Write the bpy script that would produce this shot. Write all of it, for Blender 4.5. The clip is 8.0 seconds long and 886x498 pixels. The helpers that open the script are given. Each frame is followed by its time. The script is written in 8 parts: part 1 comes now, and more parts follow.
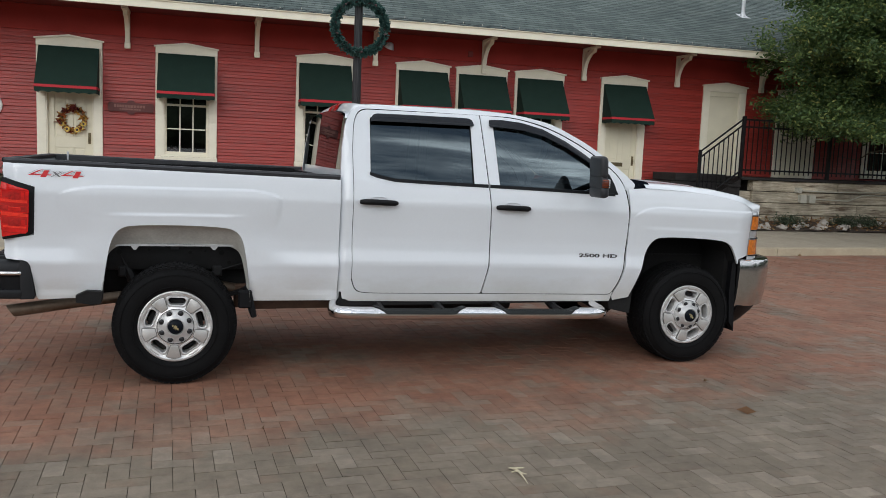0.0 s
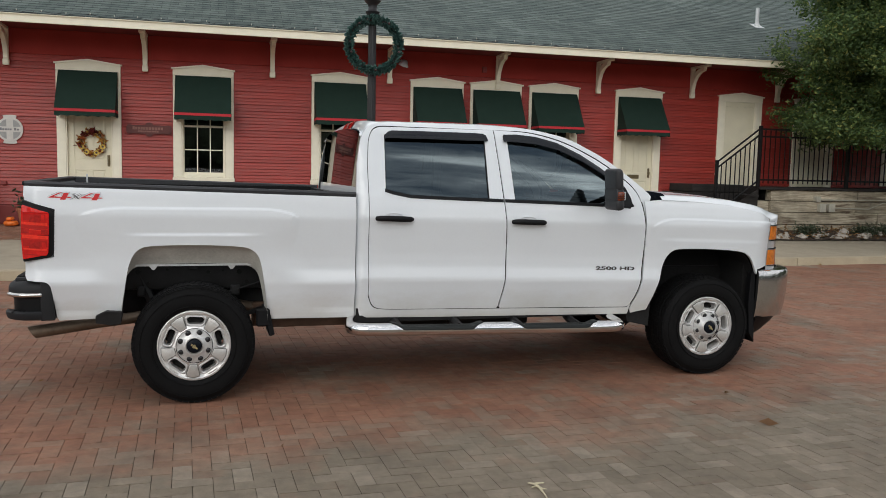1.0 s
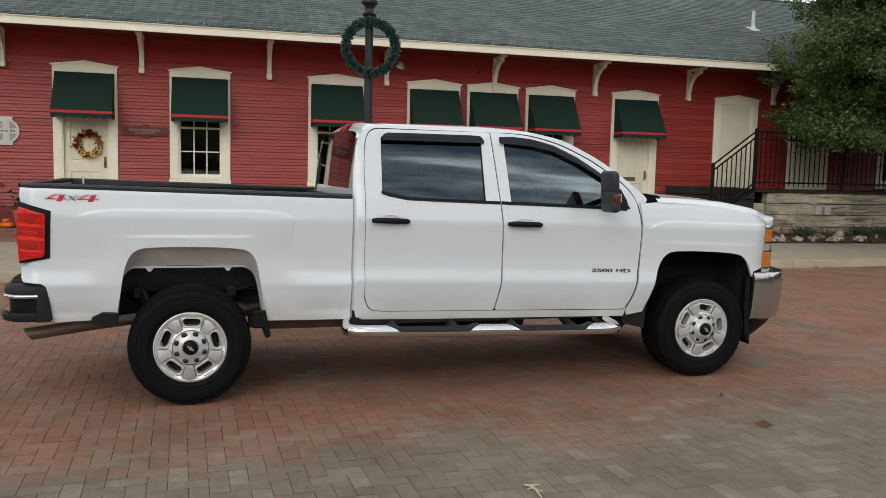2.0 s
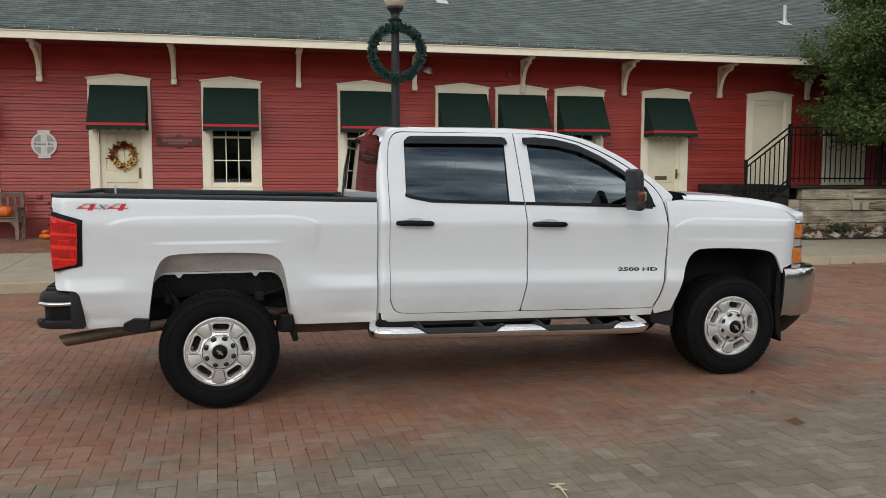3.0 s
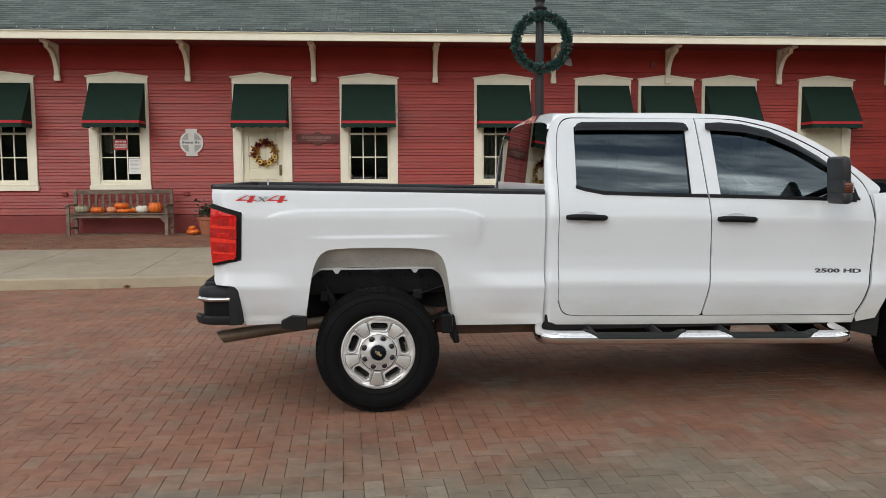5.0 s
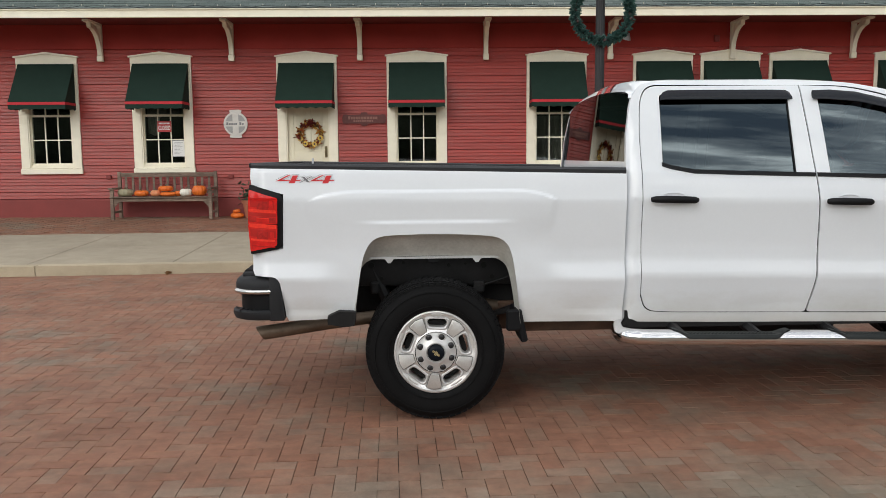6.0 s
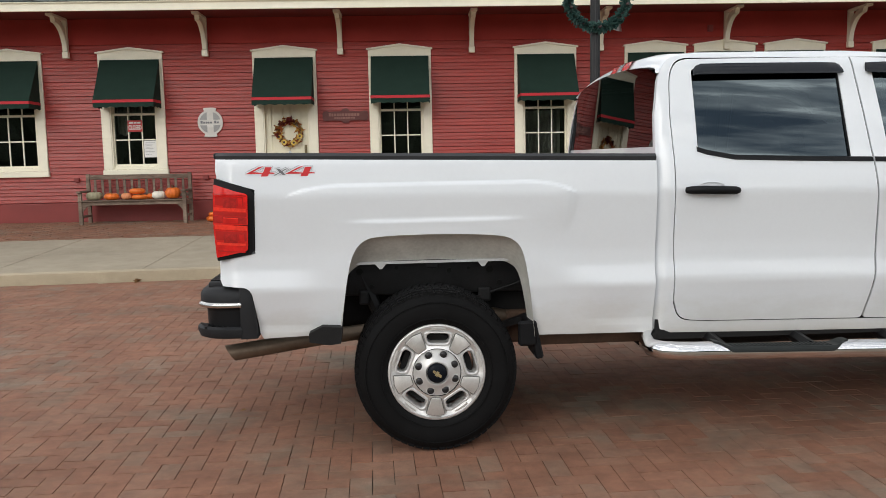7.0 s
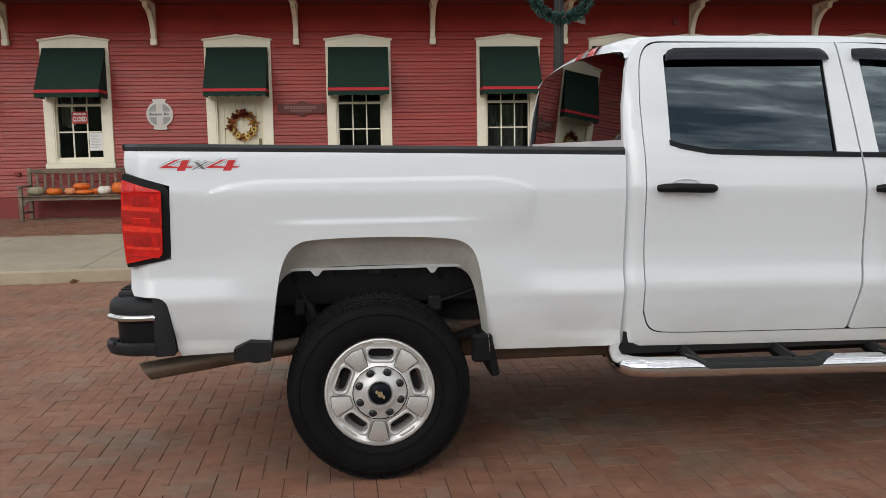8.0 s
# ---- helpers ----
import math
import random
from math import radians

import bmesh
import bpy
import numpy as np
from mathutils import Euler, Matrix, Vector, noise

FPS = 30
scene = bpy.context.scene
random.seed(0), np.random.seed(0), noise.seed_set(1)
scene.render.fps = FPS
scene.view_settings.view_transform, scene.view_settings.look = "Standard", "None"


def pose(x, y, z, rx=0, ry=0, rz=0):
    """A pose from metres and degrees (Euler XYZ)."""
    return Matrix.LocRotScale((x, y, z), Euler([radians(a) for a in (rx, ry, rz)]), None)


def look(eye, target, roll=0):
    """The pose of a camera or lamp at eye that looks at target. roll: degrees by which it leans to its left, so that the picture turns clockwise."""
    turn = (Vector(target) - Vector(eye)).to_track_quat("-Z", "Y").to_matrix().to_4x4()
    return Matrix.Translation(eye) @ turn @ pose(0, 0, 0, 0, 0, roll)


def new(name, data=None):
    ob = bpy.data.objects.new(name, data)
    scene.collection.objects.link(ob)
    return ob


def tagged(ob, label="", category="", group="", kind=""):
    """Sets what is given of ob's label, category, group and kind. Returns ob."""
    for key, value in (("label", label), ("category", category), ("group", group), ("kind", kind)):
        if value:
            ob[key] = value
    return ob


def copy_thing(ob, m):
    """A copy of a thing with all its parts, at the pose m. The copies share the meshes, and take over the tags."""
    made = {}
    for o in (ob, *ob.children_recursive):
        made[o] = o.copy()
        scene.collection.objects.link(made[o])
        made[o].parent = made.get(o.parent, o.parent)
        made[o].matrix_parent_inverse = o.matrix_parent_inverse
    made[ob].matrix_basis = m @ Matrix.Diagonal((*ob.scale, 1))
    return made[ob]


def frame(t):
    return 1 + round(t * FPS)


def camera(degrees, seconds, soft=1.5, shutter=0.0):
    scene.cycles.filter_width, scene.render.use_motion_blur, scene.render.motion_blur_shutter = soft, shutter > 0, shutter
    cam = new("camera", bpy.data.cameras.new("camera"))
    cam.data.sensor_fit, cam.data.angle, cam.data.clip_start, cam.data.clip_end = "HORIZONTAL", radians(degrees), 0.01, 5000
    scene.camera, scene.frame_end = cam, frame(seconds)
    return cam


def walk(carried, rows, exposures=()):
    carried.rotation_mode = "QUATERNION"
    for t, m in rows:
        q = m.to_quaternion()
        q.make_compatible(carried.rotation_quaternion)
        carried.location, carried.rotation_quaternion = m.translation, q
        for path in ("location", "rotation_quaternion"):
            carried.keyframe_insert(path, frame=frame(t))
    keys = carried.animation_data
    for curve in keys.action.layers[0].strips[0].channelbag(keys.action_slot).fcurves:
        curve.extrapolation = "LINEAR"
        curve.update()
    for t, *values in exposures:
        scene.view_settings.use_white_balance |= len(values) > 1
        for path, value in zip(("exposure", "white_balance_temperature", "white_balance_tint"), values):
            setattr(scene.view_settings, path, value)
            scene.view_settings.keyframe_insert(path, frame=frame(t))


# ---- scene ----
SKY, SUN = 1.18, 0.84  # strength of the clouds' light and of the veiled sun
cam = camera(56.2, 8.0, soft=0.6)
PATH = [
    (0, (0.115, 0.003, 1.588), (0.663, 1.913, 1.359), 2.4),
    (0.5, (0.117, -0.004, 1.586), (0.661, 1.911, 1.394), 1.9),
    (1, (0.124, -0.005, 1.587), (0.631, 1.92, 1.394), 1.3),
    (1.5, (0.122, -0.007, 1.588), (0.638, 1.916, 1.398), 1.4),
    (1.7, (0.122, -0.008, 1.588), (0.638, 1.916, 1.399), 1.4),
    (2.8, (0.165, -0.041, 1.58), (0.636, 1.894, 1.397), 0.5),
    (3, (0.184, -0.052, 1.573), (0.619, 1.892, 1.394), 0.1),
    (3.5, (0.226, -0.07, 1.567), (0.654, 1.875, 1.388), -0.8),
    (4, (0.201, -0.021, 1.558), (0.56, 1.939, 1.381), -1.0),
    (4.5, (0.079, 0.159, 1.528), (0.303, 2.139, 1.352), -0.5),
    (4.7, (0.001, 0.266, 1.521), (0.198, 2.248, 1.346), -0.3),
    (5.8, (-0.084, 0.891, 1.499), (-0.056, 2.879, 1.282), -0.3),
    (6, (-0.12, 1.042, 1.479), (-0.082, 3.029, 1.258), -0.4),
    (6.5, (-0.217, 1.414, 1.486), (-0.154, 3.4, 1.256), -0.4),
    (7, (-0.195, 1.719, 1.412), (-0.114, 3.705, 1.193), -1.1),
    (7.5, (-0.141, 1.983, 1.384), (-0.037, 3.967, 1.152), -1.0),
    (8, (-0.087, 2.158, 1.4), (0.078, 4.137, 1.169), -0.8),
]
walk(cam, [(t, look(eye, target, roll)) for t, eye, target, roll in PATH],
     exposures=[(0.0, 0.0, 6080, 10), (0.5, 0.0, 6280, 10), (1.5, 0.0, 6400, 10), (4.5, 0.05, 6440, 10), (6.0, 0.23, 6420, 10), (6.8, 0.24, 6430, 10), (8.0, 0.06, 6430, 10)])

# ---- sky and sun: a broken overcast afternoon ----
world = bpy.data.worlds.new("overcast_sky")
scene.world = world
world.use_nodes = True
wn, wl = world.node_tree.nodes, world.node_tree.links
wn.clear()
w_out = wn.new("ShaderNodeOutputWorld")
w_bg = wn.new("ShaderNodeBackground")
w_bg.inputs["Strength"].default_value = SKY
sky = wn.new("ShaderNodeTexSky")
sky.sky_type, sky.sun_disc = "NISHITA", False
sky.sun_elevation, sky.sun_rotation = radians(28), radians(212)
sky_dim = wn.new("ShaderNodeVectorMath")
sky_dim.operation = "SCALE"
sky_dim.inputs["Scale"].default_value = 0.10
wl.new(sky.outputs[0], sky_dim.inputs[0])
w_co = wn.new("ShaderNodeTexCoord")
# clouds lie in a level sheet: a direction meets it at (x, y) / z
w_dir = wn.new("ShaderNodeSeparateXYZ")
wl.new(w_co.outputs["Generated"], w_dir.inputs[0])


def w_math(op, a, b):
    m = wn.new("ShaderNodeMath")
    m.operation = op
    for i, v in enumerate((a, b)):
        if isinstance(v, bpy.types.NodeSocket):
            wl.new(v, m.inputs[i])
        else:
            m.inputs[i].default_value = v
    return m.outputs[0]


w_up = w_math("MAXIMUM", w_dir.outputs[2], 0.0)
w_h = w_math("ADD", w_up, 0.14)
w_map = wn.new("ShaderNodeCombineXYZ")
wl.new(w_math("MULTIPLY", w_math("DIVIDE", w_dir.outputs[0], w_h), 0.55), w_map.inputs[0])
wl.new(w_math("MULTIPLY", w_math("ADD", w_math("DIVIDE", w_dir.outputs[1], w_h), 0.31), 3.6), w_map.inputs[1])
w_noise = wn.new("ShaderNodeTexNoise")
w_noise.inputs["Scale"].default_value, w_noise.inputs["Detail"].default_value = 2.3, 7
w_noise.inputs["Roughness"].default_value, w_noise.inputs["Distortion"].default_value = 0.55, 0.25
wl.new(w_map.outputs[0], w_noise.inputs["Vector"])
w_fine = wn.new("ShaderNodeTexNoise")
w_fine.inputs["Scale"].default_value, w_fine.inputs["Detail"].default_value = 7.5, 6
w_fine.inputs["Roughness"].default_value, w_fine.inputs["Distortion"].default_value = 0.6, 0.3
wl.new(w_map.outputs[0], w_fine.inputs["Vector"])
w_sum = wn.new("ShaderNodeMix")
w_sum.data_type = "FLOAT"
w_sum.inputs["Factor"].default_value = 0.5
wl.new(w_noise.outputs["Fac"], w_sum.inputs["A"])
wl.new(w_fine.outputs["Fac"], w_sum.inputs["B"])
w_ramp = wn.new("ShaderNodeValToRGB")
w_ramp.color_ramp.elements[0].position, w_ramp.color_ramp.elements[0].color = 0.42, (0.24, 0.285, 0.34, 1)
w_ramp.color_ramp.elements[1].position, w_ramp.color_ramp.elements[1].color = 0.63, (3.5, 3.35, 3.1, 1)
w_mid = w_ramp.color_ramp.elements.new(0.53)
w_mid.color = (1.0, 1.0, 0.985, 1)
wl.new(w_sum.outputs["Result"], w_ramp.inputs[0])
w_mix = wn.new("ShaderNodeMix")
w_mix.data_type = "RGBA"
w_mix.inputs["Factor"].default_value = 0.85
wl.new(sky_dim.outputs[0], w_mix.inputs["A"])
wl.new(w_ramp.outputs[0], w_mix.inputs["B"])
wl.new(w_mix.outputs["Result"], w_bg.inputs["Color"])
# the veil of cloud is thinner towards the horizon
wl.new(w_math("MULTIPLY", w_math("ADD", w_math("MULTIPLY", w_up, -0.22), 1.10), SKY), w_bg.inputs["Strength"])
wl.new(w_bg.outputs[0], w_out.inputs[0])

sun = new("sun", bpy.data.lights.new("sun", "SUN"))
sun.data.energy, sun.data.angle, sun.data.color = SUN, radians(40), (1.0, 0.96, 0.90)
sun.matrix_world = look((0, 0, 0), (0.46, 0.74, -0.47))


# ---- materials ----
class Nodes:
    """A small helper round one material's node tree."""

    def __init__(self, name):
        self.mat = bpy.data.materials.new(name)
        self.mat.use_nodes = True
        self.n, self.l = self.mat.node_tree.nodes, self.mat.node_tree.links
        self.bsdf = self.n["Principled BSDF"]
        self.co = self.n.new("ShaderNodeTexCoord")

    def link(self, a, b):
        self.l.new(a, b)

    def noise(self, scale, detail=5, rough=0.6, stretch=(1, 1, 1), space="Object", dist=0.0):
        m = self.n.new("ShaderNodeMapping")
        m.inputs["Scale"].default_value = stretch
        if space == "World":
            g = self.n.new("ShaderNodeNewGeometry")
            self.link(g.outputs["Position"], m.inputs[0])
        else:
            self.link(self.co.outputs[space], m.inputs[0])
        t = self.n.new("ShaderNodeTexNoise")
        t.inputs["Scale"].default_value, t.inputs["Detail"].default_value = scale, detail
        t.inputs["Roughness"].default_value, t.inputs["Distortion"].default_value = rough, dist
        self.link(m.outputs[0], t.inputs["Vector"])
        return t.outputs["Fac"]

    def ramp(self, fac, stops):
        r = self.n.new("ShaderNodeValToRGB")
        e = r.color_ramp.elements
        while len(e) < len(stops):
            e.new(0.5)
        for el, (p, c) in zip(e, stops):
            el.position = p
            el.color = (*c, 1) if not isinstance(c, (int, float)) else (c, c, c, 1)
        self.link(fac, r.inputs[0])
        return r.outputs[0]

    def mix(self, fac, a, b, blend="MIX"):
        m = self.n.new("ShaderNodeMix")
        m.data_type, m.blend_type = "RGBA", blend
        for s, v in (("Factor", fac), ("A", a), ("B", b)):
            if isinstance(v, bpy.types.NodeSocket):
                self.link(v, m.inputs[s])
            elif isinstance(v, (int, float)):
                m.inputs[s].default_value = v if s == "Factor" else (v, v, v, 1)
            else:
                m.inputs[s].default_value = (*v, 1)
        return m.outputs["Result"]

    def math(self, op, a, b=0.0):
        m = self.n.new("ShaderNodeMath")
        m.operation = op
        for i, v in enumerate((a, b)):
            if isinstance(v, bpy.types.NodeSocket):
                self.link(v, m.inputs[i])
            else:
                m.inputs[i].default_value = v
        return m.outputs[0]

    def sep(self):
        g = self.n.new("ShaderNodeNewGeometry")
        s = self.n.new("ShaderNodeSeparateXYZ")
        self.link(g.outputs["Position"], s.inputs[0])
        return s.outputs

    def rand(self):
        """One value a piece: by object and by island."""
        o = self.n.new("ShaderNodeObjectInfo")
        g = self.n.new("ShaderNodeNewGeometry")
        return self.math("FRACT", self.math("ADD", o.outputs["Random"], g.outputs["Random Per Island"]))

    def color(self, sock):
        if isinstance(sock, bpy.types.NodeSocket):
            self.link(sock, self.bsdf.inputs["Base Color"])
        else:
            self.bsdf.inputs["Base Color"].default_value = (*sock, 1)

    def set(self, rough=0.5, metal=0.0, coat=0.0, spec=0.5, coat_rough=0.03):
        b = self.bsdf
        if isinstance(rough, bpy.types.NodeSocket):
            self.link(rough, b.inputs["Roughness"])
        else:
            b.inputs["Roughness"].default_value = rough
        b.inputs["Metallic"].default_value = metal
        b.inputs["Coat Weight"].default_value = coat
        b.inputs["Coat Roughness"].default_value = coat_rough
        b.inputs["Specular IOR Level"].default_value = spec
        return self

    def bump(self, height, strength=0.3, distance=0.01):
        b = self.n.new("ShaderNodeBump")
        b.inputs["Strength"].default_value, b.inputs["Distance"].default_value = strength, distance
        self.link(height, b.inputs["Height"])
        self.link(b.outputs[0], self.bsdf.inputs["Normal"])
        return self


def plain(name, col, rough=0.5, metal=0.0, var=0.12, scale=8.0, bump=0.0, coat=0.0, grain=60.0, spec=0.5):
    """A surface of one colour with large blotches, fine grain and a little relief."""
    k = Nodes(name)
    big, fine = k.noise(scale, 4), k.noise(grain, 4)
    lo, hi = [c * (1 - var) for c in col], [min(1, c * (1 + var)) for c in col]
    c1 = k.ramp(big, [(0.3, lo), (0.7, hi)])
    k.color(k.mix(0.35, c1, k.ramp(fine, [(0.3, lo), (0.7, hi)])))
    k.set(k.math("ADD", k.math("MULTIPLY", k.math("SUBTRACT", fine, 0.5), 0.25), rough), metal, coat, spec)
    if bump:
        k.bump(fine, bump, 0.004)
    return k.mat


def paver_material():
    k = Nodes("concrete_paver")
    r, s = k.rand(), k.sep()
    zone = k.noise(0.55, 3, 0.55, space="World")
    # grey pavers fill the strip nearest the road's middle, red ones the rest, with a ragged change
    edge = k.math("ADD", s[1], k.math("MULTIPLY", k.math("SUBTRACT", zone, 0.5), 2.4))
    edge = k.math("ADD", edge, k.math("MULTIPLY", s[0], -0.10))
    grey = k.ramp(k.math("MULTIPLY", edge, 0.1), [(0.40, 1.0), (0.52, 0.0)])
    patch = k.ramp(k.noise(0.9, 4, 0.6, space="World"), [(0.50, 0.0), (0.68, 0.72)])
    gmask = k.math("MAXIMUM", grey, patch)
    blot = k.noise(3.2, 5, 0.65, space="World")
    jitter = k.math("ADD", gmask, k.math("MULTIPLY", k.math("SUBTRACT", r, 0.5), 0.26))
    jitter = k.math("ADD", jitter, k.math("MULTIPLY", k.math("SUBTRACT", blot, 0.5), 1.1))
    gsel = k.ramp(jitter, [(0.10, 0.0), (0.90, 1.0)])
    red = k.ramp(r, [(0.0, (0.240, 0.114, 0.071)), (0.5, (0.268, 0.131, 0.083)), (1.0, (0.248, 0.141, 0.095))])
    gre = k.ramp(r, [(0.0, (0.176, 0.144, 0.105)), (0.75, (0.206, 0.169, 0.127)), (1.0, (0.255, 0.213, 0.164))])
    c = k.mix(gsel, red, gre)
    dirt = k.ramp(k.noise(1.7, 5, 0.65, space="World"), [(0.33, 0.76), (0.7, 1.16)])
    c = k.mix(1.0, c, dirt, "MULTIPLY")
    speck = k.noise(220, 3, 0.7, space="World")
    c = k.mix(1.0, c, k.ramp(speck, [(0.3, 0.80), (0.7, 1.18)]), "MULTIPLY")
    # sand and tyre dirt rubbed over the faces
    rub = k.noise(11.0, 6, 0.7, space="World")
    c = k.mix(1.0, c, k.ramp(rub, [(0.30, 0.78), (0.70, 1.16)]), "MULTIPLY")
    c = k.mix(k.ramp(k.noise(2.3, 5, 0.7, space="World"), [(0.52, 0.0), (0.74, 0.34)]), c, (0.175, 0.138, 0.098))
    k.color(c)
    k.set(k.ramp(speck, [(0.3, 0.70), (0.7, 0.92)]), spec=0.35)
    k.bump(speck, 0.35, 0.003)
    return k.mat


def siding_material():
    k = Nodes("red_painted_siding")
    r = k.rand()
    grain = k.noise(3.0, 6, 0.65, (1.0, 20, 30))
    wear = k.noise(0.8, 5, 0.65, space="World")
    c = k.ramp(r, [(0.0, (0.29, 0.031, 0.022)), (1.0, (0.38, 0.042, 0.030))])
    c = k.mix(k.ramp(wear, [(0.48, 0.0), (0.78, 0.20)]), c, (0.38, 0.060, 0.045))
    streak = k.noise(1.4, 6, 0.7, (0.9, 1, 26))
    c = k.mix(k.ramp(streak, [(0.52, 0.0), (0.74, 0.30)]), c, (0.40, 0.085, 0.065))
    c = k.mix(1.0, c, k.ramp(grain, [(0.28, 0.72), (0.72, 1.22)]), "MULTIPLY")
    k.color(c)
    k.set(k.ramp(grain, [(0.3, 0.26), (0.7, 0.50)]), spec=0.5)
    k.bump(grain, 0.7, 0.008)
    return k.mat


def shingle_material():
    k = Nodes("grey_green_asphalt_shingle")
    b = k.n.new("ShaderNodeTexBrick")
    b.inputs["Scale"].default_value = 1.0
    b.inputs["Brick Width"].default_value, b.inputs["Row Height"].default_value = 0.30, 0.145
    b.inputs["Mortar Size"].default_value, b.inputs["Bias"].default_value = 0.006, -0.2
    b.inputs["Color1"].default_value = (0.092, 0.117, 0.111, 1)
    b.inputs["Color2"].default_value = (0.158, 0.187, 0.175, 1)
    b.inputs["Mortar"].default_value = (0.062, 0.077, 0.074, 1)
    k.link(k.co.outputs["UV"], b.inputs["Vector"])
    big = k.ramp(k.noise(0.35, 4, 0.6), [(0.3, 0.86), (0.7, 1.12)])
    grit = k.noise(90, 3, 0.7)
    c = k.mix(1.0, b.outputs["Color"], big, "MULTIPLY")
    k.color(k.mix(1.0, c, k.ramp(grit, [(0.3, 0.75), (0.7, 1.2)]), "MULTIPLY"))
    k.set(0.93, spec=0.2).bump(grit, 0.5, 0.004)
    return k.mat


def concrete_material(name, col):
    k = Nodes(name)
    big, mid, fine = k.noise(0.7, 4, 0.6), k.noise(4, 6, 0.7), k.noise(120, 3, 0.7)
    c = k.ramp(big, [(0.3, [x * 0.86 for x in col]), (0.7, [x * 1.08 for x in col])])
    c = k.mix(1.0, c, k.ramp(mid, [(0.3, 0.88), (0.7, 1.08)]), "MULTIPLY")
    k.color(k.mix(1.0, c, k.ramp(fine, [(0.3, 0.88), (0.7, 1.1)]), "MULTIPLY"))
    k.set(0.88, spec=0.3).bump(fine, 0.3, 0.003)
    return k.mat


def glass_material(name, tint, rough=0.0, ior=1.55, gloss=(1, 1, 1)):
    """A pane: what lies behind it, tinted, under a Fresnel gloss."""
    k = Nodes(name)
    k.n.remove(k.bsdf)
    out = k.n["Material Output"]
    tr = k.n.new("ShaderNodeBsdfTransparent")
    tr.inputs[0].default_value = (*tint, 1)
    gl = k.n.new("ShaderNodeBsdfGlossy")
    gl.inputs["Roughness"].default_value = rough
    gl.inputs["Color"].default_value = (*gloss, 1)
    lw = k.n.new("ShaderNodeLayerWeight")
    lw.inputs["Blend"].default_value = 0.5
    f0 = ((ior - 1) / (ior + 1)) ** 2
    gain = k.math("ADD", k.math("MULTIPLY", k.math("POWER", lw.outputs["Facing"], 5.0), 1 - f0), f0)
    mx = k.n.new("ShaderNodeMixShader")
    k.link(gain, mx.inputs[0])
    k.link(tr.outputs[0], mx.inputs[1])
    k.link(gl.outputs[0], mx.inputs[2])
    k.link(mx.outputs[0], out.inputs[0])
    return k.mat


def car_paint():
    k = Nodes("white_car_paint")
    s = k.sep()
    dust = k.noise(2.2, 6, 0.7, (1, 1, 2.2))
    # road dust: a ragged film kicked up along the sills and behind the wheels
    # made strong along the sills, where it also paints in their shade
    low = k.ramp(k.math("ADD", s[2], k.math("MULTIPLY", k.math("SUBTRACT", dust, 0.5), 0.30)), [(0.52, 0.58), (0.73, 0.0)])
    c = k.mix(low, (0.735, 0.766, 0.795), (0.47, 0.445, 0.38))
    k.color(k.mix(1.0, c, k.ramp(k.noise(60, 3), [(0.3, 0.985), (0.7, 1.0)]), "MULTIPLY"))
    k.set(k.math("ADD", k.math("MULTIPLY", low, 0.3), 0.34), coat=0.9, coat_rough=0.035, spec=0.4)
    return k.mat


def machined_material(name, col, rough, metal, grain=0.0):
    """Alloy turned on a lathe: the gloss is drawn out round the hub."""
    k = Nodes(name)
    fine, big = k.noise(140, 4), k.noise(9, 4)
    c = k.ramp(big, [(0.3, [v * 0.90 for v in col]), (0.7, [min(1, v * 1.06) for v in col])])
    k.color(k.mix(1.0, c, k.ramp(fine, [(0.3, 0.92), (0.7, 1.05)]), "MULTIPLY"))
    k.set(rough, metal, spec=0.5)
    cr = k.n.new("ShaderNodeVectorMath")
    cr.operation = "CROSS_PRODUCT"
    cr.inputs[1].default_value = (0, 1, 0)
    k.link(k.co.outputs["Object"], cr.inputs[0])
    vt = k.n.new("ShaderNodeVectorTransform")
    vt.vector_type, vt.convert_from, vt.convert_to = "VECTOR", "OBJECT", "WORLD"
    k.link(cr.outputs[0], vt.inputs[0])
    nm = k.n.new("ShaderNodeVectorMath")
    nm.operation = "NORMALIZE"
    k.link(vt.outputs[0], nm.inputs[0])
    k.link(nm.outputs[0], k.bsdf.inputs["Tangent"])
    k.bsdf.inputs["Anisotropic"].default_value = 0.95
    return k.mat


def wood_material(name, a, b, stretch=(1, 14, 14), scale=3.0, rough=0.75, rot=0.0):
    k = Nodes(name)
    g = k.noise(scale, 7, 0.7, stretch, dist=0.6)
    stain = k.noise(1.6, 4, 0.6)
    c = k.ramp(g, [(0.28, a), (0.72, b)])
    c = k.mix(1.0, c, k.ramp(stain, [(0.3, 0.48), (0.7, 1.15)]), "MULTIPLY")
    if rot:
        # long brown streaks where the grain has rotted
        c = k.mix(k.ramp(k.noise(1.1, 5, 0.65, (0.8, 5, 9), dist=0.8), [(0.54, 0.0), (0.66, rot)]), c, (0.075, 0.044, 0.024))
    c = k.mix(1.0, c, k.ramp(k.rand(), [(0, 0.78), (1, 1.15)]), "MULTIPLY")
    k.color(c)
    k.set(rough, spec=0.3).bump(g, 0.5, 0.006)
    return k.mat


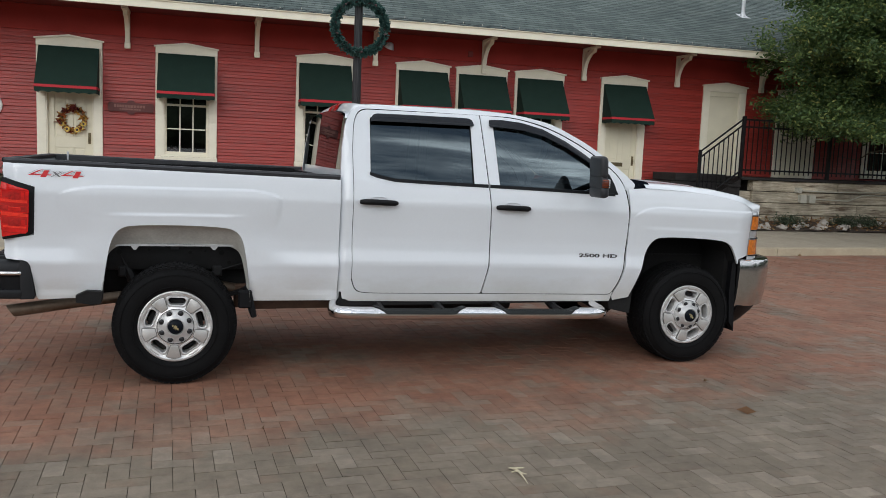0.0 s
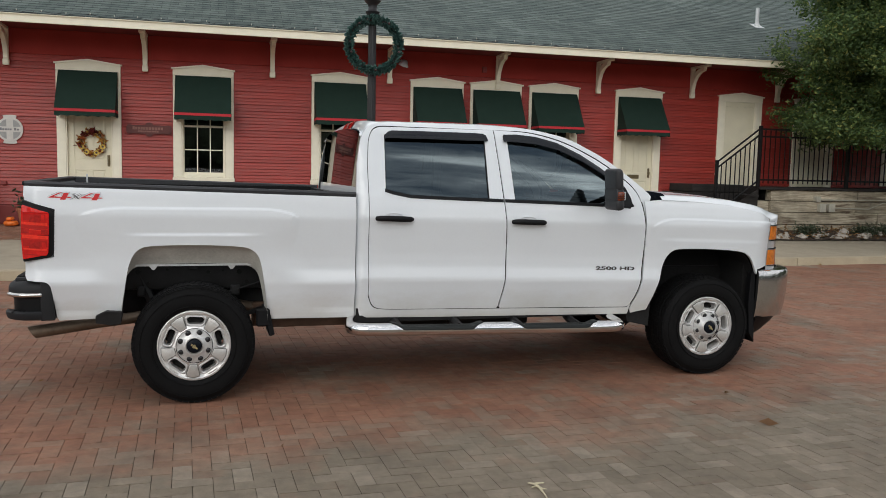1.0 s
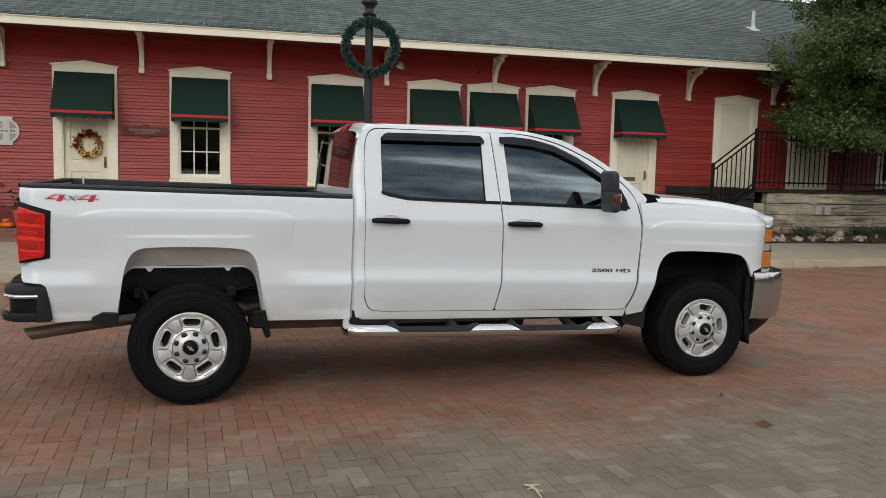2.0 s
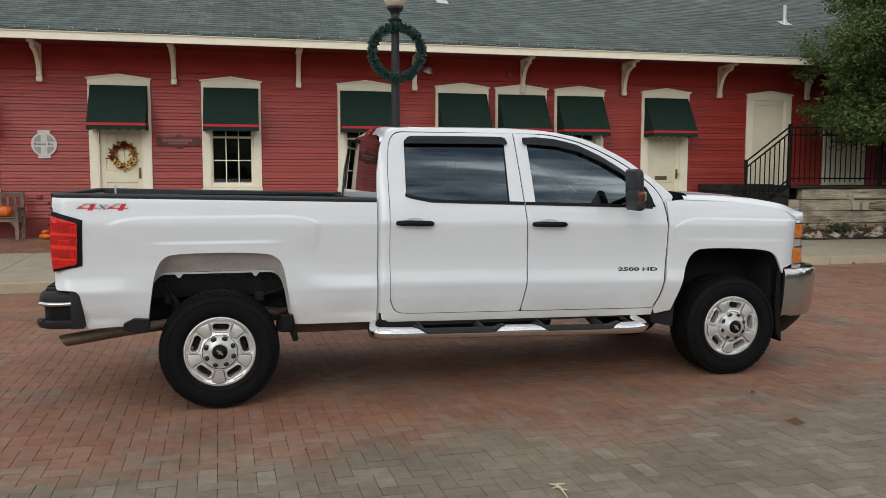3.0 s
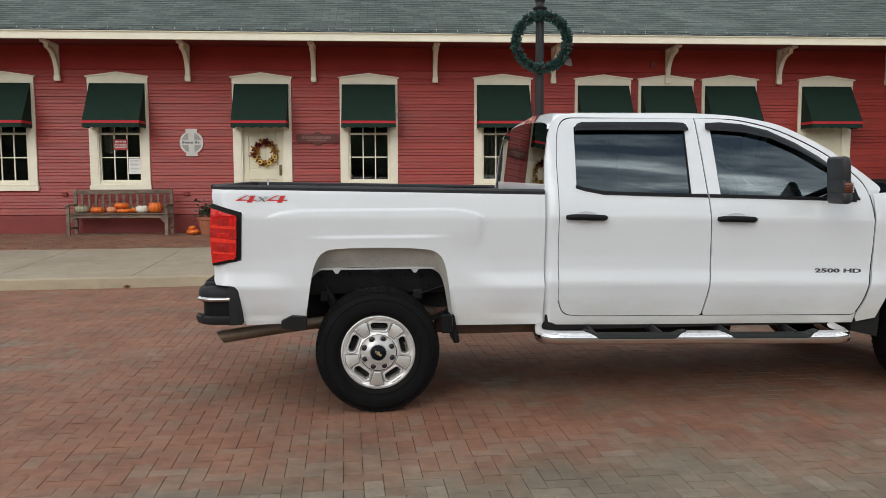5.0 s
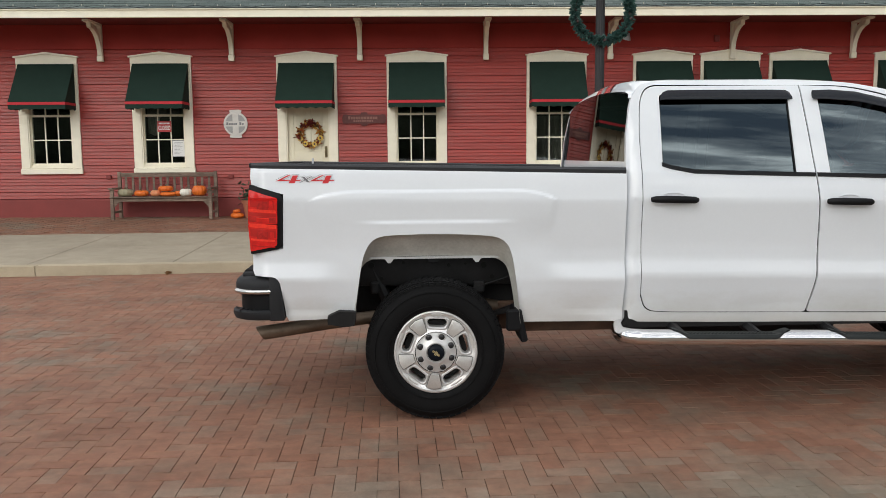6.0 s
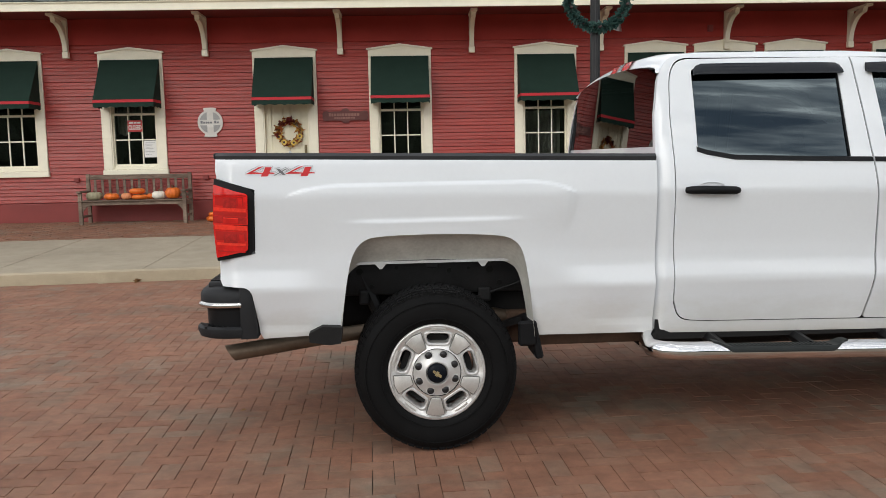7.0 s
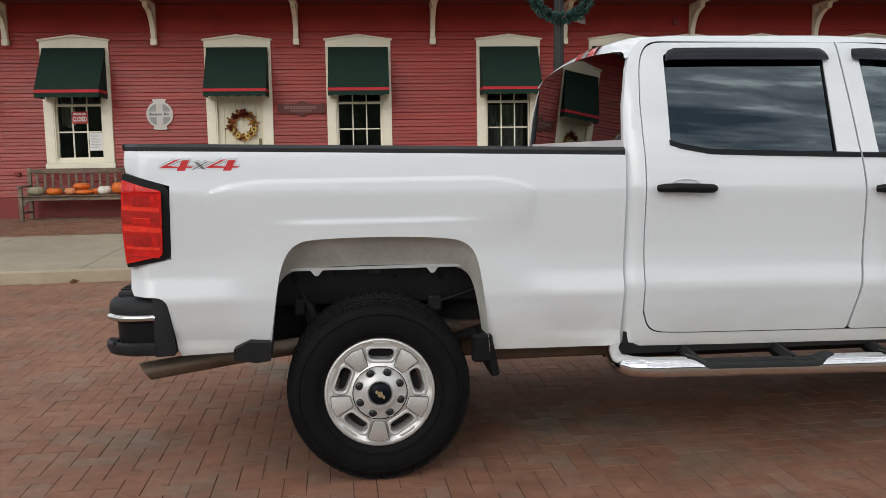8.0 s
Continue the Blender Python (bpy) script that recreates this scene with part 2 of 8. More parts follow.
def leaf_material(name, stops):
    k = Nodes(name)
    k.color(k.ramp(k.rand(), stops))
    k.set(0.55, spec=0.4)
    # light passes through the blades
    tr = k.n.new("ShaderNodeBsdfTranslucent")
    k.link(k.bsdf.inputs["Base Color"].links[0].from_socket, tr.inputs[0])
    mx = k.n.new("ShaderNodeMixShader")
    mx.inputs[0].default_value = 0.38
    k.link(k.bsdf.outputs[0], mx.inputs[1])
    k.link(tr.outputs[0], mx.inputs[2])
    k.link(mx.outputs[0], k.n["Material Output"].inputs[0])
    return k.mat


M = {
    "paver": paver_material(),
    "siding": siding_material(),
    "shingle": shingle_material(),
    "joint": plain("sandy_joint", (0.070, 0.053, 0.041), 0.95, var=0.25, scale=1.5, bump=0.5),
    "walk_concrete": concrete_material("pale_concrete", (0.36, 0.312, 0.236)),
    "kerb_concrete": concrete_material("kerb_concrete", (0.44, 0.37, 0.26)),
    "base_red": plain("red_painted_foundation", (0.225, 0.036, 0.031), 0.6, var=0.15, scale=1.5, bump=0.3),
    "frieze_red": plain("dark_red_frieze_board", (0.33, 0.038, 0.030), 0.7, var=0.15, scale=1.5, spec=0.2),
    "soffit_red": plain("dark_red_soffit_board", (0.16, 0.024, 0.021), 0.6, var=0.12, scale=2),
    "cream": plain("cream_painted_wood", (0.87, 0.825, 0.665), 0.5, var=0.06, scale=5, bump=0.15),
    "cream_door": plain("cream_painted_door", (0.78, 0.735, 0.56), 0.5, var=0.06, scale=3, bump=0.1),
    "awning": plain("dark_green_canvas", (0.016, 0.034, 0.026), 0.85, var=0.15, scale=3, bump=0.3, grain=240, spec=0.15),
    "awning_red": plain("red_canvas_band", (0.46, 0.022, 0.032), 0.75, var=0.1, bump=0.2, grain=240),
    "window_glass": glass_material("window_glass", (0.85, 0.88, 0.86), ior=1.75),
    "car_glass": glass_material("privacy_glass", (0.025, 0.03, 0.033), ior=2.0, gloss=(0.74, 0.91, 1.0)),
    "car_glass_front": glass_material("tinted_front_glass", (0.10, 0.115, 0.12), ior=2.1, gloss=(0.74, 0.91, 1.0)),
    "rear_glass": glass_material("reflective_rear_glass", (0.04, 0.04, 0.044), ior=1.55),
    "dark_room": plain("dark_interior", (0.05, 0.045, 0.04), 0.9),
    "curtain": plain("pale_interior_paint", (0.35, 0.34, 0.30), 0.9, var=0.2),
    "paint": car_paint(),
    "black_plastic": plain("black_trim_plastic", (0.0060, 0.0063, 0.0074), 0.5, var=0.2, bump=0.1, grain=200, spec=0.2),
    "cap": plain("glossy_black_plastic", (0.006, 0.008, 0.012), 0.25, var=0.1, spec=0.10),
    "rail": plain("weathered_rail_plastic", (0.026, 0.027, 0.030), 0.45, var=0.25, bump=0.15, grain=200, spec=0.4),
    "pad": plain("black_rubber_pad", (0.013, 0.016, 0.016), 0.6, var=0.25, bump=0.2, grain=200, spec=0.35),
    "grey_plastic": plain("weathered_grey_plastic", (0.0135, 0.0145, 0.0165), 0.6, var=0.2, bump=0.15, grain=200, spec=0.3),
    "visor": plain("smoked_acrylic", (0.007, 0.009, 0.013), 0.16, var=0.1, spec=0.30),
    "bumper_chrome": plain("dulled_chrome", (0.58, 0.57, 0.56), 0.17, 1.0, var=0.05, scale=5),
    "chrome": plain("chrome", (0.78, 0.78, 0.79), 0.07, 1.0, var=0.02),
    "badge": plain("dark_chrome", (0.22, 0.22, 0.23), 0.25, 0.8),
    "alloy": machined_material("machined_aluminium", (0.74, 0.735, 0.72), 0.28, 0.60),
    "alloy_paint": plain("silver_painted_alloy", (0.60, 0.60, 0.59), 0.36, 0.40, var=0.05),
    "alloy_pad": machined_material("brushed_spoke_alloy", (0.64, 0.63, 0.605), 0.30, 0.55),
    "shade_alloy": plain("shadowed_cast_alloy", (0.16, 0.158, 0.15), 0.55, 0.4, var=0.15),
    "lug": plain("dark_lug_nut", (0.020, 0.020, 0.022), 0.35, 0.3, var=0.2),
    "rubber": plain("tyre_rubber", (0.0052, 0.0052, 0.0055), 0.75, var=0.3, scale=12, bump=0.3, grain=120, spec=0.14),
    # near-black for underbody parts, and for backings that stand for deep shade
    "under": plain("dusty_black_underbody_and_shade", (0.005, 0.0048, 0.0048), 0.9, var=0.35, scale=7, bump=0.3),
    "frame_black": plain("black_frame_paint", (0.011, 0.011, 0.0115), 0.55, var=0.5, scale=9, bump=0.4, spec=0.3),
    "rust": plain("rusty_steel", (0.085, 0.048, 0.030), 0.8, var=0.4, scale=9, bump=0.4),
    "exhaust": plain("heat_stained_steel", (0.15, 0.112, 0.08), 0.5, 0.6, var=0.3, scale=10, bump=0.2),
    "liner": plain("dusty_beige_wheelhouse", (0.54, 0.54, 0.50), 0.45, var=0.25, scale=5, bump=0.1),
    "amber": plain("amber_lens", (0.62, 0.175, 0.016), 0.15, var=0.38, scale=30, coat=0.7),
    "amber_dark": plain("smoked_amber_lens", (0.17, 0.032, 0.009), 0.2, var=0.4, scale=40, coat=0.5),
    "clear_lens": plain("clear_lamp_lens", (0.55, 0.56, 0.57), 0.1, 0.4, var=0.15, scale=20, coat=0.8),
    "red_lens": plain("red_lamp_lens", (0.66, 0.014, 0.011), 0.12, var=0.30, scale=16, coat=0.25),
    "red_lens_bright": plain("bright_red_lens", (0.92, 0.045, 0.025), 0.15, var=0.2, scale=30),
    "red_lens_deep": plain("deep_red_lens", (0.48, 0.010, 0.008), 0.14, var=0.15, scale=14, coat=0.9),
    "red_lens_dark": plain("shaded_red_lens", (0.42, 0.012, 0.010), 0.2, var=0.3, scale=60, coat=0.5),
    "decal_red": plain("red_decal", (0.62, 0.03, 0.035), 0.4),
    "decal_grey": plain("grey_decal", (0.16, 0.16, 0.17), 0.4),
    "gold": plain("gold_badge", (0.62, 0.53, 0.30), 0.3, 0.8),
    "seat": plain("grey_seat_cloth", (0.07, 0.07, 0.075), 0.9, bump=0.3),
    "iron": plain("black_painted_iron", (0.007, 0.007, 0.0075), 0.5, var=0.2, bump=0.1, spec=0.2),
    "post": plain("black_post_paint", (0.012, 0.0125, 0.014), 0.5, var=0.2, bump=0.1),
    "globe": plain("milky_lamp_globe", (0.74, 0.71, 0.60), 0.3, coat=0.4),
    "timber": wood_material("weathered_timber", (0.15, 0.115, 0.072), (0.78, 0.70, 0.54), (0.7, 7, 9), 2.6, rot=0.85),
    "dark_timber": wood_material("dark_stained_deck", (0.018, 0.016, 0.015), (0.05, 0.045, 0.042), (0.8, 9, 9), 3),
    "bench_wood": wood_material("grey_weathered_teak", (0.13, 0.090, 0.066), (0.36, 0.275, 0.21), (1.5, 12, 12), 3.5),
    "orange": plain("orange_pumpkin_skin", (0.72, 0.155, 0.018), 0.45, var=0.2, scale=9, bump=0.1),
    "pale_orange": plain("pale_orange_pumpkin_skin", (0.70, 0.27, 0.12), 0.5, var=0.15, scale=9),
    "white_skin": plain("white_pumpkin_skin", (0.78, 0.74, 0.64), 0.5, var=0.06, scale=9),
    "green_skin": plain("grey_green_pumpkin_skin", (0.34, 0.31, 0.20), 0.55, var=0.2, scale=9),
    "straw": plain("bleached_straw", (0.55, 0.49, 0.34), 0.8, var=0.2, scale=30),
    "stem": plain("dry_stem", (0.14, 0.10, 0.05), 0.85, bump=0.4),
    "terracotta": plain("terracotta", (0.36, 0.13, 0.07), 0.8, var=0.12, bump=0.2),
    "sign_white": plain("faded_white_board", (0.60, 0.58, 0.54), 0.6, var=0.1, scale=10),
    "sign_grey": plain("faded_grey_board", (0.32, 0.32, 0.31), 0.6, var=0.12, scale=14),
    "sign_red": plain("red_sign_card", (0.55, 0.05, 0.05), 0.5),
    "paper": plain("white_paper", (0.80, 0.80, 0.78), 0.7, var=0.03),
    "ink": plain("grey_ink", (0.18, 0.18, 0.19), 0.7),
    "plaque": plain("brown_red_plaque", (0.105, 0.026, 0.022), 0.55, var=0.15, scale=10),
    "plaque_letter": plain("dull_gilt_lettering", (0.24, 0.11, 0.085), 0.5),
    "galv": plain("galvanised_metal", (0.60, 0.61, 0.62), 0.45, 0.6, var=0.12, scale=14),
    "bark": plain("grey_brown_bark", (0.12, 0.09, 0.065), 0.9, var=0.35, scale=9, bump=0.8),
    "leaf": leaf_material("tree_leaf", [(0, (0.045, 0.084, 0.030)), (0.5, (0.088, 0.150, 0.048)), (0.88, (0.165, 0.235, 0.066)), (1, (0.32, 0.33, 0.095))]),
    "fir": leaf_material("garland_needle", [(0, (0.030, 0.090, 0.078)), (0.6, (0.070, 0.165, 0.145)), (1, (0.17, 0.28, 0.25))]),
    "autumn": leaf_material("autumn_leaf", [(0, (0.16, 0.030, 0.015)), (0.3, (0.40, 0.10, 0.025)), (0.55, (0.56, 0.27, 0.04)), (0.8, (0.68, 0.45, 0.10)), (1, (0.12, 0.03, 0.022))]),
    "wine_leaf": leaf_material("wine_red_leaf", [(0, (0.10, 0.012, 0.014)), (0.6, (0.22, 0.030, 0.028)), (1, (0.34, 0.10, 0.06))]),
    "shrub": leaf_material("shrub_leaf", [(0, (0.03, 0.05, 0.03)), (0.6, (0.07, 0.09, 0.05)), (1, (0.12, 0.14, 0.09))]),
    "dry": leaf_material("dry_leaf", [(0, (0.12, 0.055, 0.025)), (0.6, (0.24, 0.13, 0.05)), (1, (0.35, 0.26, 0.14))]),
    "box_grey": plain("aged_grey_beige_paint", (0.40, 0.385, 0.32), 0.55, var=0.15, scale=12),
    "rock": concrete_material("pale_rock", (0.40, 0.365, 0.32)),
    "soil": plain("dark_mulch", (0.055, 0.038, 0.026), 0.95, var=0.4, scale=12, bump=0.9),
    "far_wood": plain("far_trees", (0.040, 0.055, 0.030), 0.9, var=0.4, scale=0.5, bump=0.5),
    "gilt": plain("gold_cloth_petal", (0.62, 0.42, 0.08), 0.5, var=0.3, scale=20),
    "cone": plain("brown_cone", (0.07, 0.045, 0.045), 0.7, var=0.3, scale=30),
    "brass": plain("aged_brass", (0.20, 0.16, 0.09), 0.4, 0.8, var=0.2),
}


# ---- mesh helpers ----
def thing(name, m, label, category, group="", kind=""):
    """An Empty at the base of a thing, tagged; its parts hang under it."""
    ob = new(name)
    ob.empty_display_size = 0.1
    ob.matrix_basis = m
    return tagged(ob, label, category, group, kind)


def mesh_of(bm, name, smooth=None):
    me = bpy.data.meshes.new(name)
    if smooth is not None:
        lim = math.cos(radians(smooth))
        bm.normal_update()
        for f in bm.faces:
            f.smooth = True
        for e in bm.edges:
            if len(e.link_faces) == 2:
                e.smooth = e.link_faces[0].normal.dot(e.link_faces[1].normal) > lim
            else:
                e.smooth = False
    bm.to_mesh(me)
    bm.free()
    return me


def part(name, bm, material, parent=None, label="", smooth=None):
    me = bm if isinstance(bm, bpy.types.Mesh) else mesh_of(bm, name, smooth)
    if material is not None and not me.materials:
        me.materials.append(material)
    ob = new(name, me)
    if parent is not None:
        ob.parent = parent
    if label:
        ob["label"] = label
    return ob


def solid(name, bm, material, label, category="", kind="", group="", smooth=None):
    return tagged(part(name, bm, material, None, "", smooth), label, category, group, kind)


def box(bm, x0, x1, y0, y1, z0, z1, bev=0.0, seg=1, mat=None):
    vs = [bm.verts.new((x, y, z)) for x in (x0, x1) for y in (y0, y1) for z in (z0, z1)]
    q = [(0, 1, 3, 2), (4, 6, 7, 5), (0, 4, 5, 1), (2, 3, 7, 6), (0, 2, 6, 4), (1, 5, 7, 3)]
    fs = [bm.faces.new([vs[i] for i in f]) for f in q]
    if mat is not None:
        bmesh.ops.transform(bm, matrix=mat, verts=vs)
    if bev:
        es = list({e for f in fs for e in f.edges})
        bmesh.ops.bevel(bm, geom=es, offset=bev, segments=seg, profile=0.5, affect="EDGES", clamp_overlap=True)
    return bm


def bx(*a, bev=0.0, seg=1, mat=None):
    return box(bmesh.new(), *a, bev=bev, seg=seg, mat=mat)


def tube(bm, pts, r, n=8, cap=True):
    """A round bar along pts; r a number or one for each point."""
    pts = [Vector(p) for p in pts]
    rs = [r] * len(pts) if isinstance(r, (int, float)) else r
    rings, up = [], None
    for i, p in enumerate(pts):
        a, b = pts[max(i - 1, 0)], pts[min(i + 1, len(pts) - 1)]
        d = (b - a).normalized()
        if up is None:
            up = d.orthogonal().normalized()
        up = (up - d * up.dot(d)).normalized()
        side = d.cross(up)
        rings.append([bm.verts.new(p + (up * math.cos(2 * math.pi * k / n) + side * math.sin(2 * math.pi * k / n)) * rs[i]) for k in range(n)])
    for a, b in zip(rings, rings[1:]):
        for k in range(n):
            bm.faces.new((a[k], a[(k + 1) % n], b[(k + 1) % n], b[k]))
    if cap:
        bm.faces.new(list(reversed(rings[0])))
        bm.faces.new(rings[-1])
    return bm


def lathe(bm, prof, n=32, m=None, close=False):
    """Turns a profile of (radius, height) round the z axis, then moves it by m."""
    rings = []
    for r, h in prof:
        if r < 1e-6:
            rings.append([bm.verts.new((0, 0, h))])
        else:
            rings.append([bm.verts.new((r * math.cos(2 * math.pi * k / n), r * math.sin(2 * math.pi * k / n), h)) for k in range(n)])
    pairs = list(zip(rings, rings[1:])) + ([(rings[-1], rings[0])] if close else [])
    for a, b in pairs:
        for k in range(n):
            k2 = (k + 1) % n
            if len(a) == 1 and len(b) == 1:
                continue
            if len(a) == 1:
                bm.faces.new((a[0], b[k2], b[k]))
            elif len(b) == 1:
                bm.faces.new((a[k], a[k2], b[0]))
            else:
                bm.faces.new((a[k], a[k2], b[k2], b[k]))
    if m is not None:
        bmesh.ops.transform(bm, matrix=m, verts=[v for ring in rings for v in ring])
    return bm


def extrude_poly(bm, pts, y0, y1):
    """A prism: the outline pts in (x, z), from y0 to y1."""
    a = [bm.verts.new((x, y0, z)) for x, z in pts]
    b = [bm.verts.new((x, y1, z)) for x, z in pts]
    bm.faces.new(a)
    bm.faces.new(list(reversed(b)))
    n = len(pts)
    for i in range(n):
        j = (i + 1) % n
        bm.faces.new((a[j], a[i], b[i], b[j]))
    bmesh.ops.recalc_face_normals(bm, faces=bm.faces[:])
    return bm


def dense(pts, gap=0.04):
    """Adds points along a line so that none lie further apart than gap."""
    out = []
    for a, b in zip(pts, pts[1:]):
        k = max(1, int(math.dist(a, b) / gap + 0.99))
        out += [tuple(a[i] + (b[i] - a[i]) * j / k for i in range(len(a))) for j in range(k)]
    return out + [tuple(pts[-1])]


def rounded(pts, times=2):
    """Cuts the corners of an open line."""
    for _ in range(times):
        out = [pts[0]]
        for a, b in zip(pts, pts[1:]):
            out += [(a[0] * 0.75 + b[0] * 0.25, a[1] * 0.75 + b[1] * 0.25), (a[0] * 0.25 + b[0] * 0.75, a[1] * 0.25 + b[1] * 0.75)]
        pts = out + [pts[-1]]
    return pts


def fillet(pts, n=5):
    """Rounds a closed outline of (x, z) or (x, z, radius)."""
    out = []
    for i, p in enumerate(pts):
        r = p[2] if len(p) > 2 else 0
        q = Vector(p[:2])
        if not r:
            out.append((q.x, q.y))
            continue
        a, b = Vector(pts[i - 1][:2]) - q, Vector(pts[(i + 1) % len(pts)][:2]) - q
        s, e = q + a.normalized() * min(r, a.length * 0.49), q + b.normalized() * min(r, b.length * 0.49)
        for k in range(n + 1):
            t = k / n
            v = s * (1 - t) ** 2 + q * 2 * t * (1 - t) + e * t * t
            out.append((v.x, v.y))
    return out


def words(name, body, size, m, material, parent=None, label="", deep=0.001, bold=0.0, shear=0.0):
    """Lettering in the built-in font as a mesh; it reads along x, upright along z after m."""
    cu = bpy.data.curves.new(name, "FONT")
    cu.body, cu.size, cu.extrude, cu.offset, cu.shear = body, size, deep, bold, shear
    cu.align_x, cu.align_y, cu.resolution_u = "CENTER", "CENTER", 3
    tmp = bpy.data.objects.new("lettering_curve", cu)
    scene.collection.objects.link(tmp)
    me = bpy.data.meshes.new_from_object(tmp.evaluated_get(bpy.context.evaluated_depsgraph_get()))
    bpy.data.objects.remove(tmp)
    bpy.data.curves.remove(cu)
    me.name = name
    me.materials.clear()
    me.materials.append(material)
    me.transform(m)
    ob = new(name, me)
    if parent is not None:
        ob.parent = parent
    if label:
        ob["label"] = label
    return ob


def leaves(bm, centres, size, spread, rng, per=1, flat=0.0):
    """Small folded leaves strewn about the centres."""
    for c in centres:
        for _ in range(per):
            p = Vector(c) + Vector((rng.gauss(0, spread), rng.gauss(0, spread), rng.gauss(0, spread * (1 - flat))))
            d = Vector((rng.gauss(0, 1), rng.gauss(0, 1), rng.gauss(-0.2, 0.7) * (1 - flat))).normalized()
            s = d.orthogonal().normalized()
            s = Matrix.Rotation(rng.uniform(0, 6.28), 3, d) @ s
            L = size * rng.uniform(0.7, 1.3)
            up = d.cross(s) * L * 0.12
            a, b = bm.verts.new(p - d * L), bm.verts.new(p + d * L)
            e, f = bm.verts.new(p + s * L * 0.42 + up), bm.verts.new(p - s * L * 0.42 + up)
            bm.faces.new((a, e, b))
            bm.faces.new((a, b, f))
    return bm


# ---- ground, kerb and pavement ----
def kerb_y(x):
    return 11.97 + 0.071 * x


def walk_z(x, y):
    """Height of the pavement, which climbs from the kerb to the building."""
    return 0.13 + 0.0366 * max(0.0, y - kerb_y(x))


FRONT = 17.49  # face of the window trim
bm = bmesh.new()
R = 900
bm.faces.new([bm.verts.new(v) for v in ((-R, -R, -0.010), (R, -R, -0.010), (R, R, -0.010), (-R, R, -0.010))])
solid("ground", bm, M["joint"], "sandy bed of the brick street reaching the horizon", "ground", "structure")


def skew_slab(bm, x0, x1, f0, f1, drop=0.25, lift=0.0):
    """A slab between x0 and x1 whose front and back edges are functions of x, lying on the pavement's slope."""
    top, bot = [], []
    for x, f in ((x0, f0), (x1, f0), (x1, f1), (x0, f1)):
        y = f(x)
        top.append(bm.verts.new((x, y, walk_z(x, y) + lift)))
        bot.append(bm.verts.new((x, y, walk_z(x, y) - drop)))
    bm.faces.new(top)
    bm.faces.new(list(reversed(bot)))
    for i in range(4):
        j = (i + 1) % 4
        bm.faces.new((top[j], top[i], bot[i], bot[j]))
    bmesh.ops.bevel(bm, geom=[e for e in bm.edges if e.verts[0] in top and e.verts[1] in top], offset=0.008, segments=2, profile=0.5, affect="EDGES")
    return bm


def walk_back(x):
    return kerb_y(x) + 3.28


bm = bmesh.new()
for a, b in ((-40, 0), (0, 40)):
    skew_slab(bm, a, b, lambda x: kerb_y(x) + 0.02, lambda x: FRONT + 0.4, 0.3, -0.02)
pavement = solid("pavement", bm, M["walk_concrete"], "pale concrete pavement in front of the red building", "pavement", "structure")
x = -12.6
while x < 20:
    part("slab", skew_slab(bmesh.new(), x + 0.004, x + 1.826, lambda q: kerb_y(q) + 0.165, lambda q: kerb_y(q) + 1.70, 0.1), M["walk_concrete"], pavement)
    part("slab", skew_slab(bmesh.new(), x + 0.004, x + 1.826, lambda q: kerb_y(q) + 1.708, lambda q: walk_back(q) - 0.004, 0.1), M["walk_concrete"], pavement)
    x += 1.83

kerb = thing("kerb", pose(0, 0, 0), "worn pale concrete kerb along the brick street", "kerb", kind="structure")
x = -14.2
while x < 20:
    bm = skew_slab(bmesh.new(), x + 0.004, x + 3.02, kerb_y, lambda q: kerb_y(q) + 0.158, 0.32, 0.0)
    part("kerb_stone", bm, M["kerb_concrete"], kerb, smooth=40)
    x += 3.03

# ---- the red railway building ----
WALL_L, WALL_R = -10.5, 19.0
WINDOWS = [-7.44, -5.25, -0.295, 2.44, 4.53, 5.86, 7.215]
DOORS = [-2.435, 9.305]
BLANKS = [11.96, 14.03]
FAR_WINDOW = 16.66
OPEN = sorted([(c, 1.30, 3.30) for c in WINDOWS] + [(c, 0.37, 3.30) for c in DOORS] + [(c, 1.36, 3.30) for c in BLANKS] + [(FAR_WINDOW, 1.36, 3.30)])
HALF = 0.43

bm = bmesh.new()
edge = WALL_L
for c, z0, z1 in OPEN:
    box(bm, edge, c - HALF, FRONT + 0.055, FRONT + 0.24, 0.1, 4.4)
    box(bm, c - HALF, c + HALF, FRONT + 0.055, FRONT + 0.24, 0.1, z0)
    box(bm, c - HALF, c + HALF, FRONT + 0.055, FRONT + 0.24, z1, 4.4)
    edge = c + HALF
box(bm, edge, WALL_R, FRONT + 0.055, FRONT + 0.24, 0.1, 4.4)
wall_south = solid("wall_south", bm, M["base_red"], "dark red painted wooden wall with lapped boards", "wall", "structure")

bm = bmesh.new()
box(bm, WALL_L, WALL_L + 0.2, FRONT + 0.24, 26.4, 0.1, 4.4)
box(bm, WALL_R - 0.2, WALL_R, FRONT + 0.24, 26.4, 0.1, 4.4)
box(bm, WALL_L, WALL_R, 26.2, 26.4, 0.1, 4.4)
solid("wall_north", bm, M["base_red"], "plain red side and back walls of the building", "wall", "structure")
# inner surfaces are coloured dark to stand for an unlit room
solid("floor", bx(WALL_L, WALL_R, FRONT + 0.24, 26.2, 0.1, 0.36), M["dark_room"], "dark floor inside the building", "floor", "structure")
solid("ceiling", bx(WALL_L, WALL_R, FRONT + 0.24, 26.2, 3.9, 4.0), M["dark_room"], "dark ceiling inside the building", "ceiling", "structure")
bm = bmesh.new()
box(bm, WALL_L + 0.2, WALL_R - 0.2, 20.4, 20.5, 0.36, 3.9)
solid("wall_inner", bm, M["dark_room"], "partition coloured dark for the unlit room behind the windows", "wall", "structure")

